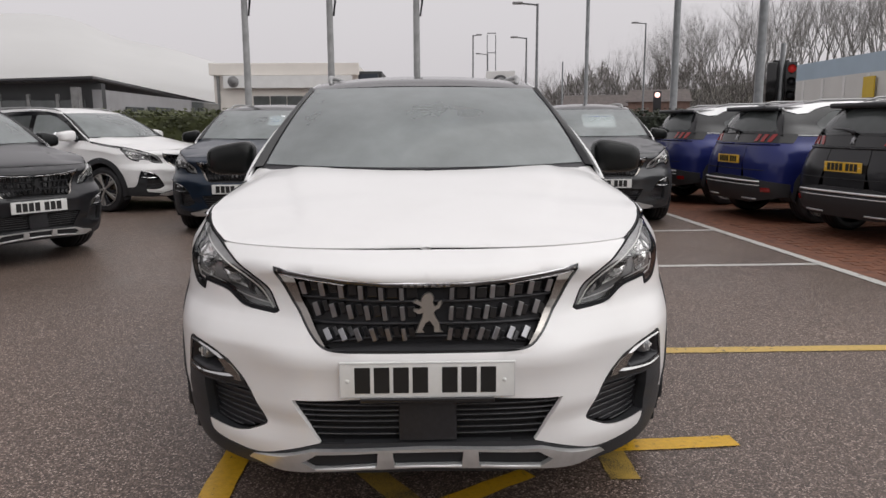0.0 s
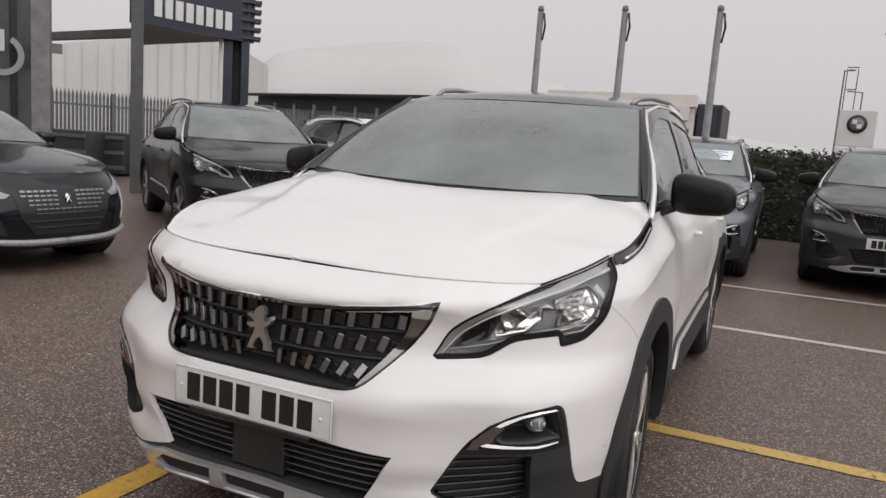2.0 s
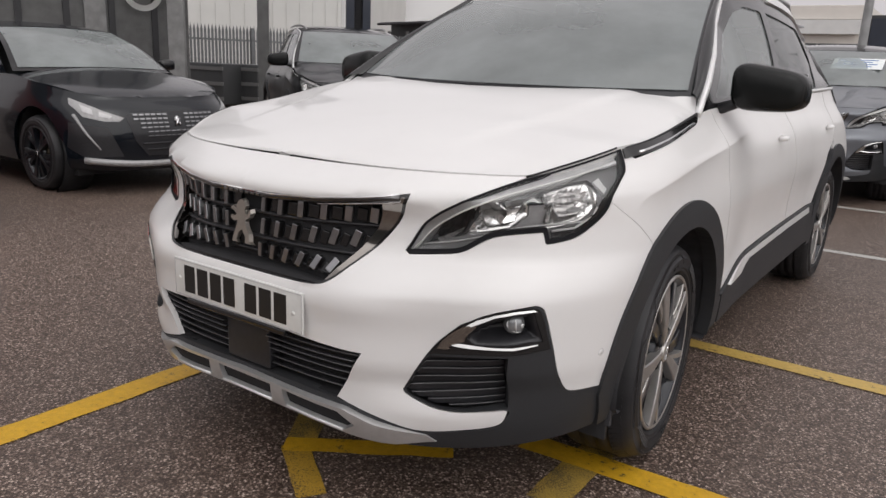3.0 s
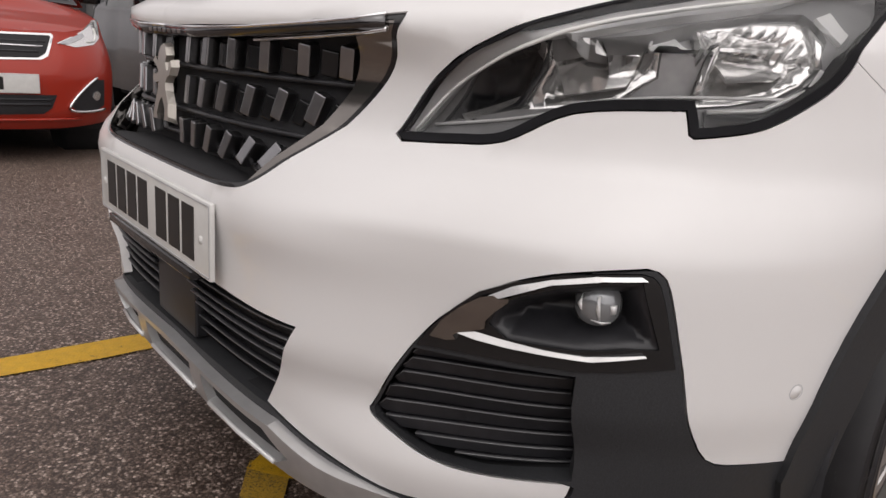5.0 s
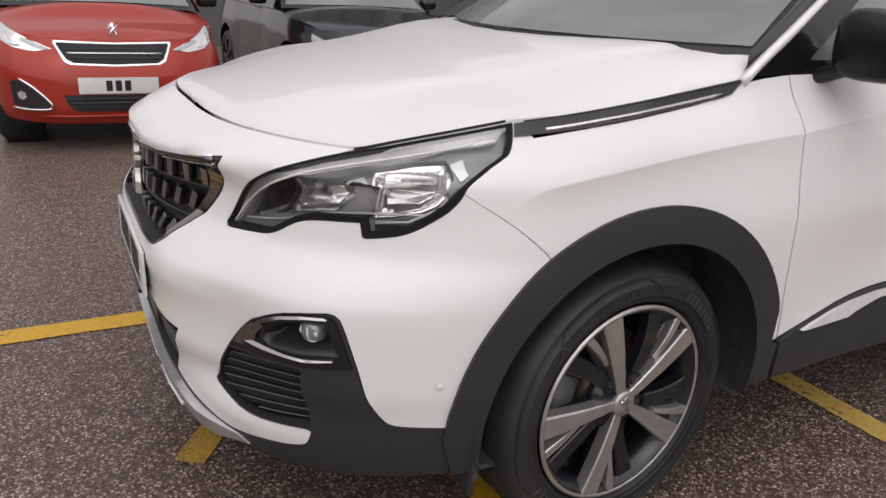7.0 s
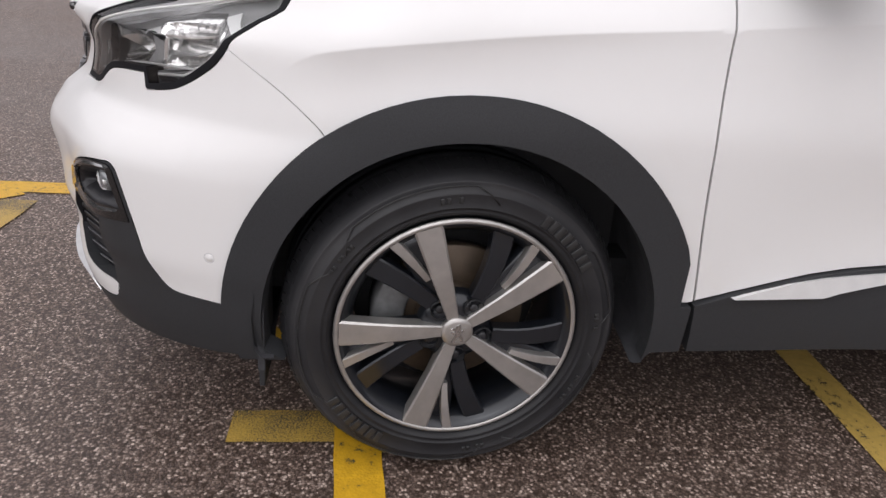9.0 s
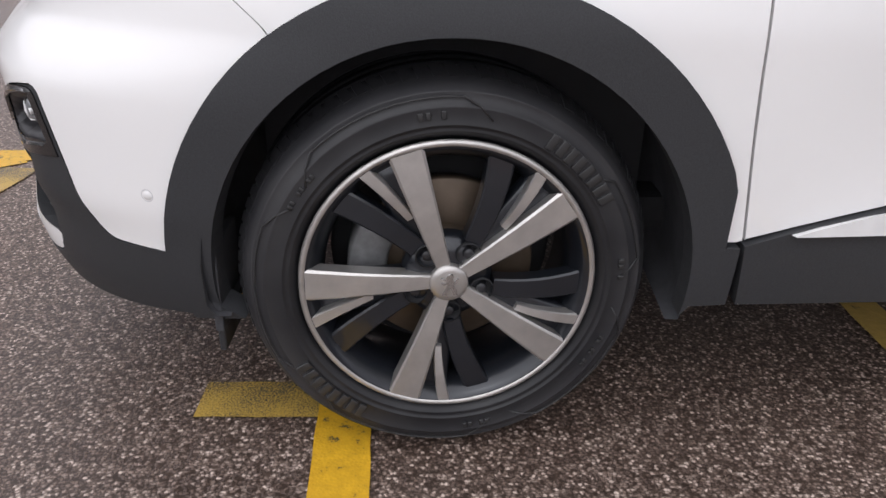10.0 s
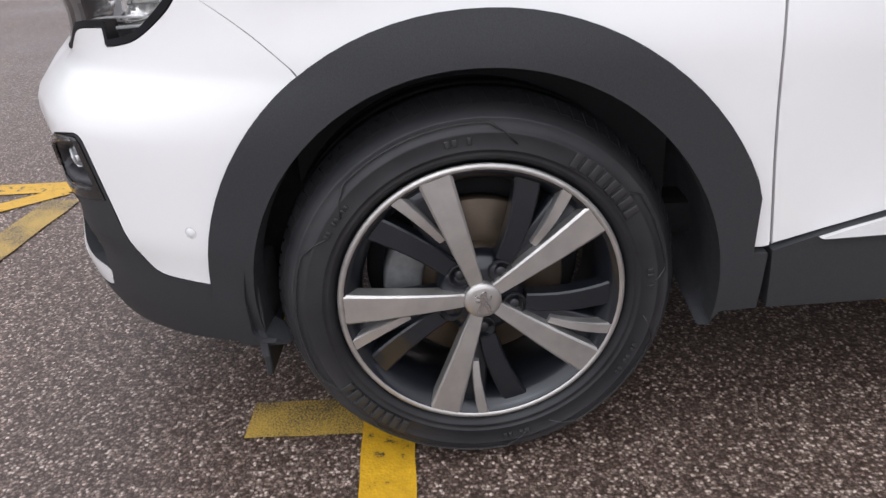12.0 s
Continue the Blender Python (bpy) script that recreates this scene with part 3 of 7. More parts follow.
BODY = Shell(
    0.90, 0.86, 2.6, 2.8, 4.43,
    [(.10, .20), (.18, .09), (.26, .04), (.32, .02), (.40, .012), (.47, -.008), (.60, -.008), (.64, -.004), (.69, .034), (.72, .070), (.748, .098), (.80, .105), (.875, .09), (.91, .125), (.94, .17), (1.03, .19), (1.2, .2)],
    [(.10, .82), (.25, .875), (.40, .895), (.55, .90), (.74, .903), (.86, .885), (.93, .868), (.987, .838), (1.02, .815), (1.056, .797), (1.2, .745)],
    [(.10, .2), (.3, .06), (.5, .0), (.75, .01), (.95, .06), (1.15, .13)],
    rp=4.0, rq=2.6,
    fold=[(.55, .81), (.585, .822), (.624, .856), (.681, .879), (.84, .903), (1.079, .930), (1.377, .953), (1.6, .97), (2.0, .99)])
class GrillePlane(Shell):
    """the grille, sunk a little into the opening and deepest at the bottom"""

    def __init__(self):
        self.sink = Ramp([(.60, .040), (.66, .036), (.72, .022), (.80, .012), (.90, .010)])

    def __call__(self, s, z):
        return tuple(BODY.point(s, z, -self.sink(z)))


GRILLE = GrillePlane()
HUB_Y, HUB_Z, BASE_LEN = 0.938, 0.345, 2.675
BELT = Ramp([(1.2, 1.072), (2.0, 1.085), (3.0, 1.105), (4.4, 1.13)])
ROOF_Z = Ramp([(1.85, 1.497), (1.90, 1.510), (2.1, 1.556), (2.6, 1.595), (3.2, 1.590), (3.7, 1.555), (4.1, 1.505)])
ROOF_X = Ramp([(1.2, .66), (1.9, .60), (2.7, .597), (3.3, .575), (4.1, .485)])


def green(y, z):
    """side of the cabin above the waistline"""
    z0, z1 = BELT(y), ROOF_Z(y) - 0.04
    v = (z - z0) / (z1 - z0)
    x0 = BODY.side(y, z0)[0] if y < 4.3 else 0.8
    tuck = 0.06 * smooth(2.8, 3.9, y) * smooth(0, .4, v) * (1 - v)
    return (x0 - (x0 - ROOF_X(y)) * (0.55 * v + 0.45 * v * v) - tuck, y, z)


def wind(u, v):
    """windscreen: u across, v up"""
    b = Vector((0.74 * u, 1.06 + 0.26 * u * u, 1.118 + 0.008 * u * u))
    t = Vector((0.585 * u, 1.885 + 0.08 * u * u, 1.506 - 0.008 * u * u))
    p = b.lerp(t, v)
    return p + Vector((0, -0.45, 0.9)) * 0.035 * math.sin(math.pi * min(1, max(0, v))) * (1 - 0.3 * u * u)


def roof(x, y):
    w = ROOF_X(y)
    return (x, y, ROOF_Z(y) - 0.040 * (abs(x) / w) ** 2.4)


def rear_pane(u, v):
    b = Vector((0.70 * u, 4.305 - 0.16 * u * u, 1.155))
    t = Vector((0.485 * u, 4.09 - 0.10 * u * u, 1.50 - 0.03 * u * u))
    return b.lerp(t, v) + Vector((0, 0.03, 0.01)) * math.sin(math.pi * min(1, max(0, v)))


# outlines on the skin, (s, z)
HL_TOP = curve2([(.461, .742), (.493, .800), (.528, .830), (.575, .857), (.64, .888), (.72, .920), (.818, .947), (.93, .972), (1.037, .993)], 5)
HL_LOW = curve2([(1.037, .993), (1.036, .955), (1.028, .905), (1.012, .868), (.985, .841), (.946, .817), (.885, .786), (.83, .774)], 5) + [(.808, .771), (.801, .775), (.796, .800)] + curve2([(.785, .7995), (.675, .787), (.60, .748), (.54, .739), (.476, .734)], 5)
HEADLIGHT = HL_TOP + HL_LOW[1:]
GRILLE_HALF = [(0, .851)] + curve2([(0.02, .851), (.255, .859), (.40, .873), (.490, .886)], 5) + curve2([(.484, .865), (.432, .792), (.359, .70), (.316, .660), (.27, .647), (.2, .644), (0.02, .643)], 6) + [(0, .643)]
FOG_LEFT = curve2([(.841, .639), (.785, .631), (.735, .620), (.688, .601), (.64, .567), (.61, .540), (.58, .500), (.555, .458), (.518, .402)], 4)
FOG_LOW = curve2([(.518, .402), (.524, .391), (.56, .374), (.607, .359), (.67, .354), (.785, .361)], 5)
FOG_RIGHT = [(1.075, .386), (.975, .393), (.958, .396), (.945, .403), (.936, .416), (.929, .437), (.905, .522), (.881, .596), (.874, .614), (.866, .628), (.855, .636)]
LIP_LOW = curve2([(.782, .347), (.761, .319), (.667, .304), (.556, .294), (.45, .318), (.335, .350)], 5)


# wing and door shut line, sill edge, as (y, z)
DOOR_LINE = curve2([(1.386, 1.075), (1.380, 1.0), (1.374, .92), (1.371, .80), (1.375, .70), (1.383, .60), (1.394, .50), (1.401, .437)], 10)
SILL_TOP = [(1.404, .437), (1.477, .457), (1.555, .476), (1.635, .494), (1.718, .506), (1.802, .514), (2.1, .524), (2.5, .530), (3.15, .535)]


def arch(a0, a1, r=1.0, n=20, cy=None):
    """wheel arch line as (y, z), from angle a0 to a1 in degrees"""
    cy = HUB_Y if cy is None else cy
    out = []
    for k in range(n + 1):
        t = radians(a0 + (a1 - a0) * k / n)
        g = r * (1 + .013 * max(0, math.sin(2 * t)) * (math.sin(t) > 0))
        y = cy + (0.458 + 0.008 * max(0, math.cos(t))) * g * math.cos(t)
        out.append((min(y, cy + .435), 0.352 + 0.472 * g * math.sin(t)))
    return out


def hood_line():
    """edge of the bonnet as points, from the middle of the nose back to the windscreen"""
    sz = [(.04 * k, .932) for k in range(18)] + [(.712, .9322), (.742, .934)] + [(s, z + .003) for s, z in HL_TOP if s > .77]
    pts = [BODY(s, z) for s, z in sz]
    pts += [BODY.side(y, z) for y, z in ((.75, 1.006), (.90, 1.024), (1.06, 1.044), (1.17, 1.057), (1.226, 1.065))] + [(.776, 1.27, 1.094), (.762, 1.308, 1.118)]
    return pts


HOOD_EDGE = hood_line()
HOOD_X = Ramp([(p[1] + 1e-5 * i, p[0]) for i, p in enumerate(HOOD_EDGE)])
HOOD_EZ = Ramp([(p[1] + 1e-5 * i, p[2]) for i, p in enumerate(HOOD_EDGE)])
HOOD_CZ = Ramp([(.155, .9325), (.22, .957), (.34, .987), (.55, 1.029), (.85, 1.081), (1.06, 1.116), (1.4, 1.145)])


def hood(x, y):
    xe, ze, zc = max(.02, HOOD_X(y)), HOOD_EZ(y), HOOD_CZ(y)
    u = min(1.0, abs(x) / xe)
    z = ze + (zc - ze) * (1 - u ** (2.3 + 5.5 * smooth(.7, 1.2, y)))
    fold = 0.42 + 0.16 * smooth(.3, 1.2, y)
    z -= 0.007 * smooth(.30, .55, y) * smooth(fold - .03, fold + .03, abs(x)) * (1 - smooth(fold + .06, fold + .28, abs(x)))
    return (x, y, z)


# ---- wheels ----
def spoke_bm(a, inner, outer, w0, w1, x0, x1, depth, bend=0.0):
    """a tapered bar from radius inner to outer at angle a (degrees), outer face from x0 (inner end) to x1"""
    bm = bmesh.new()
    rows = []
    for k in range(7):
        t = k / 6
        r = inner + (outer - inner) * t
        w = w0 + (w1 - w0) * t
        x = x0 + (x1 - x0) * t + 0.004 * math.sin(math.pi * t)
        aa = radians(a) + bend * (t - 1)
        d, n = Vector((0, math.cos(aa), math.sin(aa))), Vector((0, -math.sin(aa), math.cos(aa)))
        c = d * r
        rows.append([bm.verts.new(c + n * w * e + Vector((x + o, 0, 0))) for e, o in ((-.5, -depth), (-.5, -.003), (-.42, 0), (.42, 0), (.5, -.003), (.5, -depth))])
    for p, q in zip(rows, rows[1:]):
        for k in range(5):
            bm.faces.new((p[k], p[k + 1], q[k + 1], q[k]))
    bm.faces.new(rows[0])
    bm.faces.new(rows[-1][::-1])
    bmesh.ops.recalc_face_normals(bm, faces=bm.faces)
    return bm


def emblem_bm(scale, thick):
    """plain upright figure cut from plate"""
    line = [(-.040, .030), (-.030, .037), (-.016, .031), (-.015, .042), (-.006, .053), (.006, .057), (.016, .052), (.021, .040), (.017, .030), (.023, .018), (.031, .020), (.034, .030), (.041, .034), (.043, .024), (.036, .012), (.026, .008), (.020, .0), (.024, -.012), (.036, -.030), (.038, -.050), (.046, -.056), (.022, -.056), (.022, -.040), (.008, -.022), (-.004, -.030), (-.014, -.048), (-.008, -.057), (-.032, -.057), (-.024, -.036), (-.014, -.014), (-.010, .0), (-.026, -.003), (-.038, .004), (-.036, .012), (-.022, .010), (-.014, .016), (-.022, .022)]
    bm = bmesh.new()
    back = [bm.verts.new((x * scale, 0, z * scale)) for x, z in line]
    front = [bm.verts.new((x * scale * .9, -thick, z * scale * .95)) for x, z in line]
    bm.faces.new(front)
    bm.faces.new(back[::-1])
    n = len(line)
    for k in range(n):
        bm.faces.new((back[k], back[(k + 1) % n], front[(k + 1) % n], front[k]))
    bmesh.ops.recalc_face_normals(bm, faces=bm.faces)
    return bm


def arc_block(r0, r1, x0, x1, a0, a1, n=14):
    """a thick bent block about the wheel axis"""
    bm = bmesh.new()
    rows = []
    for k in range(n + 1):
        t = radians(a0 + (a1 - a0) * k / n)
        e = .006 if 0 < k < n else .014
        rows.append([bm.verts.new((x, r * math.cos(t), r * math.sin(t))) for x, r in ((x0, r0), (x0, r1), (x1 - e, r1), (x1, r1 - e), (x1, r0 + e), (x1 - e, r0))])
    for p, q in zip(rows, rows[1:]):
        for k in range(6):
            bm.faces.new((p[k], p[(k + 1) % 6], q[(k + 1) % 6], q[k]))
    bm.faces.new(rows[0])
    bm.faces.new(rows[-1])
    bmesh.ops.recalc_face_normals(bm, faces=bm.faces)
    return bm


def build_wheel(parent, m, detail=True):
    """alloy wheel with its tyre; local x points outwards, hub face at x = 0"""
    R = HUB_Z
    bm = lathe(bmesh.new(), [(.232, -.20), (.222, -.19), (.215, -.10), (.205, -.05), (.212, -.02), (.226, .0), (.232, .008), (.238, .010), (.2425, .006), (.2425, -.01)], "x", 72)
    wheel = part("wheel", bm, GUN, parent, "dark alloy rim with diamond-cut spokes")
    wheel.matrix_local = m
    part("rim_lip", lathe(bmesh.new(), [(.2350, .0092), (.2380, .0118), (.2430, .0108), (.2455, .006)], "x", 72), ALLOY, wheel)
    side = [(.240, -.21), (.262, -.222), (.300, -.226), (.326, -.218), (.3385, -.205), (R, -.18)]
    grooves = []
    for x in (-.155, -.108, -.061):
        grooves += [(R, x - .006), (R - .008, x - .004), (R - .008, x + .004), (R, x + .006)]
    out = [(R, -.052), (.3430, -.040), (.3400, -.029), (.3350, -.016), (.3300, -.0055), (.3255, .0020), (.3205, .0078), (.3195, .0090), (.3175, .0102), (.3165, .0098), (.300, .0170), (.2985, .0195), (.296, .0190), (.2715, .0160), (.2705, .0168), (.2690, .0166), (.2680, .0152), (.262, .0125), (.2605, .0142), (.258, .0126), (.252, .006), (.2455, -.004), (.240, -.02)]
    tyre = part("tyre", lathe(bmesh.new(), side + grooves + out, "x", 96), RUBBER, wheel, "worn black radial tyre")
    if detail:
        # shoulder blocks
        bm = bmesh.new()
        for k in range(90):
            a = 360 * k / 90
            box(bm, (-.018, -.0085, -.005), (.018, .0085, .0018), 0, pose(0, 0, 0, a, 0, 0) @ pose(-.034, 0, .3405) @ pose(0, 0, 0, 0, 19, 12))
        tr = part("tread_band", bm, RUBBER, wheel, smooth=False)
        tr["kind"] = "stuff"
    # spokes: a wide machined blade, a thin one beside it, dark carriers below
    for k in range(5):
        a = 35.5 + 72 * k
        part("spoke", spoke_bm(a, .026, .234, .024, .057, .006, .010, .030), ALLOY, wheel, smooth=False)
        part("thin_spoke", spoke_bm(a + 17.5, .128, .234, .013, .022, .0, .009, .026, 0.10), ALLOY, wheel, smooth=False)
        part("dark_carrier", spoke_bm(a + 9, .055, .230, .045, .080, -.016, -.012, .03), GUN, wheel)
        part("dark_blade", spoke_bm(a + 34, .076, .230, .032, .046, -.003, -.006, .03, 0.17), GUN, wheel, smooth=False)
        if detail:
            b = radians(a + 20)
            nut = lathe(bmesh.new(), [(.0005, -.001), (.008, -.001), (.0095, -.003), (.0095, -.02)], "x", 14, (0, .058 * math.cos(b), .058 * math.sin(b)))
            part("wheel_nut", nut, SATIN, wheel)
            part("nut_well", lathe(bmesh.new(), [(.0195, .0025), (.0212, 0), (.0185, -.012), (.0005, -.012)], "x", 18, (0, .058 * math.cos(b), .058 * math.sin(b))), DARK, wheel)
    part("hub_boss", lathe(bmesh.new(), [(.0005, -.004), (.05, -.006), (.072, -.014), (.078, -.04)], "x", 36), GUN, wheel)
    cap = part("hub_cap", lathe(bmesh.new(), [(.0005, .0125), (.022, .0120), (.030, .0105), (.0325, .0075), (.0325, -.004)], "x", 36), ALLOY, wheel, "round polished hub cap")
    em = emblem_bm(.36, .002)
    bmesh.ops.transform(em, matrix=pose(.0128, 0, 0, 0, 0, 90), verts=em.verts)
    part("cap_emblem", em, TRIMC, wheel, smooth=False)
    part("brake_disc", lathe(bmesh.new(), [(.06, -.075), (.152, -.075), (.155, -.078), (.155, -.098), (.06, -.098)], "x", 60), DISC, wheel, "rust-tinged iron brake disc")
    part("disc_hat", lathe(bmesh.new(), [(.0005, -.05), (.07, -.05), (.075, -.076)], "x", 30), DISC, wheel)
    part("brake_caliper", arc_block(.100, .168, -.125, -.052, 148, 202), CASTING, wheel, "cast brake caliper")
    part("back_plate", lathe(bmesh.new(), [(.0005, -.13), (.19, -.13), (.2, -.15)], "x", 40), DARK, wheel)
    return wheel


def side_marks(wheel):
    """raised writing on the tyre wall, as plain bars"""
    for start, count, h, w in ((58, 8, .026, .013), (238, 8, .026, .013), (100, 4, .012, .008), (150, 8, .008, .006), (285, 6, .010, .007), (338, 8, .008, .006), (8, 4, .010, .007)):
        for k in range(count):
            if k % 3 == 2 and h < .02:
                continue
            a = start - k * (w * 1.45 / .285) * 57.3
            part("raised_mark", boxed((.0165, -w / 2, .286 - h / 2), (.0212, w / 2, .286 + h / 2), .0014, pose(0, 0, 0, a - 90, 0, 0)), RAISED, wheel)
    # raised panels on the shoulder, each a hooked rib
    for a0, a1 in ((150, 214), (222, 286), (294, 350), (78, 142), (2, 40)):
        pts = []
        for k in range(15):
            a = radians(a0 + (a1 - a0) * k / 14)
            r = .3125 if 1 < k < 13 else (.300 if k in (1, 13) else .282)
            pts.append((.0158 if r > .31 else .0185, r * math.cos(a), r * math.sin(a)))
        part("raised_rib", tube(bmesh.new(), pts, .0016, 5), RAISED, wheel)



# ---- the sport utility car ----
def add_sheet(name, mat, parent, poly, fn, label="", sides=(1,), **kw):
    """one panel, or one on each side of the car"""
    bm, nn = sheet(poly, fn, **kw)
    out = []
    for sgn in sides:
        b, n = (bm.copy(), nn) if sgn > 0 else mirror_bm(bm, nn)
        out.append(part(name, b, mat, parent, label, True, n))
    bm.free()
    return out


def on_skin(points, off=0.0, sgn=1, sk=None):
    sk = sk or BODY
    out = []
    for s, z in points:
        p = sk.point(s, z, off)
        out.append(Vector((p.x * sgn, p.y, p.z)))
    return out


def strip_on(name, mat, parent, points, radius, off, sides=(1, -1), flat=1.0, label="", sk=None):
    for sgn in sides:
        part(name, tube(bmesh.new(), on_skin(points, off, sgn, sk), radius, 8, flat), mat, parent, label)


def pod_bm(rx, ry, rz, e=.55, n=28, k=16):
    """a rounded pod between a ball and a block"""
    def pw(c):
        return math.copysign(abs(c) ** e, c)
    bm = bmesh.new()
    rows = []
    for j in range(1, k):
        b = math.pi * j / k
        rows.append([bm.verts.new((-rx * pw(math.cos(b)), ry * pw(math.sin(b)) * pw(math.cos(a)), rz * pw(math.sin(b)) * pw(math.sin(a)))) for a in (2 * math.pi * i / n for i in range(n))])
    for p, q in zip(rows, rows[1:]):
        for i in range(n):
            bm.faces.new((p[i], p[(i + 1) % n], q[(i + 1) % n], q[i]))
    for row, x in ((rows[0], -rx), (rows[-1], rx)):
        c = bm.verts.new((x, 0, 0))
        for i in range(n):
            bm.faces.new((row[i], row[(i + 1) % n], c))
    bmesh.ops.recalc_face_normals(bm, faces=bm.faces)
    return bm


def edge_gap(s, z, poly):
    """distance from a point to an outline"""
    best = 9.0
    for (x0, y0), (x1, y1) in zip(poly, list(poly[1:]) + [poly[0]]):
        dx, dy = x1 - x0, y1 - y0
        u = max(0, min(1, ((s - x0) * dx + (z - y0) * dy) / max(1e-12, dx * dx + dy * dy)))
        best = min(best, math.hypot(s - x0 - u * dx, z - y0 - u * dy))
    return best


def dish(poly, rim, deep, width=.03, ribs=0.0, pitch=.014):
    """a bowl sunk below the skin inside an outline, with fine level ribs"""
    def fn(s, z):
        d = rim + deep * smooth(0, width, edge_gap(s, z, poly))
        d += abs(ribs) * math.sin(2 * math.pi * (z if ribs > 0 else s) / pitch) * smooth(0, width * .5, edge_gap(s, z, poly))
        return tuple(BODY.point(s, z, -d))
    return fn


def headlight(car, sgn):
    bm, nn = sheet(inset(HEADLIGHT, .002), BODY, .016, off=-.13, flange=0)
    if sgn < 0:
        bm, nn = mirror_bm(bm, nn)
    lamp = part("headlight", bm, POCKET, car, "clear-lensed headlight with chrome reflectors and black edge", True, nn)

    def add(name, mat, poly, label="", fn=BODY, **kw):
        b, n = sheet(poly, fn, **kw)
        if sgn < 0:
            b, n = mirror_bm(b, n)
        return part(name, b, mat, lamp, label, True, n)

    def bar(name, mat, pts, r, n=6, flat=1.0, label=""):
        p = [BODY.point(s, z, o) for s, z, o in pts]
        part(name, tube(bmesh.new(), [Vector((v.x * sgn, v.y, v.z)) for v in p], r, n, flat), mat, lamp, label)
    add("bezel", LAMPEDGE, inset(HEADLIGHT, .002), "black lamp edge", holes=[inset(HEADLIGHT, .0055)[:len(HL_TOP)] + inset(HEADLIGHT, .0125)[len(HL_TOP):]], step=.012, off=.0012, flange=.024)
    brow = curve2([(.484, .750), (.526, .800), (.590, .840), (.645, .8645), (.714, .891), (.770, .907), (.833, .923), (.921, .9435), (1.005, .961)], 5)
    upper = [p for p in inset(HEADLIGHT, .006)[:len(HL_TOP)] if p[0] < 1.03]
    add("brow_band", BROW, brow + upper[::-1], "smoky grey brow band", step=.014, off=-.012, flange=.02)
    # sunken pocket, two bowls and the walls between them
    pocket = [(.510, .766), (.555, .822), (.600, .846), (.655, .868), (.642, .83), (.602, .790)]
    bowl = [(.603, .788), (.643, .83), (.656, .870), (.70, .881), (.757, .893), (.787, .862), (.776, .83), (.722, .803), (.66, .796)]
    pillar = [(.723, .801), (.777, .829), (.788, .862), (.759, .894), (.802, .910), (.846, .868), (.812, .808)]
    wide = [(.814, .806), (.848, .868), (.804, .911), (.862, .927), (.915, .930), (.948, .918), (.974, .899), (.982, .877), (.980, .857), (.955, .838), (.92, .823), (.86, .811)]
    add("pocket", SATIN, pocket, "", dish(pocket, .030, .05, .02), step=.012, flange=.03)
    add("reflector", REFLECT, bowl, "silvered reflector bowl", dish(bowl, .050, .05, .040), step=.008, flange=.03)
    add("pillar", POCKET, pillar, "", step=.014, off=-.045, flange=.05)
    add("reflector", REFLECT, wide, "silvered reflector bowl", dish(wide, .030, .07, .045, -.0016, .016), step=.005, flange=.03)
    ring = [(.508, .764), (.553, .823), (.600, .848), (.655, .870), (.70, .883), (.757, .895), (.802, .912), (.862, .929), (.915, .932), (.950, .920), (.976, .900), (.984, .878), (.982, .856), (.955, .836), (.92, .821), (.86, .809), (.814, .804), (.723, .799), (.66, .794), (.602, .787)]
    add("liner", LINERG, inset(HEADLIGHT, .004), "grey lamp liner", holes=[ring], step=.016, off=-.022, flange=.045)
    low = rounded([(.822, .802), (.92, .816), (.965, .827), (.935, .806), (.875, .789), (.822, .785)], .01, {2: .01, 4: .02})
    add("lower_panel", SATIN, low, "", dish(low, .014, .0, .02, .0015, .0075), step=.005, flange=.01)
    # bright facets inside the bowls, leaning upwards
    for face, top, back, rise in (([(.822, .905), (.862, .922), (.915, .925), (.945, .912), (.90, .892), (.85, .886)], .925, .065, 1.0),
                                  ([(.850, .868), (.90, .881), (.955, .879), (.968, .862), (.92, .842), (.855, .836)], .882, .075, 1.1),
                                  ([(.665, .868), (.70, .876), (.745, .884), (.765, .866), (.70, .857)], .884, .070, 1.0),
                                  ([(.645, .836), (.70, .847), (.765, .843), (.735, .818), (.66, .806)], .848, .075, 1.0),
                                  ([(.53, .776), (.60, .801), (.612, .794), (.60, .786), (.54, .769)], .801, .050, 1.0)):
        add("facet", REFLECT, face, "", lambda s, z, top=top, back=back, rise=rise: tuple(BODY.point(s, z, -back + rise * (top - z))), step=.01, flange=.004)
    bar("divider", REFLECT, [(.600, .790, -.05), (.634, .822, -.062), (.650, .866, -.04)], [.004, .009, .007])
    bar("divider", REFLECT, [(.815, .810, -.03), (.850, .862, -.05), (.806, .907, -.032)], .0055)
    bar("divider", REFLECT, [(.930, .924, -.03), (.972, .895, -.03), (.978, .857, -.026)], [.005, .010, .006])
    bar("divider", REFLECT, [(.722, .803, -.045), (.776, .830, -.055), (.784, .858, -.055)], .0028)
    for a, b2 in (((.662, .866), (.735, .868)), ((.655, .845), (.742, .850)), ((.648, .822), (.735, .826)), ((.640, .803), (.712, .808))):
        bar("reflector_rib", REFLECT, [(a[0], a[1], -.066), (b2[0], b2[1], -.070)], [.0015, .0055])
    bar("bulb_shield", REFLECT, [(.700, .862, -.085), (.700, .838, -.085)], .011, 8)
    add("marker_plate", TRIMW, [(.752, .904), (.775, .911), (.823, .888), (.829, .871), (.792, .868)], "pale square marker reflector", off=-.040, step=.012, flange=.006)
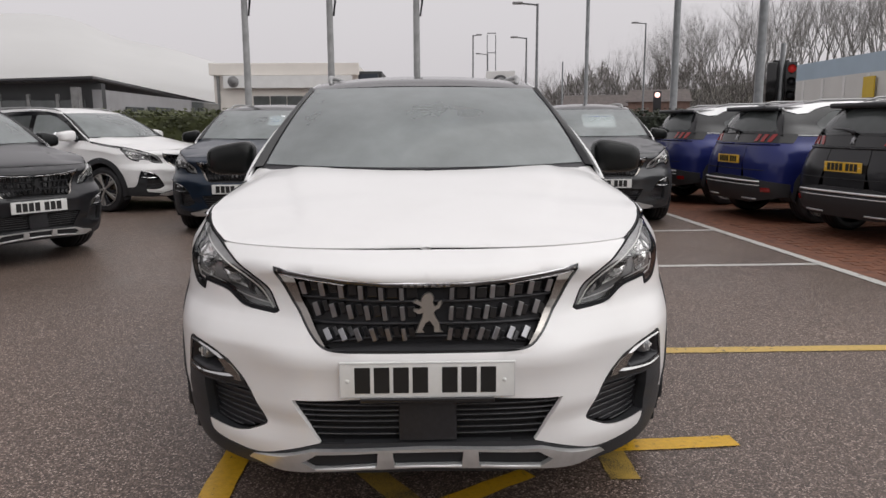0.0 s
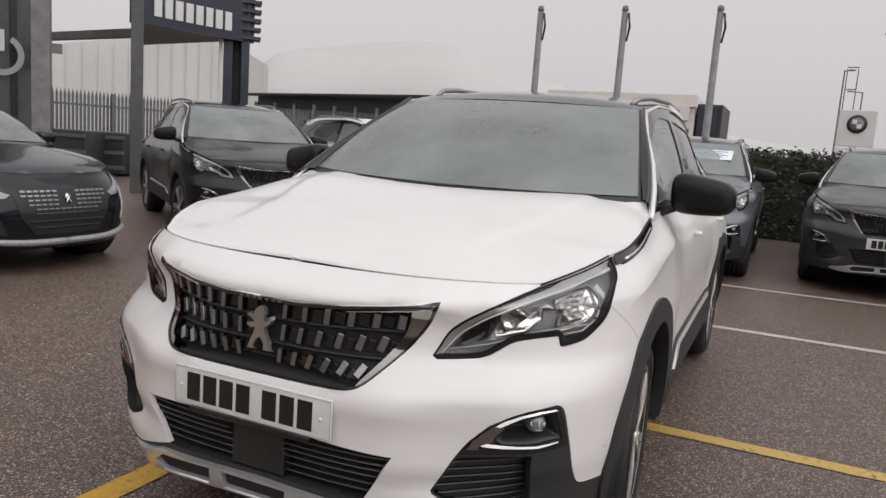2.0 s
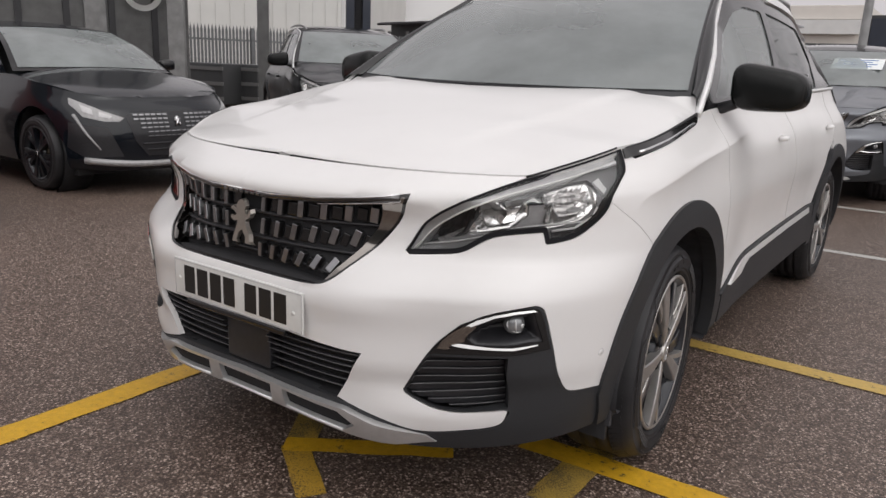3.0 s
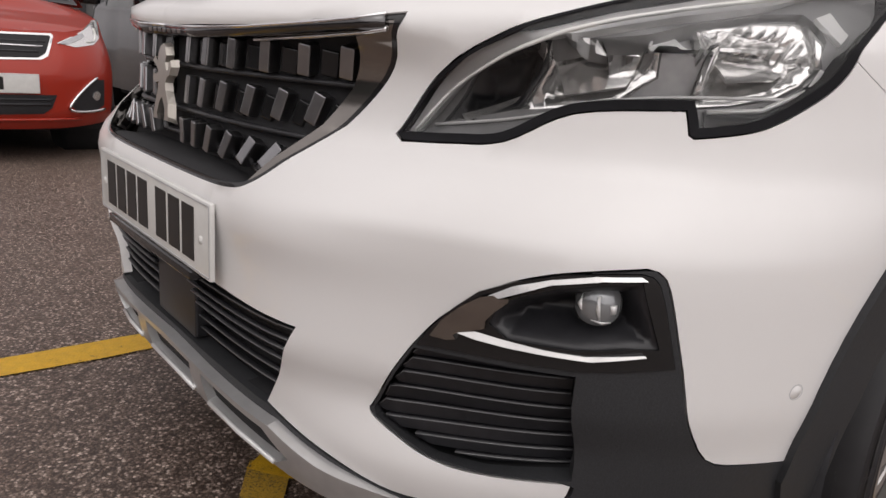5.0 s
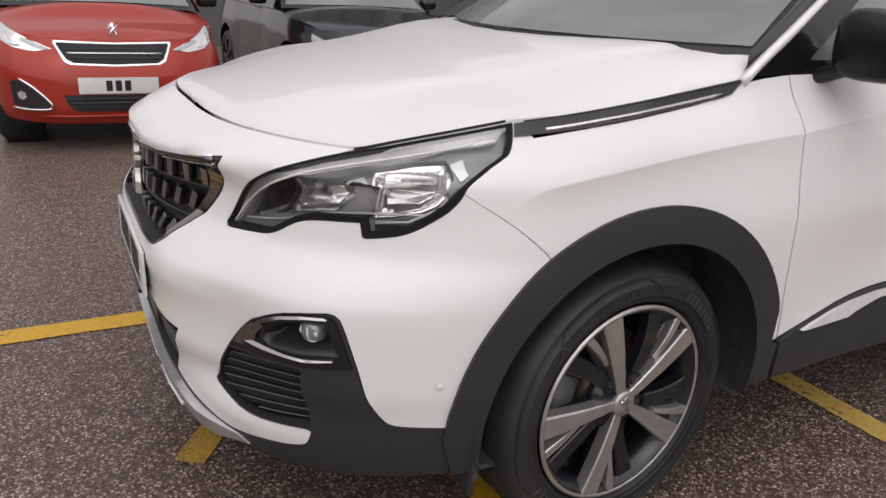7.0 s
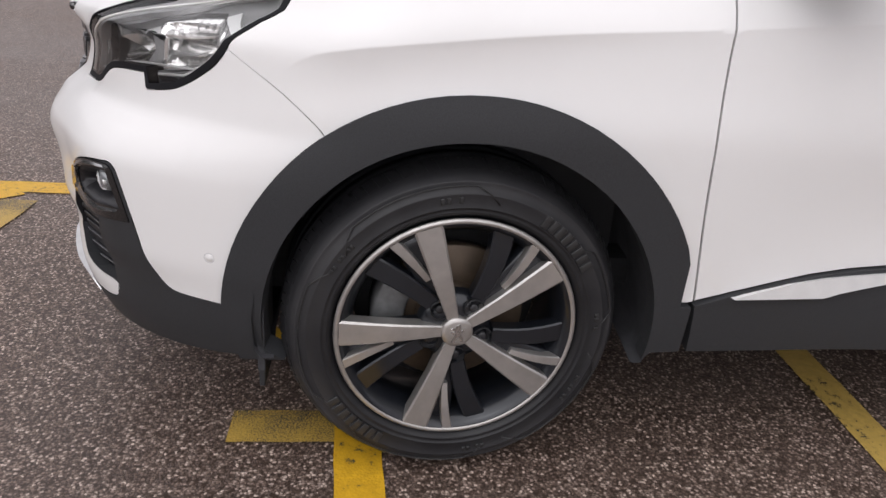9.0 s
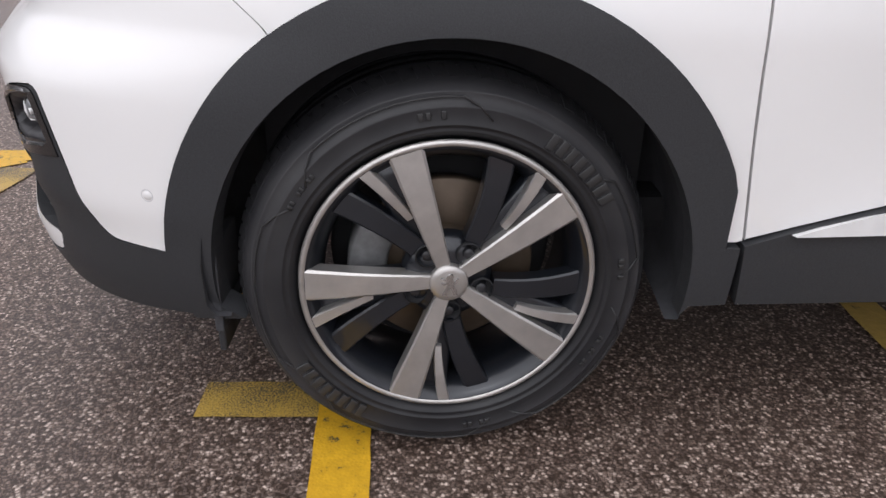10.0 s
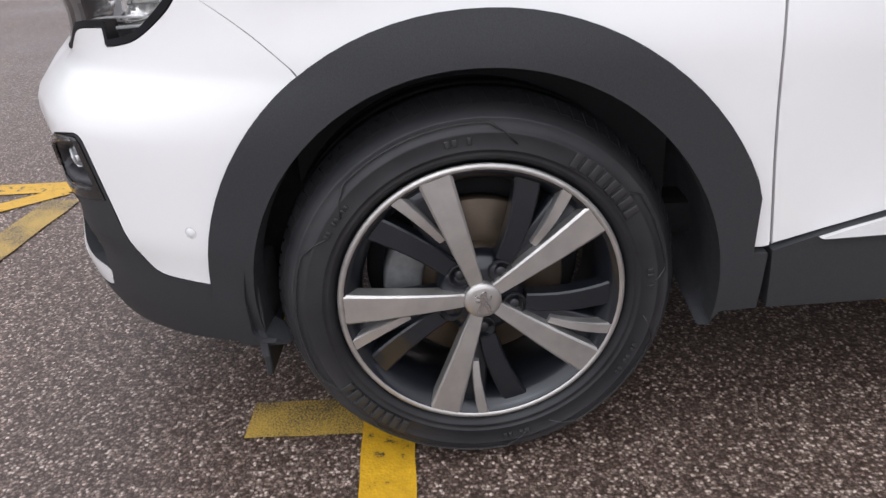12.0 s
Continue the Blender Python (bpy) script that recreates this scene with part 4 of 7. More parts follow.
    add("marker_plate", TRIMW, [(.934, .925), (.949, .932), (.998, .906), (.996, .894), (.957, .914)], "pale square marker reflector", off=-.016, step=.012, flange=.006)
    bar("bulb_shield", CHROME, [(.895, .915, -.075), (.895, .893, -.085)], .014, 8)
    bar("light_strip", PLATEW, [(s, z, -.002) for s, z in brow if s < .96], .0026, 8, 1.0, "bright strip along the brow")
    bar("light_strip", TRIMW, [(.945, .9480, -.007), (.97, .953, -.006), (1.003, .9605, -.006)], [.003, .0062, .0072], 8)
    bar("light_strip", TRIMW, [(s, z, -.018) for s, z in curve2([(.500, .760), (.58, .773), (.64, .786), (.69, .801), (.79, .814), (.94, .822)], 4)], .0022)
    bar("light_strip", TRIMW, [(.824, .802, -.012), (.89, .808, -.014), (.955, .833, -.016), (.980, .856, -.020)], .0030)
    lens = add("lens", LENS, inset(HEADLIGHT, .006), "clear plastic lens", step=.02, off=.0, flange=0)
    lens.visible_shadow = False
    return lamp


FOG_UPPER = [(.590, .507), (.609, .536), (.632, .562), (.661, .588), (.703, .608), (.755, .623), (.808, .630), (.838, .632), (.850, .629), (.859, .621), (.868, .602), (.893, .526), (.786, .514)]
FOG_LOWER = [(.586, .500), (.70, .503), (.783, .506), (.784, .367), (.68, .359), (.612, .363), (.568, .377), (.530, .394), (.526, .403), (.562, .458)]


def duct(poly):
    """walls that run inwards round an opening"""
    b = bmesh.new()
    pts = []
    for p, q in zip(poly, poly[1:] + poly[:1]):
        pts += [(p[0] + (q[0] - p[0]) * k / 6, p[1] + (q[1] - p[1]) * k / 6) for k in range(6)]
    rows = [[b.verts.new(BODY.point(s, z, o)) for s, z in pts] for o in (-.010, -.10)]
    for k in range(len(pts)):
        j = (k + 1) % len(pts)
        b.faces.new((rows[0][k], rows[0][j], rows[1][j], rows[1][k]))
    return b


def fog_unit(car, sgn):
    def half(b, n=None):
        return mirror_bm(b, n) if sgn < 0 else (b, n)

    def piece(name, poly, mat, off, flange, label="", lean=0, low=None):
        fn = BODY
        if lean:
            ls, lz = [p[0] for p in low], [p[1] for p in low]
            fn = lambda s, z: tuple(BODY.point(s, z, off - lean * (z - np.interp(s, ls, lz))))
        b, n = half(*sheet(poly, fn, .011, off=0 if lean else off, flange=flange))
        part(name, b, mat, unit, label, True, n)
    recess = rounded([(.677, .552), (.684, .572), (.703, .589), (.744, .606), (.791, .617), (.840, .623), (.871, .548), (.837, .547), (.780, .538), (.700, .537)], .012)
    b, n = half(*sheet(inset(recess, -.003), dish(recess, .000, .052, .034), .006, flange=0))
    unit = part("fog_lamp", b, SATIN, car, "fog lamp in gloss black surround with chrome bracket", True, n)
    b, n = half(*sheet(FOG_UPPER, BODY, .012, holes=[recess], off=.003, flange=.008))
    part("surround", b, GLOSSB, unit, "", True, n)
    piece("wedge_trim", rounded([(.607, .524), (.621, .547), (.643, .569), (.666, .585), (.681, .589), (.688, .586), (.699, .589), (.698, .584), (.682, .568), (.674, .557), (.674, .547), (.643, .536), (.636, .531), (.640, .526), (.628, .523)], .004), SMOKE, .008, .006, "smoked chrome wedge")
    piece("chrome_trim", rounded([(.672, .586), (.701, .6025), (.742, .6165), (.789, .626), (.836, .630), (.843, .6265), (.797, .622), (.743, .6115), (.713, .5985), (.687, .587)], .003), TRIMC, .009, .008, "chrome trim", .55, [(.672, .580), (.713, .596), (.743, .608), (.797, .6195), (.843, .6265)])
    piece("chrome_trim", rounded([(.640, .535), (.672, .547), (.683, .540), (.700, .536), (.744, .534), (.791, .534), (.854, .543), (.856, .541), (.797, .5295), (.745, .529), (.701, .529), (.663, .531)], .003), TRIMC, .009, .010, "chrome trim", .55, [(.640, .533), (.663, .528), (.701, .525), (.745, .526), (.797, .527), (.856, .541)])
    # round-cornered lamp
    m = BODY.frame_at(.800, .586, -.030)
    b = lathe(bmesh.new(), [(.0005, -.024), (.010, -.023), (.019, -.018), (.025, -.008), (.027, .004), (.026, .022)], "y", 28)
    for v in b.verts:
        v.co.x, v.co.z = [math.copysign(.028 * (abs(c) / .028) ** .86, c) for c in (v.co.x, v.co.z)]
    bmesh.ops.transform(b, matrix=m, verts=b.verts)
    glass = part("lamp_glass", half(b)[0], FOGGLASS, unit, "squarish clear fog lamp")
    # thin white tubes stand in for the highlights on the lamp glass
    for pts, r in (([(-.019, -.016, .014), (-.021, -.016, .003), (-.016, -.018, -.008)], [.0012, .0032, .001]), ([(-.002, -.0235, .016), (-.002, -.0245, 0), (.001, -.0235, -.012)], [.0018, .0026, .0012]), ([(.014, -.0205, .006), (.015, -.0205, -.004)], [.0046, .0034]), ([(-.008, -.021, -.013), (.004, -.0215, -.016), (.014, -.0185, -.015)], [.0008, .0014, .0008])):
        part("lamp_bar", half(tube(bmesh.new(), [m @ Vector(p) for p in pts], r, 6))[0], TRIMW, glass)
    # louvred intake below
    def sunk(s):
        return .030 * max(0, s - .55) / .23

    def deep(s, z, o):
        n = BODY.normal(s, .45)
        return Vector(BODY(s, z)) + Vector((n.x, n.y, 0)).normalized() * (o - sunk(s))
    b, n = half(*sheet(inset(FOG_LOWER, -.006), lambda s, z: tuple(deep(s, z, -.045)), .02, flange=0))
    vent = part("side_intake", b, DARK, car, "black slatted bumper intake", True, n)
    part("duct", half(duct(inset(FOG_LOWER, -.003)))[0], DARK, vent)
    ss = np.linspace(.528, .783, 25)
    zz = np.arange(.355, .512, .001)
    top, low = [], []
    for s in ss:
        ok = inside(np.full(len(zz), s), zz, FOG_LOWER)
        top.append(zz[ok].max() if ok.any() else 0)
        low.append(zz[ok].min() if ok.any() else 0)
    left, right = [.503, .483, .463, .440, .416, .395, .378, .363, .35], [.509, .489, .470, .449, .429, .409, .389, .372, .355]
    for k in range(8):
        b = bmesh.new()
        rows, edge = [], []
        for s, t, l in zip(ss, top, low):
            u = (s - ss[0]) / (ss[-1] - ss[0])
            hi = min(t, left[k] + (right[k] - left[k]) * u - .0008)
            lo = max(l, left[k + 1] + (right[k + 1] - left[k + 1]) * u + .0012)
            if hi - lo > .003:
                rows.append([b.verts.new(deep(s, z, o)) for z, o in ((hi, -.024), (hi, -.009), (hi - .0022, -.007), (lo, -.0115), (lo, -.026))])
                edge.append((s, hi - .0012))
        for p, q in zip(rows, rows[1:]):
            for i in range(4):
                b.faces.new((p[i], q[i], q[i + 1], p[i + 1]))
        part("slat", half(b)[0], SATIN, vent, smooth=False)
        # thin pale tube as the highlight on the slat's upper edge
        part("slat_edge", tube(bmesh.new(), [Vector((q.x * sgn, q.y, q.z)) for q in (deep(s, z, -.0075) for s, z in edge)], .0009, 4), SLATGLINT, vent)
    return unit


def plate(parent, m, colour, marks=True, label="white number plate with dark bars"):
    """a number plate, its marks as plain bars"""
    p = part("number_plate", boxed((-.26, -.004, -.0555), (.26, .004, .0555), .002), colour, parent, label)
    p.matrix_local = m
    if marks:
        x = -.215
        for k in range(7):
            if k == 4:
                x += .030
            part("mark", boxed((x, -.0050, -.0395), (x + .046, -.0041, .0395)), INK, p, smooth=False)
            x += .057
        for sx in (-.237, .228):
            part("screw_cap", lathe(bmesh.new(), [(.0005, -.0065), (.005, -.0062), (.0065, -.004)], "y", 12, (sx, 0, -.002)), PLATEW, p)
    edge = bmesh.new()
    for lo, hi in (((-.258, -.0052, .0505), (.258, -.004, .0518)), ((-.258, -.0052, -.0518), (.258, -.004, -.0505))):
        box(edge, lo, hi)
    for x in (-.2585, .2573):
        box(edge, (x, -.0048, -.0505), (x + .0012, -.004, .0505))
    part("border", edge, LAMPBODY, p, smooth=False)
    return p


def build_suv(m, label, group=""):
    car = thing("car", label, "car", None, group)
    both = (1, -1)
    seam = BODY.yz(arch(125, 126, 1.0, 1))[0]
    # bumper skin: one piece round the nose, open for grille, lamps and intakes
    arch_front = BODY.yz([(y, z) for y, z in arch(125, 176.5, 1.0, 12)])
    outline = [(0, .9285), (.2, .9285), (.4, .9285), (.6, .9285), (.70, .9285), (.738, .9285)]
    low = [p for p in HL_LOW[::-1] if p[1] < .866]
    outline += [p for p in HL_TOP[::-1] if p[0] < .735] + low + [(1.0120, .8675), seam] + arch_front[1:]
    outline += FOG_RIGHT + FOG_LEFT + FOG_LOW[1:] + LIP_LOW + [(.420, .491), (.2, .501), (0, .503)]
    outline += [(0, .643)] + GRILLE_HALF[::-1][1:-1] + [(0, .851)]
    bm, nn = sheet(outline, BODY, .022, both=True, flange=.016)
    part("front_bumper", bm, WHITE, car, "pearl white bumper skin", True, nn)
    # bonnet
    hp = [(0.0, HOOD_EDGE[0][1])] + [(p[0], p[1]) for p in HOOD_EDGE[1:]] + [(.745, 1.328), (.6, 1.25), (.4, 1.15), (.2, 1.092), (0, 1.076)]
    bm, nn = sheet(hp, hood, .03, both=True, flange=.02)
    part("bonnet", bm, WHITE, car, "pearl white bonnet with soft creases", True, nn)
    # dark gap under the bonnet edge
    strip_on("bonnet_gap", DARK, car, [(s, .9305) for s in (0, .15, .3, .45, .6, .70, .742)], .003, -.016)
    strip_on("bonnet_gap", DARK, car, [(s, z + .0035) for s, z in HL_TOP if .735 < s < 1.03], .0028, -.001, both)
    # front wings
    w = [(1.0130, .8682)] + [p for p in HL_LOW[::-1] if p[1] > .872] + BODY.yz([(.66, .965), (.75, .978), (.90, .996), (1.06, 1.016), (1.185, 1.036), (1.226, 1.057), (1.30, 1.068)])
    w += BODY.yz(DOOR_LINE, .01) + BODY.yz([(1.390, .434)])
    w += BODY.yz(arch(10, 124.6, 1.0, 24)) + [(seam[0] + .0012, seam[1] + .0010)]
    add_sheet("front_wing", WHITE, car, w, BODY, "pearl white front wing", both, step=.014, flange=.012, lines=[BODY.yz([(.60 + .03 * k, BODY.fold(.60 + .03 * k) - d) for k in range(26)]) for d in (-.004, .0012, .010, .022)])
    # black strip with bright insert between bonnet and wing
    sp = [(1.0385, .966)] + BODY.yz([(.75, .979), (.90, .997), (1.06, 1.017), (1.15, 1.029), (1.185, 1.037), (1.222, 1.060), (1.06, 1.040), (.90, 1.020), (.75, 1.002)]) + [(1.0385, .989)]
    add_sheet("wing_strip", GLOSSB, car, sp, BODY, "gloss black wing strip", both, step=.02, off=.004, flange=.02)
    strip_on("strip_insert", CHROME, car, BODY.yz([(.685, .979), (.80, .993), (.90, 1.004), (1.06, 1.024), (1.15, 1.036)]), .0050, .004, both, .8)
    strip_on("bonnet_gap", DARK, car, BODY.yz([(.65, .992), (.75, 1.004), (.90, 1.022), (1.06, 1.042), (1.222, 1.063)]), .0045, -.001, both)
    # doors and rear side
    fd = [(y + .002, z + .003) for y, z in SILL_TOP[:-2]] + [(2.535, .533), (2.55, .8), (2.555, BELT(2.55)), (2.0, BELT(2.0)), (1.45, BELT(1.45))]
    rd = [(2.545, .533), (3.15, .538), (3.20, .60), (3.33, .79), (3.50, .86), (3.56, .95), (3.58, BELT(3.58)), (3.0, BELT(3.0)), (2.565, BELT(2.565)), (2.56, .8)]
    shut = [(s + .0048, z) for s, z in BODY.yz(DOOR_LINE, .01)]
    for nm, poly in (("front_door", fd), ("rear_door", rd)):
        for o in add_sheet(nm, WHITE, car, BODY.yz(poly) + (shut if nm == "front_door" else []), BODY, "pearl white door", both, step=.035, lines=[BODY.yz([(1.40 + .05 * k, BODY.fold(1.40 + .05 * k) - d) for k in range(13)]) for d in (-.004, .0012, .016)] if nm == "front_door" else ()):
            sgn = 1 if o.data.vertices[0].co.x > 0 else -1
            y0 = 2.22 if nm == "front_door" else 3.33
            pts = BODY.yz([(y0, .93), (y0 + .03, .935), (y0 + .15, .94), (y0 + .19, .938)])
            part("handle", tube(bmesh.new(), [p + Vector((sgn * h, 0, 0)) for p, h in zip(on_skin(pts, 0, sgn), (.004, .03, .03, .004))], .013, 8, .8), WHITE, o, "body-coloured door handle")
    cyr = HUB_Y + BASE_LEN
    q = [(3.59, BELT(3.59)), (3.57, .95), (3.51, .865)] + arch(105, 4, 1.0, 16, cyr)
    s_tail, mid = BODY.s_at(4.40, .8), BODY.end
    quarter = BODY.yz(q) + [(BODY.s_at(4.10, .52), .52), (s_tail + .10, .60), (s_tail + .16, .80), (s_tail + .14, 1.155), (BODY.s_at(4.15, 1.12), 1.145)]
    add_sheet("rear_wing", WHITE, car, quarter, BODY, "pearl white rear wing", both, step=.05)
    tg = [(s_tail + .17, .60), (mid, .60), (mid, 1.165), (s_tail + .15, 1.155), (s_tail + .17, .80)]
    bm, nn = sheet(tg, BODY, .05, both=True)
    tail = part("tailgate", bm, WHITE, car, "tailgate", True, nn)
    across = lambda z, d0, d1, n=9: [(mid - d0 - (d1 - d0) * k / (n - 1), z) for k in range(n)]
    strip_on("tailgate_lip", WHITE, tail, across(1.020, .001, .86), .015, .006, both, .8)
    strip_on("tailgate_gap", DARK, tail, across(.690, .001, .70), .006, .0, both)
    rb = BODY.yz([(4.09, .37), (4.09, .515)]) + [(s_tail + .06, .60), (mid, .60), (mid, .27), (s_tail, .27)]
    bm, nn = sheet(rb, BODY, .05, both=True, off=.012, flange=.03)
    part("rear_bumper", bm, PLASTIC, car, "black grained rear bumper", True, nn)
    strip_on("bumper_trim", TRIMW, car, across(.545, .001, .66), .017, .014, both, .7, "bright trim bar across the bumper")
    strip_on("bumper_trim", TRIMW, car, across(.495, .001, .66), .006, .014, both, 1, "thin bright line")
    strip_on("exhaust_trim", BRIGHT, car, across(.315, .30, .58), .014, .014, both, .8, "silver exhaust surround")
    add_sheet("rear_reflector", REDLENS, car, [(mid - .80, .42), (mid - .68, .42), (mid - .68, .47), (mid - .80, .47)], BODY, "red reflector", both, step=.03, off=.022, flange=.02)
    # black tail panel with red claw lamps
    tp = [(mid - 1.02, 1.035), (mid, 1.035), (mid, 1.165), (mid - 1.08, 1.150)]
    bm, nn = sheet(tp, BODY, .04, both=True, off=.008)
    part("tail_panel", bm, GLOSSB, car, "gloss black tail panel", True, nn)
    for k in range(3):
        s0 = mid - .46 - .115 * k
        add_sheet("tail_lamp", REDLENS, car, [(s0, 1.05), (s0 - .060, 1.05), (s0 - .125, 1.145), (s0 - .060, 1.145)], BODY, "red claw-shaped tail lamp", both, step=.03, off=.016, flange=.02)
    badge = emblem_bm(.75, .010)
    bmesh.ops.transform(badge, matrix=BODY.frame_at(mid - .001, 1.098, .012), verts=badge.verts)
    part("emblem", badge, EMBLEM, tail, "polished metal emblem", smooth=False)
    plate(car, pose(0, 4.445, .82, 0, 0, 180), PLATEY, True, "yellow number plate with dark bars")
    # black cladding: nose, arches, sills
    nose = FOG_RIGHT[:1] + [(s, z - .003) for s, z in FOG_RIGHT[1:3]] + [(s - .003, z) for s, z in FOG_RIGHT[3:]] + [(s, z - .003) for s, z in FOG_LEFT[:-1]] + [(.523, .403)] + [(s, z + .003) for s, z in FOG_LOW[1:-1]] + [(.790, .358), (.787, .344)] + [(s, z - .004) for s, z in LIP_LOW[1:]] + [(.2, .352), (0, .352), (0, .245), (.45, .235), (.62, .240), (.80, .248), (.95, .255)] + BODY.yz([(.50, .262), (.515, .33), (.487, .37)])
    for sgn in both:
        bm, nn = sheet(nose, BODY, .022, holes=[inset(FOG_UPPER, -.001), inset(FOG_LOWER, -.001)], off=.001, flange=.03)
        if sgn < 0:
            bm, nn = mirror_bm(bm, nn)
        part("nose_cladding", bm, PLASTIC, car, "black grained plastic cladding", True, nn)
        headlight(car, sgn)
        fog_unit(car, sgn)
    for cy, a1 in ((None, 176), (cyr, 184)):
        ring = arch(-8 if cy is None else 4, a1, 1.0, 40, cy) + arch(a1 + 4, -6, .845, 40, cy)
        if cy is None:
            ring = arch(8.5, 176, 1.0, 40) + [(.478, .36), (.51, .262), (.60, .275)] + arch(188, -8, .832, 40) + [(1.335, .318), (1.395, .322), (1.396, .427), (1.374, .428)]
        else:
            ring = arch(10, 172, 1.0, 40, cy) + [(cy - .46, .36), (cy - .46, .30), (cy - .39, .30)] + arch(186, -6, .845, 40, cy) + [(cy + .40, .28), (cy + .46, .37)]
        add_sheet("arch_cladding", PLASTIC, car, BODY.yz(ring), BODY, "black grained wheel arch trim", both, step=.022, off=.010, flange=.045)
    sill = [(1.410, .324), (1.402, .432)] + [(y, z - .001) for y, z in SILL_TOP[1:]] + [(3.155, .328), (2.3, .328)]
    add_sheet("sill_cladding", PLASTIC, car, BODY.yz(sill), BODY, "black grained sill trim", both, step=.04, off=.012, flange=.04)
    trim = [(1.472, .454), (1.516, .466), (1.591, .483), (1.666, .494), (1.800, .505), (2.5, .520), (3.05, .524), (3.05, .496), (2.5, .494), (1.815, .485), (1.793, .481), (1.70, .462), (1.666, .4525), (1.476, .4525)]
    add_sheet("sill_insert", TRIMW, car, BODY.yz(trim), lambda s, z: tuple(BODY.point(s, z, .014 + .12 * (.53 - z))), "bright silver sill insert", both, step=.04, flange=.014)
    # silver skid plate with three slots
    sk = [(-.605, .264), (-.58, .284), (-.45, .306), (-.36, .330), (0, .341), (.36, .330), (.45, .306), (.58, .284), (.605, .264), (.50, .250), (.415, .254), (.2, .272), (0, .278), (-.2, .272), (-.415, .254), (-.50, .250)]
    slots = [[(-.105, .286), (.105, .286), (.11, .330), (-.11, .330)]] + [[(g * .160, .285), (g * .36, .270), (g * .395, .292), (g * .345, .320), (g * .155, .329)] for g in both]
    skm, nn = sheet(sk, lambda s, z: tuple(BODY.point(s, z, .020 - .016 * smooth(.44, .60, abs(s)))), .02, holes=slots, flange=.03)
    skid = part("skid_plate", skm, BRIGHT, car, "silver painted skid plate", True, nn)
    # near-black sheet added behind the slots as their shade
    bm, nn = sheet([(-.41, .262), (-.41, .312), (0, .336), (.41, .312), (.41, .262), (0, .280)], BODY, .03, off=.006, flange=0)
    part("slot_backing", bm, DARK, skid, "", True, nn)
    for pts in ([(-.105, .285), (0, .2855), (.105, .285)], [(.165, .284), (.26, .278), (.355, .270)], [(-.165, .284), (-.26, .278), (-.355, .270)]):
        part("slot_ledge", tube(bmesh.new(), [BODY.point(s, z, .021) for s, z in pts], .0042, 8), TRIMW, skid)
    # lower grille
    lg = [(-.345, .300), (-.345, .354), (-.426, .489), (-.426, .515), (0, .52), (.426, .515), (.426, .489), (.345, .354), (.345, .300), (0, .300)]
    # near-black back sheet stands for the shade behind the slats
    bm, nn = sheet(lg, BODY, .03, off=-.06, flange=0)
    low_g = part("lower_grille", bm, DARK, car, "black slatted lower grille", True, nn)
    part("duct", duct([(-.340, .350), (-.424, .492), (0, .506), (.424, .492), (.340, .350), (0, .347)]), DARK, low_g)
    for k in range(6):
        z = .375 + .0205 * k
        e = .337 + (.420 - .337) * (z - .354) / .135 - .004
        for g in both:
            pts = [(g * (.088 + (e - .088) * j / 8), z) for j in range(9)]
            part("slat", tube(bmesh.new(), [BODY.point(s, zz, -.018) for s, zz in pts], .0062, 6, .5), SATIN, low_g)
            # highlight line laid on the slat in lighter grey
            part("slat_edge", tube(bmesh.new(), [BODY.point(s, zz + .002, -.0125) for s, zz in pts], .0011, 4), SLATGLINT, low_g)
    part("sensor_box", boxed((-.088, .034, .358), (.088, .07, .497), .004), SATIN, low_g, "square black sensor cover")
    strip_on("lower_edge", GLOSSB, low_g, [(0, .505), (.2, .503), (.408, .494)], .004, -.006, both)
    # main grille: dark bars, slanted bright fins, chrome sides
    full = [p for p in GRILLE_HALF if p[0] > 0]
    full = full + [(-s, z) for s, z in full[::-1]]
    bm, nn = sheet(inset(full, .014), GRILLE, .03, off=-.016, flange=0)
    grille = part("grille", bm, DARK, car, "black grille with rows of bright slanted fins", True, nn)
    bm, nn = sheet(full, BODY, .02, holes=[inset(full, .007)], off=-.002, flange=.05)
    part("grille_frame", bm, GLOSSB, grille, "gloss black grille frame", True, nn)
    cs = [(.486, .880), (.480, .862), (.429, .791), (.356, .700), (.318, .662), (.304, .664), (.336, .708), (.392, .790), (.418, .856)]
    for sgn in both:
        bm, nn = sheet(cs, BODY, .016, off=-.004, flange=.05)
        if sgn < 0:
            bm, nn = mirror_bm(bm, nn)
        part("chrome_side", bm, SMOKE, grille, "chrome grille side", True, nn)
    tops = [(0, .842), (.12, .843), (.25, .849), (.36, .859), (.43, .867), (.468, .874)]
    strip_on("top_trim", DCHROME, grille, tops, .0125, -.008, both, .85, "black chrome trim under the bonnet lip")
    strip_on("top_line", CHROME, grille, [(s, z + .0075) for s, z in tops], .0022, .001, both, 1, "thin chrome line")
    strip_on("top_line", CHROME, grille, [(s, z - .010) for s, z in tops[2:]], .0028, -.002, both, 1, "thin chrome line")
    for k in range(7):
        part("mark", boxed((-.07 + .021 * k, -.001, -.003), (-.058 + .021 * k, .002, .003), .0005, BODY.frame_at(0, .843, .004)), FINMET, grille)
    # black shelf along the bottom of the opening
    bm = bmesh.new()
    rows = [[bm.verts.new(sk_.point(s, z, o)) for s in np.linspace(-.300, .300, 25)] for sk_, z, o in ((BODY, .647, -.001), (BODY, .652, -.006), (GRILLE, .664, .004), (GRILLE, .668, -.02))]
    for p, q2 in zip(rows, rows[1:]):
        for k in range(24):
            bm.faces.new((p[k], p[k + 1], q2[k + 1], q2[k]))
    part("grille_shelf", bm, DARK, grille)
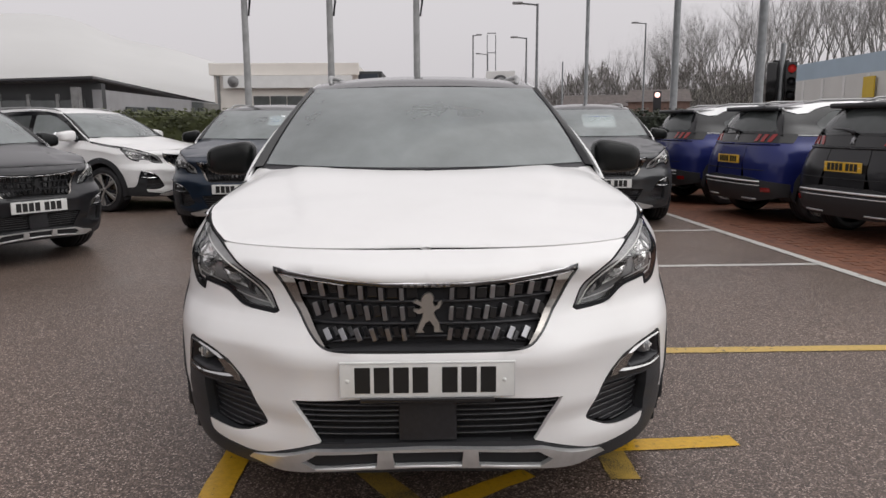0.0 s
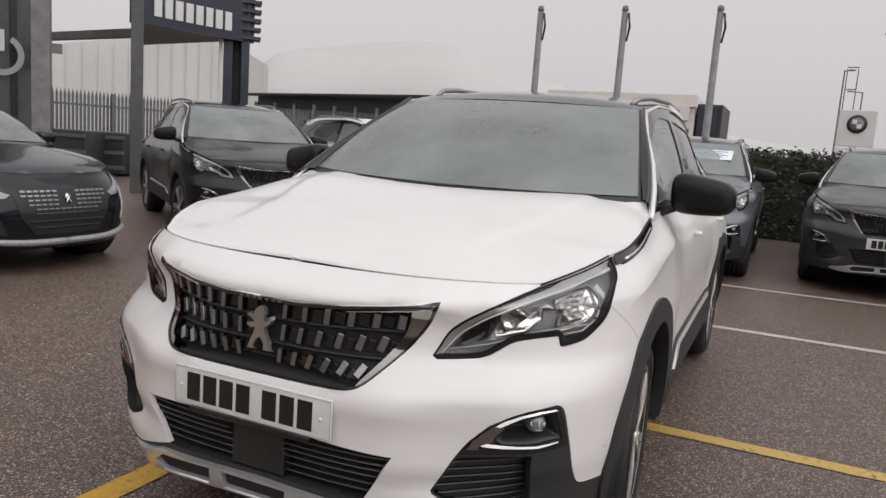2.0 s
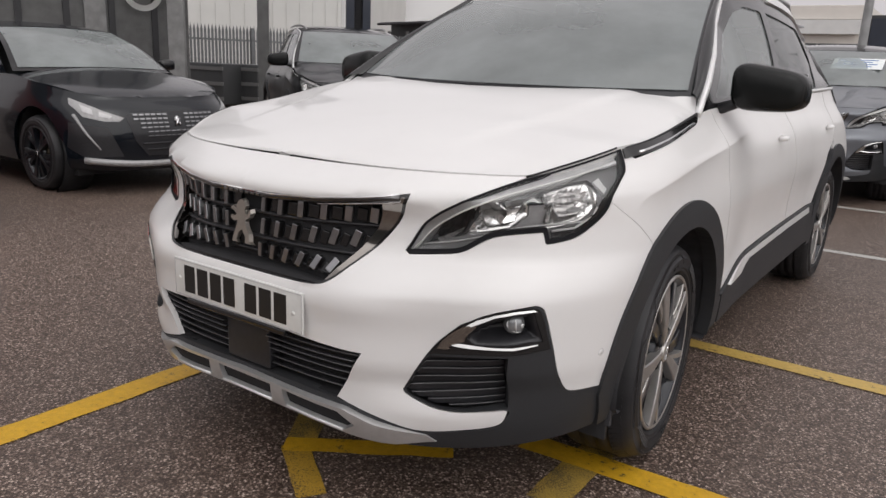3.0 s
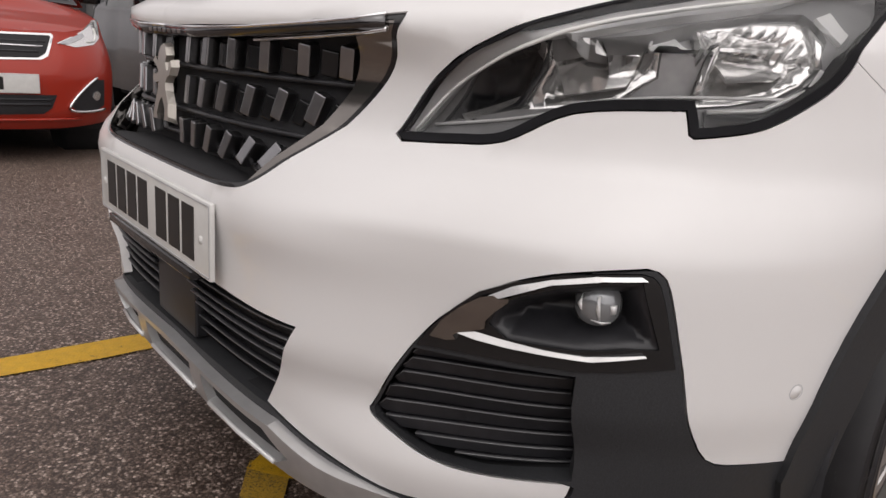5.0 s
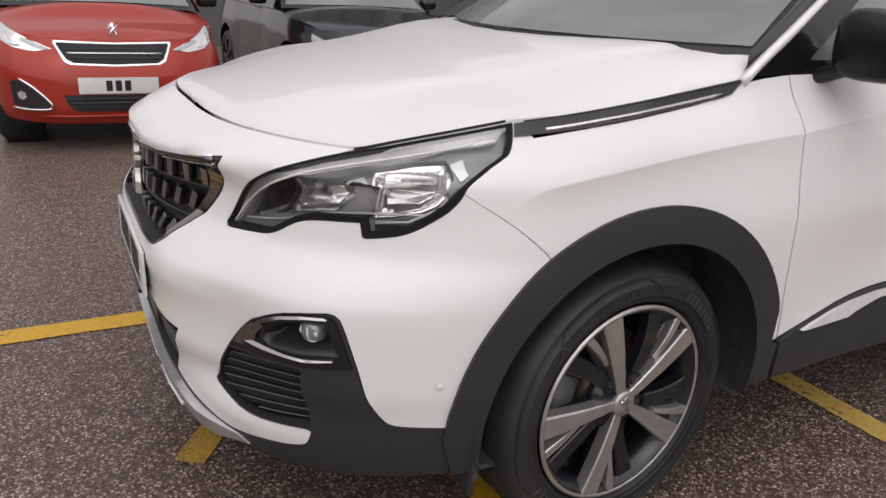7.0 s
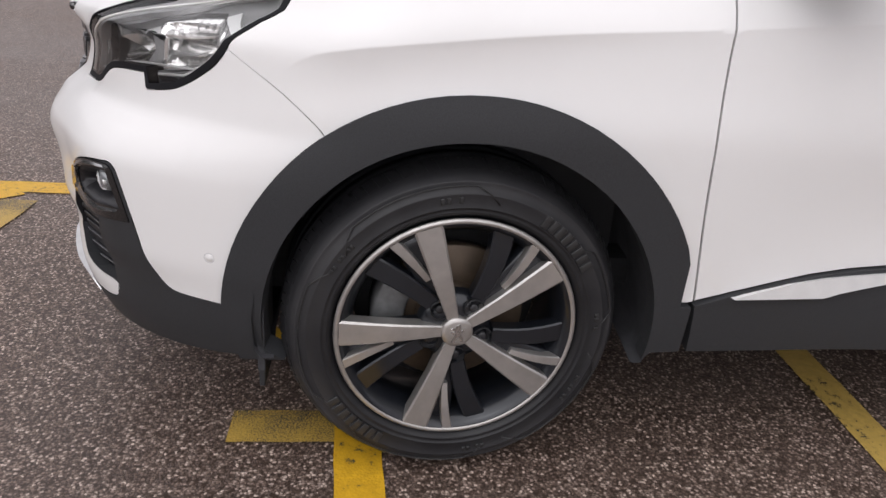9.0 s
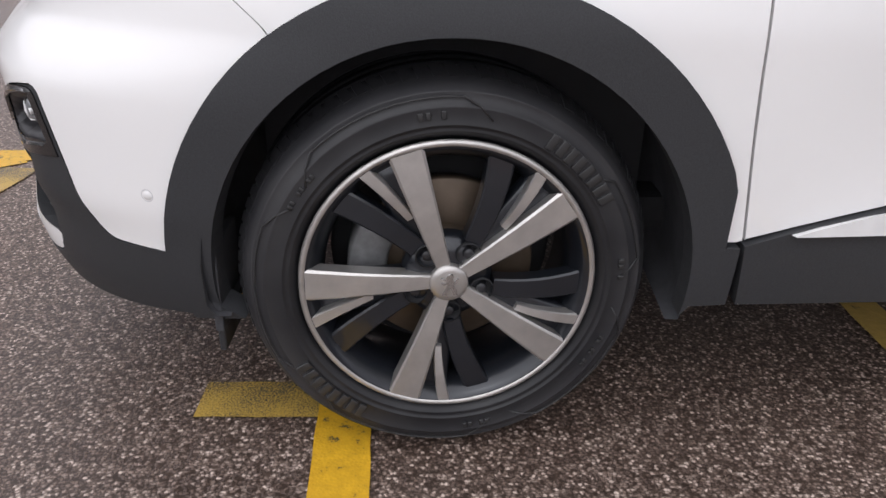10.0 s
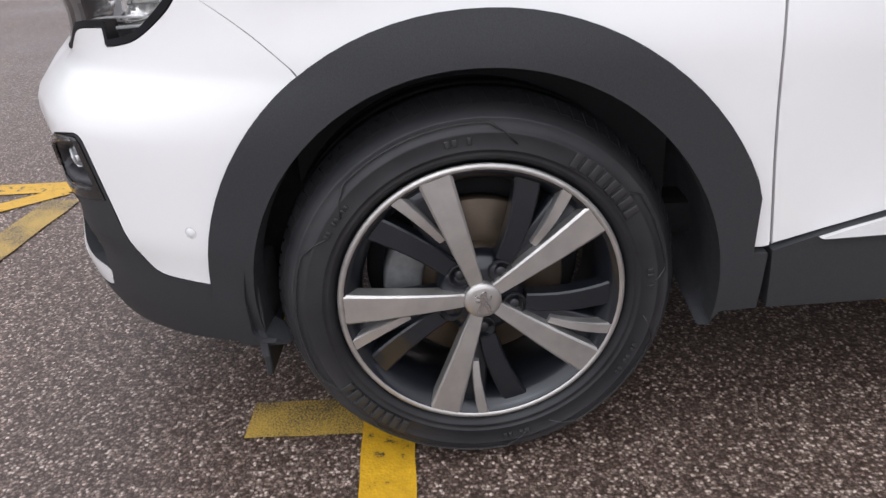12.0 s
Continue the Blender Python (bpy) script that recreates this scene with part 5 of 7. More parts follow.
    inner = inset(full, .016)
    for z in (.680, .734, .793):
        xs = np.arange(-.5, .5, .004)
        ok = inside(xs, np.full(len(xs), z), inner)
        if ok.sum() < 6:
            continue
        s0, s1 = xs[ok].min(), xs[ok].max()
        part("grille_bar", tube(bmesh.new(), [GRILLE.point(s0 + (s1 - s0) * j / 16, z, -.006) for j in range(17)], .0055, 6, .8), SATIN, grille)
    # three rows of fins, closing in towards the bottom
    for z, pitch, start, count, tall, lean in ((.819, .0620, .075, 6, .0205, -.30), (.761, .0535, .072, 6, .0210, -.80), (.704, .0470, .068, 6, .0195, -1.35)):
        for k in range(count):
            for g in both:
                s = g * (start + pitch * k)
                if not inside(np.array([s]), np.array([z]), inset(full, .026))[0]:
                    continue
                roll = -lean * math.degrees(math.atan(1.5 * s))
                wf = .0056 + .0050 * min(1, abs(s) / .4)
                part("fin", boxed((-wf, -.006, -tall), (wf, .016, tall), .002, GRILLE.frame_at(s, z, .002, roll)), FINMET, grille, smooth=False)
                part("fin_cell", boxed((wf + .008, .0, -tall * .8), (pitch - wf - .008, .016, tall * .8), .002, GRILLE.frame_at(s, z, -.006, roll)), GLOSSB, grille, smooth=False)
    badge = emblem_bm(1.08, .012)
    bmesh.ops.transform(badge, matrix=GRILLE.frame_at(0, .765, .010), verts=badge.verts)
    part("emblem", badge, EMBLEM, car, "polished metal emblem", smooth=False)
    plate(car, pose(0, -.006, .567, 0, 0, 0), PLATEW)
    part("plate_holder", boxed((-.20, -.016, .497), (.20, .02, .512), .003), GLOSSB, car)
    # parking sensors
    for sgn in both:
        s = BODY.s_at(.462, .487)
        for nm, mat, rr in (("sensor", WHITE, .0085), ("sensor_ring", LAMPBODY, .0108)):
            b = lathe(bmesh.new(), [(.0005, -.0003), (rr * .93, -.0003), (rr, .0006), (rr, .006)] if nm == "sensor" else [(.0090, .0006), (.0096, -.0002), (rr, .0002), (rr, .005)], "y", 20)
            bmesh.ops.transform(b, matrix=BODY.frame_at(s, .487, .0), verts=b.verts)
            part(nm, mirror_bm(b)[0] if sgn < 0 else b, mat, car)
    # cabin
    wbm, nn = sheet([(-.985, .02), (.985, .02), (.985, .985), (-.985, .985)], wind, .08, flange=0)
    ws = part("windscreen", wbm, GLASS, car, "clear windscreen", True, nn)
    ws.visible_shadow = False
    bm, nn = sheet([(-1, -.03), (1, -.03), (1, 1), (-1, 1)], wind, .08, holes=[[(-.855, .085), (.855, .085), (.875, .96), (-.875, .96)]], off=-.004, flange=0)
    part("black_border", bm, SATIN, ws, "black ceramic edge", True, nn)
    part("wiper", tube(bmesh.new(), [wind(-.55, .0), wind(-.2, .004), wind(.10, .010)], .005, 6), SATIN, car)
    part("wiper", tube(bmesh.new(), [wind(.0, .0), wind(.3, .002), wind(.6, .0)], .004, 6), SATIN, car)
    part("cowl", boxed((-.50, 1.03, 1.03), (.50, 1.20, 1.065), .01), SATIN, car)
    rp = [(-.60, 1.97), (-.3, 1.905), (0, 1.885), (.3, 1.905), (.60, 1.97), (.60, 2.6), (.567, 3.4), (.488, 4.08), (0, 4.13), (-.488, 4.08), (-.567, 3.4), (-.60, 2.6)]
    bm, nn = sheet(rp, roof, .06, flange=.02)
    part("roof", bm, GLOSSB, car, "gloss black roof", True, nn)
    for sgn in both:
        part("roof_rail", tube(bmesh.new(), [(sgn * .515, 2.10, 1.528), (sgn * .530, 2.20, 1.560), (sgn * .550, 2.42, 1.582), (sgn * .556, 2.9, 1.596), (sgn * .537, 3.5, 1.588), (sgn * .515, 3.72, 1.54)], [.010, .014, .014, .014, .014, .010], 8), RAILM, car, "satin aluminium roof rail")
    top = lambda y: ROOF_Z(y) - .04
    sidep = [(1.226, 1.062), (1.25, BELT(1.25))] + [(1.4 + .25 * k, BELT(1.4 + .25 * k)) for k in range(12)] + [(4.25, BELT(4.25)), (4.09, 1.30), (4.02, top(4.02))] + [(3.8 - .2 * k, top(3.8 - .2 * k)) for k in range(10)] + [(1.97, 1.482), (1.75, 1.368), (1.55, 1.255), (1.38, 1.160), (1.30, 1.112)]
    fw = rounded([(1.46, 1.108), (2.50, 1.118), (2.50, 1.478), (2.24, 1.478), (2.05, 1.440), (1.80, 1.325)], .05, {2: .03, 0: .02})
    rw = rounded([(2.60, 1.12), (3.42, 1.14), (3.66, 1.28), (3.40, 1.448), (2.60, 1.478)], .05, {2: .06, 3: .05})
    for sgn in both:
        bm, nn = sheet(sidep, green, .05, holes=[fw, rw], flange=.02)
        if sgn < 0:
            bm, nn = mirror_bm(bm, nn)
        part("cabin_side", bm, GLOSSB, car, "gloss black window pillars", True, nn)
        for nm, poly, gm in (("side_window", fw, GLASS), ("side_window", rw, TINT)):
            bm, nn = sheet(poly, green, .08, off=-.006, flange=0)
            if sgn < 0:
                bm, nn = mirror_bm(bm, nn)
            part(nm, bm, gm, car, "", True, nn).visible_shadow = False
        rail = [green(1.226, 1.060), green(1.27, 1.092), green(1.32, 1.125), green(1.38, 1.161), green(1.55, 1.258), green(1.75, 1.372), green(1.97, 1.485), green(2.3, top(2.3) - .005), green(2.9, top(2.9) - .005)]
        part("window_trim", tube(bmesh.new(), [Vector((sgn * (p[0] + .004), p[1], p[2])) for p in rail], [.0125] * 4 + [.011, .010, .009] + [.008] * (len(rail) - 7), 6), TRIMW, car, "bright window trim")
        arch_top = [(2.7, top(2.7) + .012), (3.1, top(3.1) + .014), (3.5, top(3.5) + .014), (3.8, top(3.8) + .012), (4.02, top(4.02) + .004)]
        arch_low = [(4.00, top(4.0) - .035), (3.86, top(3.86) - .095), (3.72, top(3.72) - .100), (3.60, top(3.6) - .055), (3.45, top(3.45) - .032), (3.1, top(3.1) - .026), (2.7, top(2.7) - .022)]
        bm, nn = sheet(arch_top + arch_low, green, .04, off=.010, flange=.012)
        if sgn < 0:
            bm, nn = mirror_bm(bm, nn)
        part("roof_arch", bm, TRIMW, car, "bright silver roof edge", True, nn)
        part("waist_trim", tube(bmesh.new(), [Vector((sgn * (p[0] + .006), p[1], p[2])) for p in (green(2.6 + .15 * k, BELT(2.6 + .15 * k) + .012) for k in range(10))], .010, 6), TRIMW, car, "bright waist line trim")
        # pillar between windscreen edge and cabin side
        bm = bmesh.new()
        rows = []
        for k in range(9):
            t = k / 8
            a = Vector(wind(1.0, t))
            b = Vector(green(1.235 + .735 * t, 1.084 + .40 * t - .012 * math.sin(math.pi * t)))
            c = a.lerp(b, .5) + Vector((.012, -.02, .012))
            rows.append([bm.verts.new(Vector((sgn * p.x, p.y, p.z))) for p in (a, a.lerp(c, .6) + Vector((0, -.004, .004)), c, b.lerp(c, .4) + Vector((.004, 0, 0)), b)])
        for p, q2 in zip(rows, rows[1:]):
            for k in range(4):
                f = (p[k], p[k + 1], q2[k + 1], q2[k])
                bm.faces.new(f if sgn > 0 else f[::-1])
        bmesh.ops.recalc_face_normals(bm, faces=bm.faces)
        part("pillar", bm, GLOSSB, car, "gloss black windscreen pillar")
        # door mirror
        bm = pod_bm(.120, .090, .088)
        for v in bm.verts:
            v.co.x += .118
            v.co.z -= .10 * v.co.x
            v.co.y += .22 * v.co.x
            k = 1 - .25 * (v.co.x / .235)
            v.co.z *= k
        bmesh.ops.transform(bm, matrix=pose(.822, 1.53, 1.158), verts=bm.verts)
        mir = part("door_mirror", mirror_bm(bm)[0] if sgn < 0 else bm, MIRRORB, car, "gloss black door mirror")
        bm = tube(bmesh.new(), [(sgn * .78, 1.50, 1.07), (sgn * .84, 1.53, 1.095), (sgn * .90, 1.56, 1.12)], [.035, .03, .035], 8, .6)
        part("mirror_foot", bm, SATIN, mir)
        bm = boxed((.02, .0, -.07), (.21, .012, .06), .03)
        bmesh.ops.transform(bm, matrix=pose(.827, 1.642, 1.148, 0, 0, 12), verts=bm.verts)
        part("mirror_glass", mirror_bm(bm)[0] if sgn < 0 else bm, CHROME, mir)
    bm, nn = sheet([(-.93, .08), (.93, .08), (.9, .93), (-.9, .93)], rear_pane, .1, flange=0, flip=True)
    part("rear_window", bm, TINT, car, "dark tinted rear window", True, nn)
    bm, nn = sheet([(-1.03, -.04), (1.03, -.04), (1.05, 1.05), (-1.05, 1.05)], rear_pane, .1, holes=[[(-.92, .09), (.92, .09), (.89, .92), (-.89, .92)]], off=-.003, flange=.02, flip=True)
    part("rear_frame", bm, GLOSSB, car, "", True, nn)
    part("spoiler", boxed((-.47, 4.04, 1.455), (.47, 4.25, 1.512), .022), SATIN, car, "black roof spoiler")
    part("rear_wiper", tube(bmesh.new(), [(0, 4.325, 1.175), (.02, 4.335, 1.20), (.16, 4.315, 1.225), (.34, 4.29, 1.23)], [.03, .02, .012, .008], 6), SATIN, car)
    # inside
    bm = boxed((-.68, 1.22, .80), (.68, 1.62, 1.06), .06)
    dash = part("dashboard", bm, SEAT, car, "dark dashboard")
    part("steering_wheel", lathe(bmesh.new(), [(.165, -.014), (.180, 0), (.165, .014), (.150, 0)], "y", 30, close=True), SATIN, car).matrix_local = pose(-.36, 1.75, 1.0, -25, 0, 0)
    for sx in (-.36, .36):
        seat = boxed((-.25, 0, .0), (.25, .5, .16), .06, pose(sx, 1.95, .55))
        box(seat, (-.24, -.06, 0), (.24, .08, .58), .06, pose(sx, 2.45, .66, -14, 0, 0))
        box(seat, (-.13, -.05, .58), (.13, .05, .76), .04, pose(sx, 2.46, .66, -14, 0, 0))
        part("front_seat", seat, SEAT, car, "dark fabric seat")
    part("rear_bench", box(boxed((-.6, 3.1, .5), (.6, 3.6, .7), .05), (-.6, 3.5, .6), (.6, 3.65, 1.25), .05), SEAT, car, "dark rear bench")
    part("interior_mirror", boxed((-.11, 1.88, 1.375), (.11, 1.91, 1.43), .012), SATIN, car)
    part("sensor_housing", boxed((-.05, 1.80, 1.405), (.05, 1.84, 1.462), .012), SATIN, car)
    part("headliner", boxed((-.55, 2.0, 1.49), (.55, 4.0, 1.50)), LAMPBODY, car, smooth=False)
    # hidden dark box added to keep light from passing under the body
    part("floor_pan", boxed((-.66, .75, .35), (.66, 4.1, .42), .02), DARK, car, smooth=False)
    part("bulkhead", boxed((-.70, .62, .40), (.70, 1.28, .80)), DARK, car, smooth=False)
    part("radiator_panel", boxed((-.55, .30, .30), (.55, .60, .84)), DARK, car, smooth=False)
    # wheels in their wells, the front pair steered a little
    for cy in (HUB_Y, HUB_Y + BASE_LEN):
        for sgn in both:
            build_wheel(car, pose(sgn * .868, cy, HUB_Z, 0, 0, (0 if sgn > 0 else 180) + (4 if cy == HUB_Y else 0)), detail=True)
            bm = bmesh.new()
            n = 24
            prof = ((.40, .885), (.415, .70), (.415, .58), (.02, .575))
            rows = [[bm.verts.new((sgn * x, cy + r * math.cos(radians(a)), max(.285, .352 + r * math.sin(radians(a))))) for a in (-24 + 230 * k / n for k in range(n + 1))] for r, x in prof]
            for p, q2 in zip(rows, rows[1:]):
                for k in range(n):
                    bm.faces.new((p[k], p[k + 1], q2[k + 1], q2[k]))
            part("arch_liner", bm, LINER, car)
    part("under_tray", boxed((-.50, .30, .240), (.50, .50, .262), .004), DARK, car, smooth=False)
    part("under_tray", boxed((-.78, .47, .262), (.78, .565, .285), .004), DARK, car, smooth=False)
    for sgn in both:
        part("liner_skirt", boxed((sgn * .80 - .07, .545, .245), (sgn * .80 + .07, .560, .40), .003), LINER, car, smooth=False)
        part("air_deflector", boxed((sgn * .80 - .06, .545, .200), (sgn * .80 + .06, .558, .30), .004), PLASTIC, car)
    car.matrix_world = m
    return car


def recoloured(car, swap):
    """give the painted parts of a copied car another paint"""
    for o in car.children_recursive:
        for slot in o.material_slots:
            if slot.material in swap:
                mat = swap[slot.material]
                slot.link = "OBJECT"
                slot.material = mat
    return car


hero = build_suv(Matrix.Identity(4), "pearl white sport utility car with black roof on yellow-marked tarmac")


# ---- other cars of the same model on the forecourt ----
def place_car(x, y, turn, coat, label, group, trim=None):
    c = copy_thing(hero, pose(x, y, 0, 0, 0, turn))
    tagged(c, label, "car", group)
    swap = {WHITE: coat, FINMET: DARKFIN, EMBLEM: FINMET}
    swap.update(trim or {})
    return recoloured(c, swap)


FRONT, BACK = "cars parked facing the lane", "cars parked tail out"
place_car(2.30, 7.0, -4, GREY, "dark grey sport utility car with paper sheet in windscreen", FRONT)
place_car(0.06, 6.62, 0, SILVER, "steel grey sport utility car beside the hedge", FRONT)
place_car(-2.21, 6.55, 0, NAVY, "dark blue sport utility car in front of the hedge", FRONT)
place_car(-3.60, 4.87, 54, BLACKP, "black sport utility car on damp tarmac", FRONT, {EMBLEM: DARKFIN})
far_white = place_car(-3.65, 9.65, 66, WHITE, "white sport utility car with black wheel arches", FRONT)
for o in far_white.children:
    if o.name.split(".")[0] in ("roof", "door_mirror"):
        o.material_slots[0].link = "OBJECT"
        o.material_slots[0].material = WHITE
place_car(8.86, 6.94, 104, BLACKP, "black sport utility car on red-brown paving", BACK)
place_car(8.58, 8.64, 98, ROYAL, "royal blue sport utility car with chrome roof rail", BACK)
place_car(8.34, 10.72, 95, ROYAL, "blue sport utility car with chrome roof rail", BACK)


# ---- small hatchbacks ----
def build_hatch(m, label, P):
    """a small hatchback from a table of sizes"""
    car = thing("car", label, "car", None, FRONT)
    L, half, H, belt, hubf, wb, R = P["length"], P["half"], P["height"], P["belt"], P["hub"], P["base"], P["radius"]
    nose_top = P["nose_top"]
    sk = Shell(half, P["front"], 2.5, 2.5, L,
               [(.10, .16), (.22, .04), (.32, .0), (.48, .0), (.56, .015), (nose_top - .10, .07), (nose_top, .16), (belt, .20)],
               [(.1, half - .07), (.3, half - .01), (.55, half), (.75, half - .015), (belt, half - .05)],
               [(.1, .12), (.4, .0), (.7, .02), (belt, .10)], .02)
    both = (1, -1)
    cut = lambda cy, r: [(cy + r * math.cos(radians(a)), R + .02 + r * math.sin(radians(a))) for a in range(-40, 221, 10)]
    ar = R + .055
    front_edge = [(0, nose_top), (.3 * half, nose_top), (.6 * half, nose_top + .004), (half * .86, nose_top + .03)]
    rest = sk.yz([(.75, nose_top + .10), (1.1, belt - .01), (1.8, belt), (2.8, belt + .02), (L - .55, belt + .03)])
    low = sk.yz([(L - .3, .24), (hubf + wb + ar, .24)] + [p for p in cut(hubf + wb, ar) if p[1] > .24] + [(hubf + wb - ar, .22), (hubf + ar, .22)] + [p for p in cut(hubf, ar) if p[1] > .24] + [(hubf - ar, .22)])
    body = front_edge + rest + [(sk.end, belt), (sk.end, .25)] + low + [(half * .5, .20), (0, .20)]
    bm, nn = sheet(body, sk, .045, both=True, flange=.02)
    part("body", bm, P["paint"], car, P["colour"] + " painted body", True, nn)
    # bonnet and cabin
    edge = [sk(s, z) for s, z in front_edge] + [sk.side(y, z) for y, z in ((.75, nose_top + .10), (.95, belt - .03))]
    hx = Ramp([(p[1] + 1e-5 * i, p[0]) for i, p in enumerate(edge)])
    hz = Ramp([(p[1] + 1e-5 * i, p[2]) for i, p in enumerate(edge)])
    y0, yc = edge[0][1], P["screen"]
    hc = Ramp([(y0, nose_top), (y0 + .12, nose_top + .05), (y0 + .4, nose_top + .12), (yc, belt + .06), (yc + .4, belt + .08)])
    bon = lambda x, y: (x, y, hz(y) + (hc(y) - hz(y)) * (1 - min(1, abs(x) / max(.02, hx(y))) ** 2.4))
    hp = [(0, y0)] + [(p[0], p[1]) for p in edge[1:]] + [(half * .86, yc + .16), (half * .5, yc + .04), (0, yc)]
    bm, nn = sheet(hp, bon, .04, both=True, flange=.02)
    part("bonnet", bm, P["paint"], car, P["colour"] + " bonnet", True, nn)
    top = P["top"]

    def scr(u, v):
        b = Vector((half * .86 * u, yc - .02 + .16 * u * u, belt + .03 + .02 * (1 - u * u)))
        t = Vector((half * .66 * u, top + .06 * u * u, H - .05 - .02 * u * u))
        return b.lerp(t, v) + Vector((0, -.02, .03)) * math.sin(math.pi * min(1, max(0, v)))
    bm, nn = sheet([(-.97, .03), (.97, .03), (.97, .97), (-.97, .97)], scr, .1, flange=0)
    part("windscreen", bm, GLASS, car, "", True, nn).visible_shadow = False
    bm, nn = sheet([(-1.03, -.03), (1.03, -.03), (1.03, 1), (-1.03, 1)], scr, .1, holes=[[(-.93, .07), (.93, .07), (.92, .95), (-.92, .95)]], off=-.004, flange=0)
    part("screen_frame", bm, P["pillar"], car, "", True, nn)
    rz = Ramp([(top, H - .05), (top + .5, H), (L - 1.0, H - .02), (L - .35, H - .10)])
    rx = half * .68
    rf = lambda x, y: (x, y, rz(y) - .035 * (abs(x) / rx) ** 2.4)
    bm, nn = sheet([(-rx, top + .04), (0, top - .02), (rx, top + .04), (rx, L - .5), (rx * .9, L - .3), (-rx * .9, L - .3), (-rx, L - .5)], rf, .08, flange=.02)
    part("roof", bm, P["paint"], car, "", True, nn)
    bz = lambda y: belt + .02 * smooth(1.2, L - .5, y)

    def cab(y, z):
        v = (z - bz(y)) / (rz(y) - .03 - bz(y))
        x0 = sk.side(min(y, L - .5), bz(y))[0]
        return (x0 - (x0 - rx) * (.55 * v + .45 * v * v), y, z)
    sp = [(yc + .14, belt)] + [(y, bz(y)) for y in (1.5, 2.0, 2.5, L - .45)] + [(L - .35, rz(L - .35) - .05), (L - .8, rz(L - .8) - .03), (top + .5, H - .03), (top + .06, H - .09)]
    w1 = [(yc + .36, belt + .03), (L - .9, belt + .05), (L - .75, H - .20), (L - 1.1, H - .09), (top + .45, H - .075), (top + .16, H - .13)]
    bm, nn = sheet([(-half * .8, belt), (half * .8, belt), (rx * .9, H - .1), (-rx * .9, H - .1)], lambda x, z: (x, L - .06 - .45 * (z - belt), z), .1, flange=.02, flip=True)
    part("rear_window", bm, TINT, car, "", True, nn)
    for sgn in both:
        for nm, poly, hs, mt, off in (("cabin_side", sp, [w1], P["paint"], 0), ("side_window", w1, [], TINT, -.006)):
            bm, nn = sheet(poly, cab, .07, holes=hs, off=off, flange=0)
            if sgn < 0:
                bm, nn = mirror_bm(bm, nn)
            part(nm, bm, mt, car, "", True, nn)
        bm = boxed((0, -.06, -.055), (.17, .06, .055), .04, pose(half - .03, yc + .42, belt + .09))
        part("door_mirror", mirror_bm(bm)[0] if sgn < 0 else bm, P["pillar"], car)
        # lamps
        for nm, poly, mt, off, lab in P["lamps"]:
            bm, nn = sheet(poly, sk, .02, off=off, flange=.02)
            if sgn < 0:
                bm, nn = mirror_bm(bm, nn)
            part(nm, bm, mt, car, lab, True, nn)
        for nm, pts, r, mt, lab in P["lines"]:
            part(nm, tube(bmesh.new(), on_skin(curve2(pts, 4), .006, sgn, sk), r, 6, .8), mt, car, lab)
        for cy in (hubf, hubf + wb):
            w = build_wheel(car, pose(sgn * (half - .02), cy, R, 0, 0, 0 if sgn > 0 else 180) @ Matrix.Scale(R / HUB_Z, 4), False)
            bm = lathe(bmesh.new(), [(ar + .01, -.02), (ar + .01, -.28), (.02, -.29)], "x", 30)
            part("arch_liner", bm, DARK, car).matrix_local = pose(sgn * (half - .03), cy, R + .02, 0, 0, 0 if sgn > 0 else 180)
    # grille and intake across the middle
    for nm, hp2, mt, off, lab in P["middle"]:
        full2 = [(-s, z) for s, z in hp2[::-1]] + list(hp2)
        bm, nn = sheet(full2, sk, .03, off=off, flange=.02)
        part(nm, bm, mt, car, lab, True, nn)
    for z, e, r, mt in P["bars"]:
        part("grille_bar", tube(bmesh.new(), [sk.point(-e + 2 * e * k / 12, z, .008) for k in range(13)], r, 6), mt, car)
    for x, z, w, h in P.get("dashes", ()):
        part("grille_dash", boxed((-w / 2, -.004, -h / 2), (w / 2, .006, h / 2), .001, sk.frame_at(x, z, .008)), FINMET, car, smooth=False)
    em = emblem_bm(P["emblem"][1], .008)
    bmesh.ops.transform(em, matrix=sk.frame_at(0, P["emblem"][0], .012), verts=em.verts)
    part("emblem", em, CHROME, car)
    if P["plate"]:
        pl = plate(car, Matrix.Translation((0, sk(0, P["plate"])[1] - .014, P["plate"])), PLATEW, False, "white show plate with dark bars")
        for k in range(3):
            part("mark", boxed((-.085 + .06 * k, -.0050, -.036), (-.045 + .06 * k, -.0041, .036)), INK, pl, smooth=False)
    part("under_tray", boxed((-half * .85, .35, .16), (half * .85, L - .3, .40)), DARK, car, smooth=False)
    part("dashboard", boxed((-half * .8, yc + .15, .6), (half * .8, yc + .5, belt - .02), .04), SEAT, car)
    for sx in (-.33, .33):
        part("front_seat", box(boxed((-.22, 0, .0), (.22, .45, .14), .05, pose(sx, 1.75, .45)), (-.21, -.05, 0), (.21, .07, .75), .05, pose(sx, 2.2, .5, -12, 0, 0)), SEAT, car)
    car.matrix_world = m
    return car


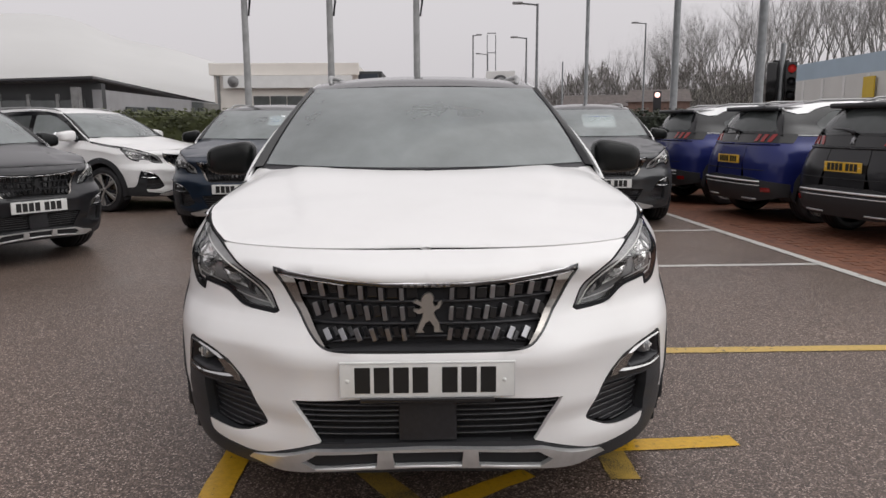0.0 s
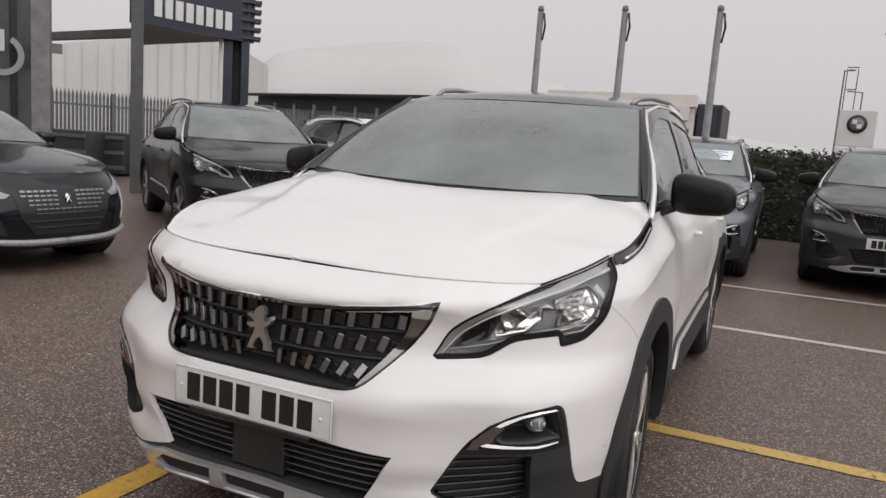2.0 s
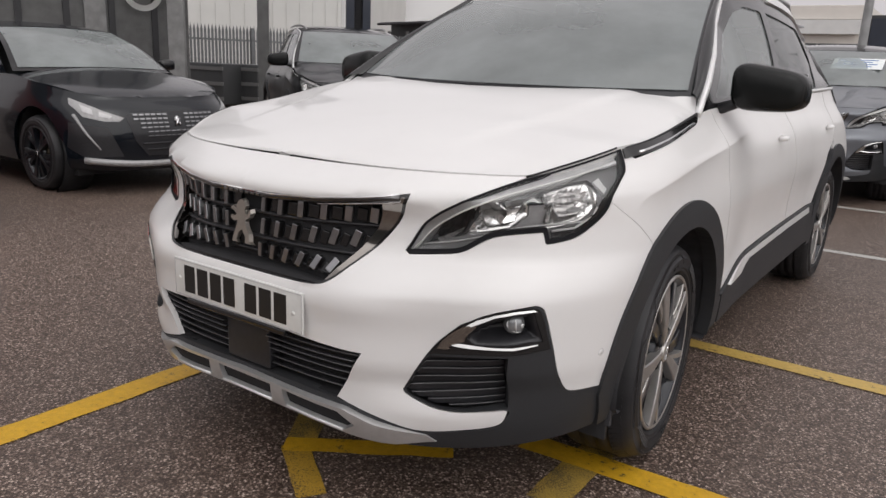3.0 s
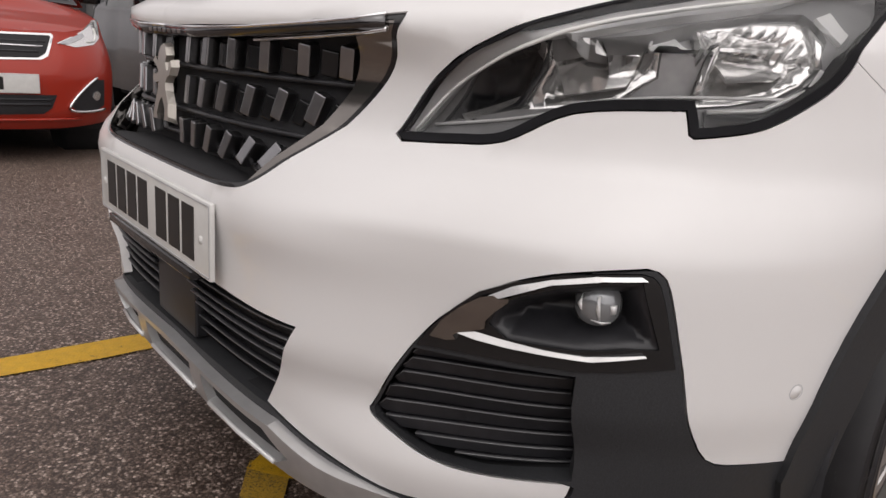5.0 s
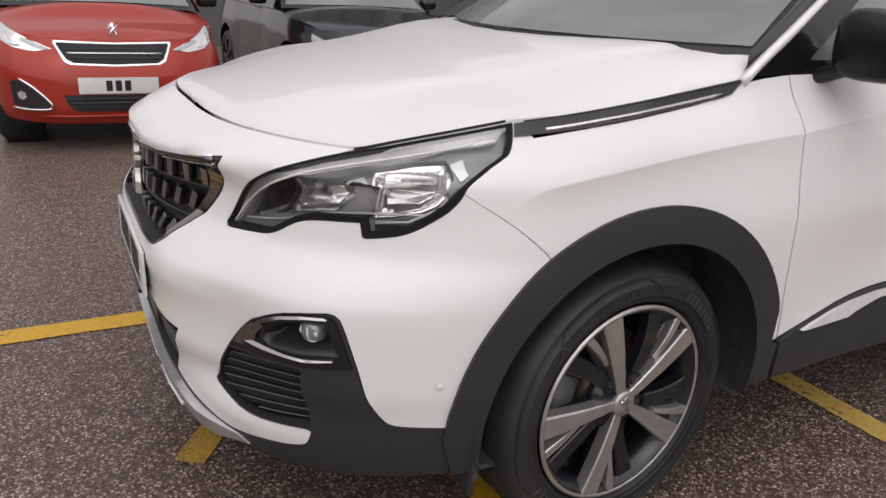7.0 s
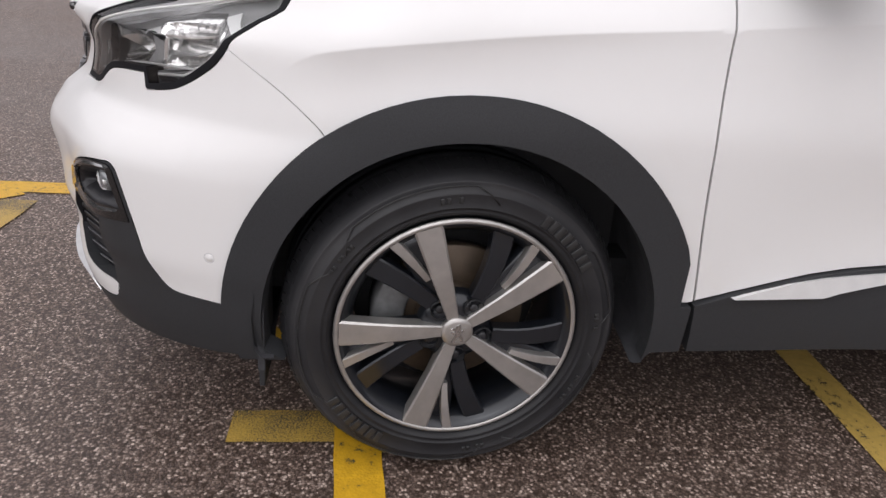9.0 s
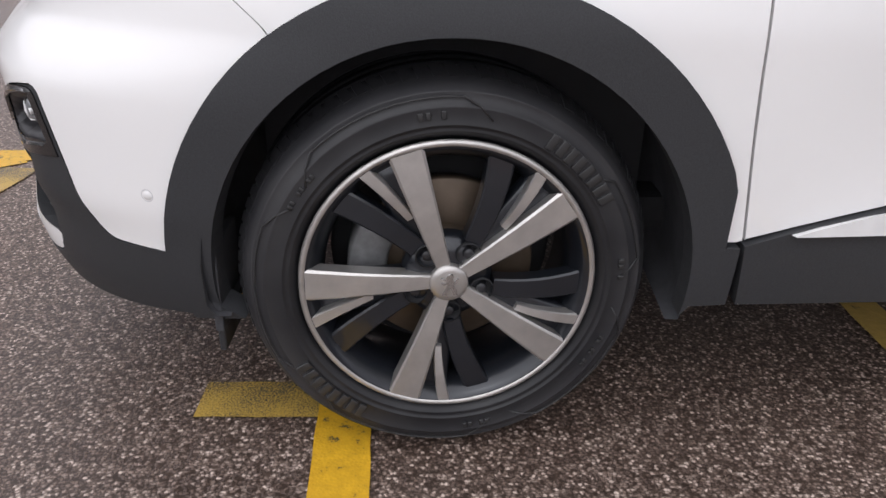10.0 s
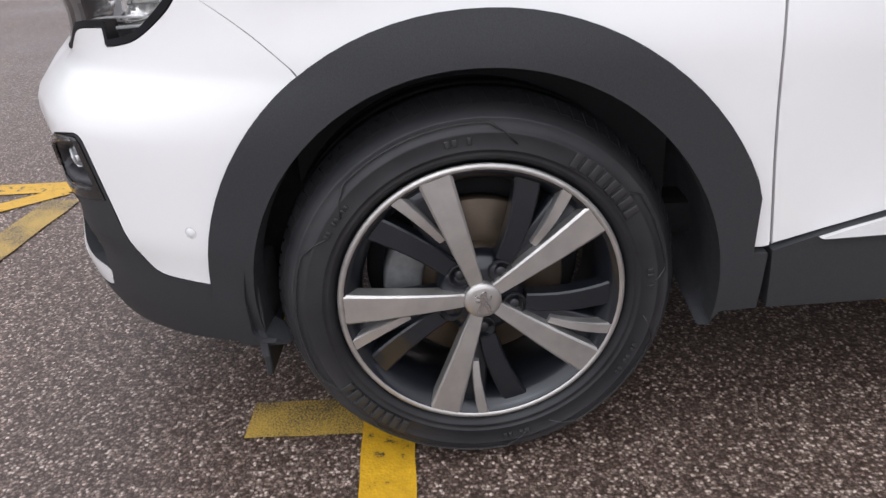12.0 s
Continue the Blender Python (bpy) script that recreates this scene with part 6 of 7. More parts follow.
build_hatch(pose(-3.70, .30, 0, 0, 0, 90), "small red hatchback with chrome-framed grille on tarmac", dict(
    length=3.47, half=.80, height=1.46, belt=.93, hub=.70, base=2.34, radius=.285, front=.62, nose_top=.765, screen=.82, top=1.62, paint=RED, pillar=GLOSSB, colour="red", plate=.47, emblem=(.835, .85),
    lamps=[("headlight", [(.40, .700), (.52, .745), (.66, .800), (.80, .855), (.86, .85), (.80, .745), (.68, .700), (.52, .682)], REFLECT, .004, "clear headlight with silver reflector"),
           ("lamp_edge", [(.42, .700), (.52, .738), (.60, .765), (.62, .745), (.53, .712), (.46, .694)], LAMPBODY, .008, ""),
           ("fog_recess", [(.48, .31), (.44, .345), (.62, .495), (.72, .49), (.72, .33), (.62, .305)], SATIN, .004, "black fog lamp recess"),
           ("fog_lamp", [(.60, .385), (.63, .365), (.66, .375), (.67, .405), (.64, .425), (.61, .415)], REFLECT, .010, "round fog lamp")],
    lines=[("chrome_bracket", [(.72, .31), (.58, .302), (.44, .315), (.47, .38), (.56, .46), (.64, .505)], .011, CHROME, "chrome fog lamp bracket"),
           ("daylight_strip", [(.62, .715), (.70, .72), (.74, .76), (.74, .80)], .008, PLATEW, "")],
    middle=[("grille", [(0, .745), (.385, .755), (.395, .74), (.33, .625), (.29, .605), (0, .595)], CHROME, .004, "chrome-framed black grille"),
            ("grille_mesh", [(0, .731), (.365, .739), (.374, .732), (.318, .640), (.275, .617), (0, .608)], DARK, .009, ""),
            ("lower_intake", [(0, .405), (.36, .405), (.33, .33), (.28, .295), (0, .290)], SATIN, .004, "black lower intake")],
    bars=[(.645, .28, .007, SATIN), (.675, .31, .007, CHROME), (.70, .33, .006, SATIN), (.35, .32, .008, SATIN), (.378, .33, .006, SATIN), (.262, .52, .010, RED)]))

dark_hatch = build_hatch(pose(-4.07, 2.69, 0, 0, 0, 90), "very dark hatchback with chequered chrome grille on tarmac", dict(
    length=4.0, half=.87, height=1.42, belt=.955, hub=.76, base=2.54, radius=.315, front=.72, nose_top=.80, screen=1.10, top=1.88, paint=NIGHT, pillar=GLOSSB, colour="near-black", plate=0, emblem=(.605, .75),
    lamps=[("headlight", [(.46, .640), (.60, .690), (.74, .752), (.83, .790), (.85, .74), (.77, .645), (.62, .612), (.50, .612)], POCKET, .004, "slim headlight"),
           ("reflector", [(.55, .655), (.64, .688), (.65, .650), (.57, .632)], BROW, .008, ""),
           ("reflector", [(.69, .705), (.77, .742), (.765, .685), (.69, .662)], BROW, .008, ""),
           ("side_panel", [(.50, .33), (.60, .56), (.90, .60), (.94, .40), (.80, .32)], SATIN, .003, "")],
    lines=[("light_fang", [(.84, .66), (.77, .52), (.67, .385)], [.016, .015, .014, .013, .012, .011, .010, .009, .007], POCKET, "fang-shaped light strip"), ("splitter", [(0, .262), (.4, .268), (.80, .300)], .036, POCKET, "silver front splitter")],
    middle=[("grille", [(0, .69), (.40, .68), (.45, .65), (.40, .46), (.30, .33), (0, .32)], SATIN, .004, "black grille with chrome dashes")],
    bars=[(.43, .34, .008, SATIN), (.38, .30, .008, SATIN)],
    dashes=[(.053 * k, .662 - .034 * j, .040, .017 - .002 * j) for j in range(6) for k in range(-8, 9) if abs(.053 * k) < .405 - .022 * j and not (abs(k) < 2 and j < 4)]))

recoloured(dark_hatch, {ALLOY: GUN})

# ---- ground and markings ----
def flat(name, pts, mat, z, label, category, kind="structure"):
    bm = bmesh.new()
    f = bm.faces.new([bm.verts.new((x, y, z)) for x, y in pts])
    bm.normal_update()
    if f.normal.z < 0:
        f.normal_flip()
    return tagged(mesh_ob(name, bm, mat, False), label, category, "", kind)


def line_mark(a, b, width, mat, label, z=.004, name="road_marking"):
    """a painted line with slightly uneven edges"""
    a, b = Vector(a), Vector(b)
    d = (b - a).normalized()
    n = Vector((-d.y, d.x)) * width / 2
    k = max(2, int((b - a).length / .04))
    up, dn = [], []
    for i in range(k + 1):
        p = a.lerp(b, i / k)
        e = .006 * noise.noise((p.x * 9, p.y * 9, 1.7))
        g = .006 * noise.noise((p.x * 9, p.y * 9, 8.3))
        up.append(p + n * (1 + e / width * 2))
        dn.append(p - n * (1 + g / width * 2))
    bm = bmesh.new()
    tops = [[bm.verts.new((p.x, p.y, z)) for p in row] for row in (up, dn)]
    for i in range(k):
        bm.faces.new((tops[1][i], tops[1][i + 1], tops[0][i + 1], tops[0][i]))
    return tagged(mesh_ob(name, bm, mat, False), label, "road marking", "", "structure")


ground = flat("ground", [(-900, -900), (900, -900), (900, 900), (-900, 900)], ASPHALT, 0, "damp dark tarmac with light stone chips", "ground")
YL = "worn yellow painted line on tarmac"
line_mark((-.765, -2.4), (-.765, .98), .115, YELLOW, YL)
line_mark((-.72, -.60), (-.25, -1.15), .10, YELLOW, YL, .0045)
line_mark((-.62, -.56), (.05, -.60), .13, YELLOWF, "faded yellow painted line on tarmac", .005)
line_mark((-.035, .235), (.215, .065), .085, YELLOWM, YL)
line_mark((-.06, .215), (.38, .52), .085, YELLOW, YL, .0045)
line_mark((-.25, .60), (-.04, .27), .10, YELLOWF, "faded yellow painted line on tarmac", .0035)
line_mark((.735, .455), (.735, .83), .115, YELLOWF, "faded yellow painted line on tarmac")
line_mark((.52, .73), (1.28, .775), .105, YELLOW, YL, .0045)
line_mark((-.3, 2.01), (3.72, 2.01), .10, YELLOWHAZE, "worn yellow line on tarmac, paled for distance haze")
WL = "white painted bay line on tarmac"
line_mark((-.6, 4.52), (3.68, 4.57), .085, WHITEL, WL)
line_mark((-.6, 6.60), (3.55, 6.80), .085, WHITEL, WL)
line_mark((3.83, 1.6), (3.40, 10.5), .10, WHITEL, WL, .006)
flat("pavement", [(3.85, 1.2), (16, 1.2), (16, 16), (3.35, 16), (3.35, 11.5)], BRICKRED, .003, "red-brown block paving, damp", "pavement")
paving_bm = bmesh.new()
rng = random.Random(5)
for i in range(14):
    for j in range(40):
        x, y = 3.95 + .21 * i + (.105 if j % 2 else 0), 3.2 + .105 * j
        box(paving_bm, (x, y, .002), (x + .2, y + .098, .007 + rng.uniform(0, .002)))
pv = tagged(mesh_ob("paving_blocks", paving_bm, BRICKRED, False), "red-brown paving blocks with narrow joints", "paving", "", "stuff")

# paper sheets behind two windscreens and one on the dashboard
def paper_sheet(m, w, h, label, bars=4):
    p = thing("price_sheet", label, "paper", m)
    part("page", boxed((-w / 2, -.002, -h / 2), (w / 2, .002, h / 2)), PAPER, p, smooth=False)
    for k in range(bars):
        part("text_bar", boxed((-w * .4, -.004, h * (.3 - .2 * k)), (w * (.38 - .1 * (k % 2)), -.0021, h * (.36 - .2 * k))), BLUES, p, smooth=False)
    return p


paper_sheet(pose(2.50, 7.0 + 1.58, 1.335, -58, 0, -2), .46, .34, "white price sheet inside a windscreen", 1)
paper_sheet(pose(.35, 6.62 + 1.56, 1.36, -62, 0, 0), .50, .24, "white price sheet with bars inside a windscreen")
paper_sheet(pose(-2.0, 6.55 + 1.56, 1.36, -62, 0, 0), .20, .28, "white price sheet with bars inside a windscreen")
paper_sheet(pose(-.46, 1.34, 1.105, -80, 0, 20), .26, .16, "white paper lying on the dashboard", 0)

# ---- surroundings ----
def at_az(az, d, z=0.0, eye=(1.40, -1.44)):
    return Vector((eye[0] + math.sin(radians(az)) * d, eye[1] + math.cos(radians(az)) * d, z))


def wall_box(name, a, b, z0, z1, thick, mat, parent):
    """an upright slab between two plan points"""
    a, b = Vector((a[0], a[1])), Vector((b[0], b[1]))
    d = b - a
    m = Matrix.Translation((a.x, a.y, 0)) @ Matrix.Rotation(math.atan2(d.y, d.x), 4, "Z")
    return part(name, boxed((0, 0, z0), (d.length, thick, z1), 0, m), mat, parent, smooth=False)


# clipped hedge behind the cars
def hedge(x0, x1, y0, y1, top, label, leaf=LEAFM):
    h = thing("hedge", label, "hedge", None)
    core = boxed((x0 + .03, y0 + .04, 0), (x1 - .03, y1 - .04, top - .05), .05)
    part("core", core, leaf, h, smooth=False)
    r = random.Random(11)
    verts, faces = [], []
    n = int((x1 - x0) * 1000)
    for _ in range(n):
        side = r.random()
        x = r.uniform(x0, x1)
        if side < .12:
            x = r.choice((x0, x1)) + r.gauss(0, .03)
            y, z, nrm = r.uniform(y0, y1), r.uniform(.03, top), Vector((-1 if x < (x0 + x1) / 2 else 1, 0, .2))
        elif side < .65:
            y, z, nrm = y0 + r.gauss(0, .035), r.uniform(.03, top), Vector((0, -1, .2))
        else:
            y, z, nrm = r.uniform(y0, y1), top + r.gauss(0, .04), Vector((0, -.3, 1))
        nrm = (nrm + Vector((r.gauss(0, .7), r.gauss(0, .7), r.gauss(0, .7)))).normalized()
        u = nrm.cross(Vector((0.3, .2, 1))).normalized() * r.uniform(.025, .05)
        v = nrm.cross(u).normalized() * r.uniform(.02, .035)
        c = Vector((x, y, z))
        k = len(verts)
        verts += [c - u, c + v, c + u, c - v]
        faces.append((k, k + 1, k + 2, k + 3))
    me = bpy.data.meshes.new("leaves")
    me.from_pydata([tuple(v) for v in verts], [], faces)
    me.materials.append(leaf)
    o = new("leaves", me)
    o.parent = h
    o["kind"] = "stuff"
    return h


hedge(-7.2, -.6, 12.2, 13.2, 1.52, "clipped dark green hedge behind parked cars")
hedge(.25, 12, 12.4, 13.4, 1.48, "square-clipped very dark hedge behind parked cars", SHADELEAF)


def pole(x, y, h, r, label, name="flag_pole", top=True, mat=None):
    p = thing(name, label, "pole", pose(x, y, 0), "poles" if name == "flag_pole" else "")
    part("shaft", lathe(bmesh.new(), [(r * 1.5, 0), (r * 1.5, .06), (r, .08), (r * .8, h), (.001, h)], "z", 16), mat or GREYST, p)
    if top:
        part("finial", lathe(bmesh.new(), [(.001, h + .12), (.05, h + .10), (.06, h + .03), (.03, h), (.02, h - .02)], "z", 12), mat or GREYST, p)
        part("rope_cleat", tube(bmesh.new(), [(r, 0, h - .5), (r + .04, -.03, h - .25), (r, -.02, h - .02)], .02, 6), SATIN, p)
    return p


for x, y in ((-3.23, 11.9), (-1.70, 11.95), (-.12, 12.0)):
    pole(x, y, 3.75, .07, "tall grey flag pole behind the hedge")


def street_lamp(x, y, h, arm, label="slim grey street lamp with flat head"):
    p = thing("street_lamp", label, "street lamp", pose(x, y, 0), "street lamps")
    part("column", lathe(bmesh.new(), [(.11, 0), (.11, 1.2), (.075, 1.25), (.05, h)], "z", 10), STEEL, p)
    part("arm", tube(bmesh.new(), [(0, 0, h - .05), (arm * .5, 0, h), (arm, 0, h + .02)], .04, 6), STEEL, p)
    part("head", boxed((arm - .35 if arm > 0 else arm - .1, -.12, h - .02), (arm + .1 if arm > 0 else arm + .35, .12, h + .08), .03), GREYST, p)


E0 = (-.044, -2.071)
for az, d, slope, arm in ((8.6, 34, .151, -1.0), (7.8, 48, .109, -.9), (3.8, 62, .113, .6), (4.9, 70, .089, -1.0), (16.4, 55, .123, -.9)):
    p = at_az(az, d, 0, E0)
    street_lamp(p.x, p.y, 1.32 + slope * d, arm)
for az, d, r, h in ((12.3, 26, .07, 7.5), (18.6, 24, .115, 7.5), (24.3, 21, .12, 7.0), (10.5, 60, .07, 6.0)):
    p = at_az(az, d, 0, E0)
    pole(p.x, p.y, h, r, "plain grey steel column", "steel_column", False, STEEL)

# traffic light
p = at_az(25.7, 20.5, 0, E0)
tl = thing("traffic_light", "traffic light with black backing board showing red", "traffic light", pose(p.x, p.y, 0, 0, 0, -27))
part("post", lathe(bmesh.new(), [(.06, 0), (.06, 3.2), (.001, 3.2)], "z", 12), STEEL, tl)
part("backing_board", boxed((-.22, .02, 1.80), (.16, .05, 2.80), .04), SATIN, tl)
part("signal_box", boxed((.10, -.16, 1.80), (.34, .02, 2.75), .03), GLOSSB, tl)
part("signal_box", boxed((-.34, -.10, 1.80), (-.10, .02, 2.75), .03), GLOSSB, tl)
RLAMP, nt_, b_ = material("red_signal_glow")
b_.inputs["Base Color"].default_value = (.5, .02, .02, 1)
b_.inputs["Emission Color"].default_value = (1, .06, .05, 1)
b_.inputs["Emission Strength"].default_value = 0.10
for k, mt in enumerate((SATIN, SATIN, RLAMP)):
    part("lamp", lathe(bmesh.new(), [(.001, -.18), (.09, -.175), (.1, -.15)], "y", 16, (.23, 0, 1.96 + .31 * k)), mt, tl)
    part("hood", lathe(bmesh.new(), [(.105, -.28), (.11, -.15)], "y", 16, (.23, 0, 1.96 + .31 * k)), GLOSSB, tl)

# cream showroom
E = "cream showroom building with a plain sign band"
b = thing("showroom", E, "building", None)
cy = 43.0
part("wall", boxed((-12.4, cy, 0), (-3.9, cy + 14, 4.75)), CREAM, b, smooth=False)
part("roof_band", boxed((-12.6, cy - .25, 4.15), (-3.8, cy + .0, 4.85), .03), CREAM, b, smooth=False)
part("sign_band", boxed((-11.75, cy - .44, 3.40), (-4.2, cy - .22, 4.12), .02), WHITES, b, "white sign band", smooth=False)
part("roundel", lathe(bmesh.new(), [(.001, -.06), (.30, -.06), (.33, -.02), (.33, .05)], "y", 28, (-11.15, cy - .43, 3.77)), GREYST, b)
part("roundel_inner", lathe(bmesh.new(), [(.001, -.03), (.2, -.03), (.2, .0)], "y", 24, (-11.15, cy - .49, 3.77)), MGREY, b)
for k in range(6):
    part("window", boxed((-10.1 + 1.0 * k, cy - .06, .8), (-9.15 + 1.0 * k, cy + .02, 2.95), .01), TINT, b, smooth=False)
part("downpipe", boxed((-12.2, cy - .12, 0), (-12.05, cy - .02, 4.1)), GREYST, b, smooth=False)
part("side_unit", boxed((-3.9, cy + .5, 0), (-2.5, cy + 6, 4.4)), DGREY, b, "dark grey stair tower", smooth=False)
part("fascia_slat", boxed((-3.75, cy - .1, .3), (-2.7, cy + .45, 4.2)), SIGNNAVY, b, smooth=False)

# pylon sign
pp = at_az(4.8, 34, 0, (.632, -1.869))
sg = thing("pylon_sign", "white pylon sign with a dark roundel and open frame", "sign", pose(pp.x, pp.y, 0, 0, 0, -6))
part("panel", boxed((-.66, -.12, 2.2), (.66, .12, 3.62), .03), WHITES, sg, smooth=False)
part("base", boxed((-.66, -.12, 0), (.66, .12, 2.15), .02), WHITES, sg, smooth=False)
part("roundel", lathe(bmesh.new(), [(.001, -.06), (.33, -.06), (.36, -.02), (.36, .05)], "y", 30, (0, -.12, 3.08)), SATIN, sg)
part("roundel_inner", lathe(bmesh.new(), [(.001, -.03), (.25, -.03), (.25, .0)], "y", 24, (0, -.18, 3.08)), GREYST, sg)
for q in range(2):
    part("roundel_quarter", boxed((-.17 if q else .0, -.225, 3.08 if q else 2.91), (0 if q else .17, -.212, 3.25 if q else 3.08)), WHITES, sg, smooth=False)
for x in (-.62, -.24):
    part("frame_post", boxed((x, -.04, 3.6), (x + .035, .01, 5.2)), STEEL, sg, smooth=False)
for z in (4.4, 5.25):
    part("frame_rail", boxed((-.62, -.04, z), (-.205, .01, z + .035)), STEEL, sg, smooth=False)

# low grey building with glazed corner
sh = thing("glazed_building", "low grey glazed building with dark roof edge", "building", None)
c0, c1, c2 = at_az(-22.8, 27, 0, E0), at_az(-15.1, 44, 0, E0), at_az(-36.5, 31, 0, E0)
wall_box("wall", c1, c0, 0, 2.45, -.3, PANELG, sh)
for u0, u1, z0, z1 in ((.122, .232, .7, 1.95), (.265, .468, .7, 2.0), (.66, .99, 0, 2.40)):
    wall_box("window", c0.lerp(c1, u0) + Vector((.08, 0, 0)), c0.lerp(c1, u1) + Vector((.08, 0, 0)), z0, z1, .06, TINT, sh)
wall_box("wall", c0, c2, 0, 2.65, -.3, DGREY, sh)
for a, b2, n in ((c0, c2, 8),):
    for k in range(n):
        u0, u1 = .04 + .93 * k / n, .04 + .93 * (k + .86) / n
        q0, q1 = a.lerp(b2, u0), a.lerp(b2, u1)
        off = Vector((-.08, -.35, 0))
        wall_box("glazing", q0 + off, q1 + off, .9, 2.1, .06, TINT, sh)
        wall_box("mullion", q1 + off, a.lerp(b2, u1 + .012) + off, 0, 2.3, .1, GREYST, sh)
# sloping roof edge
bm = bmesh.new()
tube(bm, [c1 + Vector((-.2, -.5, 2.42)), c0 + Vector((0, -.7, 2.78)), c2 + Vector((0, -.8, 2.55))], [.07, .07, .07], 6, .8)
part("roof_edge", bm, SATIN, sh, "dark roof edge", smooth=False)
bm = bmesh.new()
rv = [bm.verts.new(v) for v in (c1 + Vector((0, -.4, 2.48)), c0 + Vector((0, -.6, 2.85)), c2 + Vector((0, -.7, 2.62)), c2 + Vector((-4, 14, 2.7)), c1 + Vector((-4, 12, 2.6)))]
bm.faces.new(rv[::-1])
part("roof", bm, DGREY, sh, smooth=False)
part("corner_post", boxed((-.12, -.12, 0), (.12, .12, 2.5), 0, pose(c0.x - .55, c0.y - .6, 0)), GREYST, sh, smooth=False)

# pale hill, its haze put into the colour
prof = [(-60, .02), (-48, .03), (-40.5, .045), (-37.6, .095), (-33, .113), (-28, .126), (-24.5, .124), (-21.5, .104), (-18, .092), (-14.5, .074), (-9, .050), (-3, .030), (4, .018)]
D = 240
bm = bmesh.new()
prev = None
hl = curve2(prof, 4)
for az, sl in hl:
    a = at_az(az, D, 0, E0)
    c = at_az(az, D + 120, 0, E0)
    row = [bm.verts.new((a.x, a.y, -1)), bm.verts.new((a.x, a.y, max(.5, (1.32 + sl * D) * .55))), bm.verts.new((c.x * .85 + a.x * .15, c.y * .85 + a.y * .15, 1.32 + sl * (D + 100)))]
    if prev:
        for k in range(2):
            bm.faces.new((prev[k], row[k], row[k + 1], prev[k + 1]))
    prev = row
tagged(mesh_ob("backdrop", bm, HILLHAZE, True), "pale hill, distance haze in its colour", "hill", "", "structure")

# pale warehouse, palisade fence and canopy beyond the dark cars
wh = thing("warehouse", "pale sheet-clad warehouse with sloping roof line", "building", None)
a, b2 = at_az(-41.6, 45), at_az(-55, 41)
d = (b2 - a)
bm = bmesh.new()
pts = [a, a + Vector((0, 0, 6.1)), a.lerp(b2, .5) + Vector((0, 0, 5.4)), b2 + Vector((0, 0, 4.2)), b2]
fr = [bm.verts.new(v) for v in pts]
bk = [bm.verts.new(v + Vector((-8, 14, 0))) for v in pts]
bm.faces.new(fr)
for k in range(4):
    bm.faces.new((fr[k], bk[k], bk[k + 1], fr[k + 1]))
bmesh.ops.recalc_face_normals(bm, faces=bm.faces)
part("wall", bm, PALE, wh, smooth=False)
for k in range(1, 14):
    q = a.lerp(b2, k / 14)
    part("sheet_seam", tube(bmesh.new(), [q + Vector((.05, -.06, 0)), q + Vector((.05, -.06, 6.05 - 1.85 * k / 14))], .03, 4), PALE, wh, smooth=False)

fe = thing("palisade_fence", "grey steel palisade fence with pointed pales", "fence", None)
f0, f1 = at_az(-35.5, 27), at_az(-60, 23)
n = 108
pale_bm = bmesh.new()
box(pale_bm, (-.034, -.012, .05), (.034, .012, 1.86))
tip = [pale_bm.verts.new(v) for v in ((-.034, 0, 1.86), (0, 0, 2.02), (.034, 0, 1.86))]
pale_bm.faces.new(tip)
pale_me = bpy.data.meshes.new("pale")
pale_bm.to_mesh(pale_me)
pale_bm.free()
pale_me.materials.append(STEEL)
turn = math.degrees(math.atan2((f1 - f0).y, (f1 - f0).x))
for k in range(n):
    q = f0.lerp(f1, k / n)
    o = new("pale", pale_me)
    o.parent = fe
    o.matrix_local = pose(q.x, q.y, 0, 0, 0, turn)
for z in (.4, 1.55):
    wall_box("rail", f0 + Vector((0, .06, 0)), f1 + Vector((0, .06, 0)), z, z + .06, .04, STEEL, fe)
for k in range(6):
    q = f0.lerp(f1, k / 5)
    part("fence_post", boxed((-.05, .05, 0), (.05, .15, 1.95), 0, pose(q.x, q.y, 0, 0, 0, turn)), STEEL, fe, smooth=False)
wl_ = thing("boundary_wall", "low dark brick wall under the fence", "wall", None)
wall_box("wall", f0 + Vector((.2, -.5, 0)), f1 + Vector((.2, -.5, 0)), 0, .75, .2, BRICKW, wl_)

# stacked dark clutter in front of the fence
r = random.Random(3)
for k in range(7):
    q = at_az(-38.5 - 2.2 * k, 20 - .3 * k)
    cr = thing("storage_crate", "dark weathered storage crate by the fence", "crate", pose(q.x, q.y, 0, 0, 0, r.uniform(-20, 20)), "crates by the fence")
    h = r.uniform(.7, 1.25)
    part("body", boxed((-.5, -.35, .05), (.5, .35, h), .03), DGREY, cr)
    for j in range(3):
        part("batten", boxed((-.52, -.38, .15 + j * (h - .3) / 2), (.52, -.352, .23 + j * (h - .3) / 2)), MGREY, cr, smooth=False)

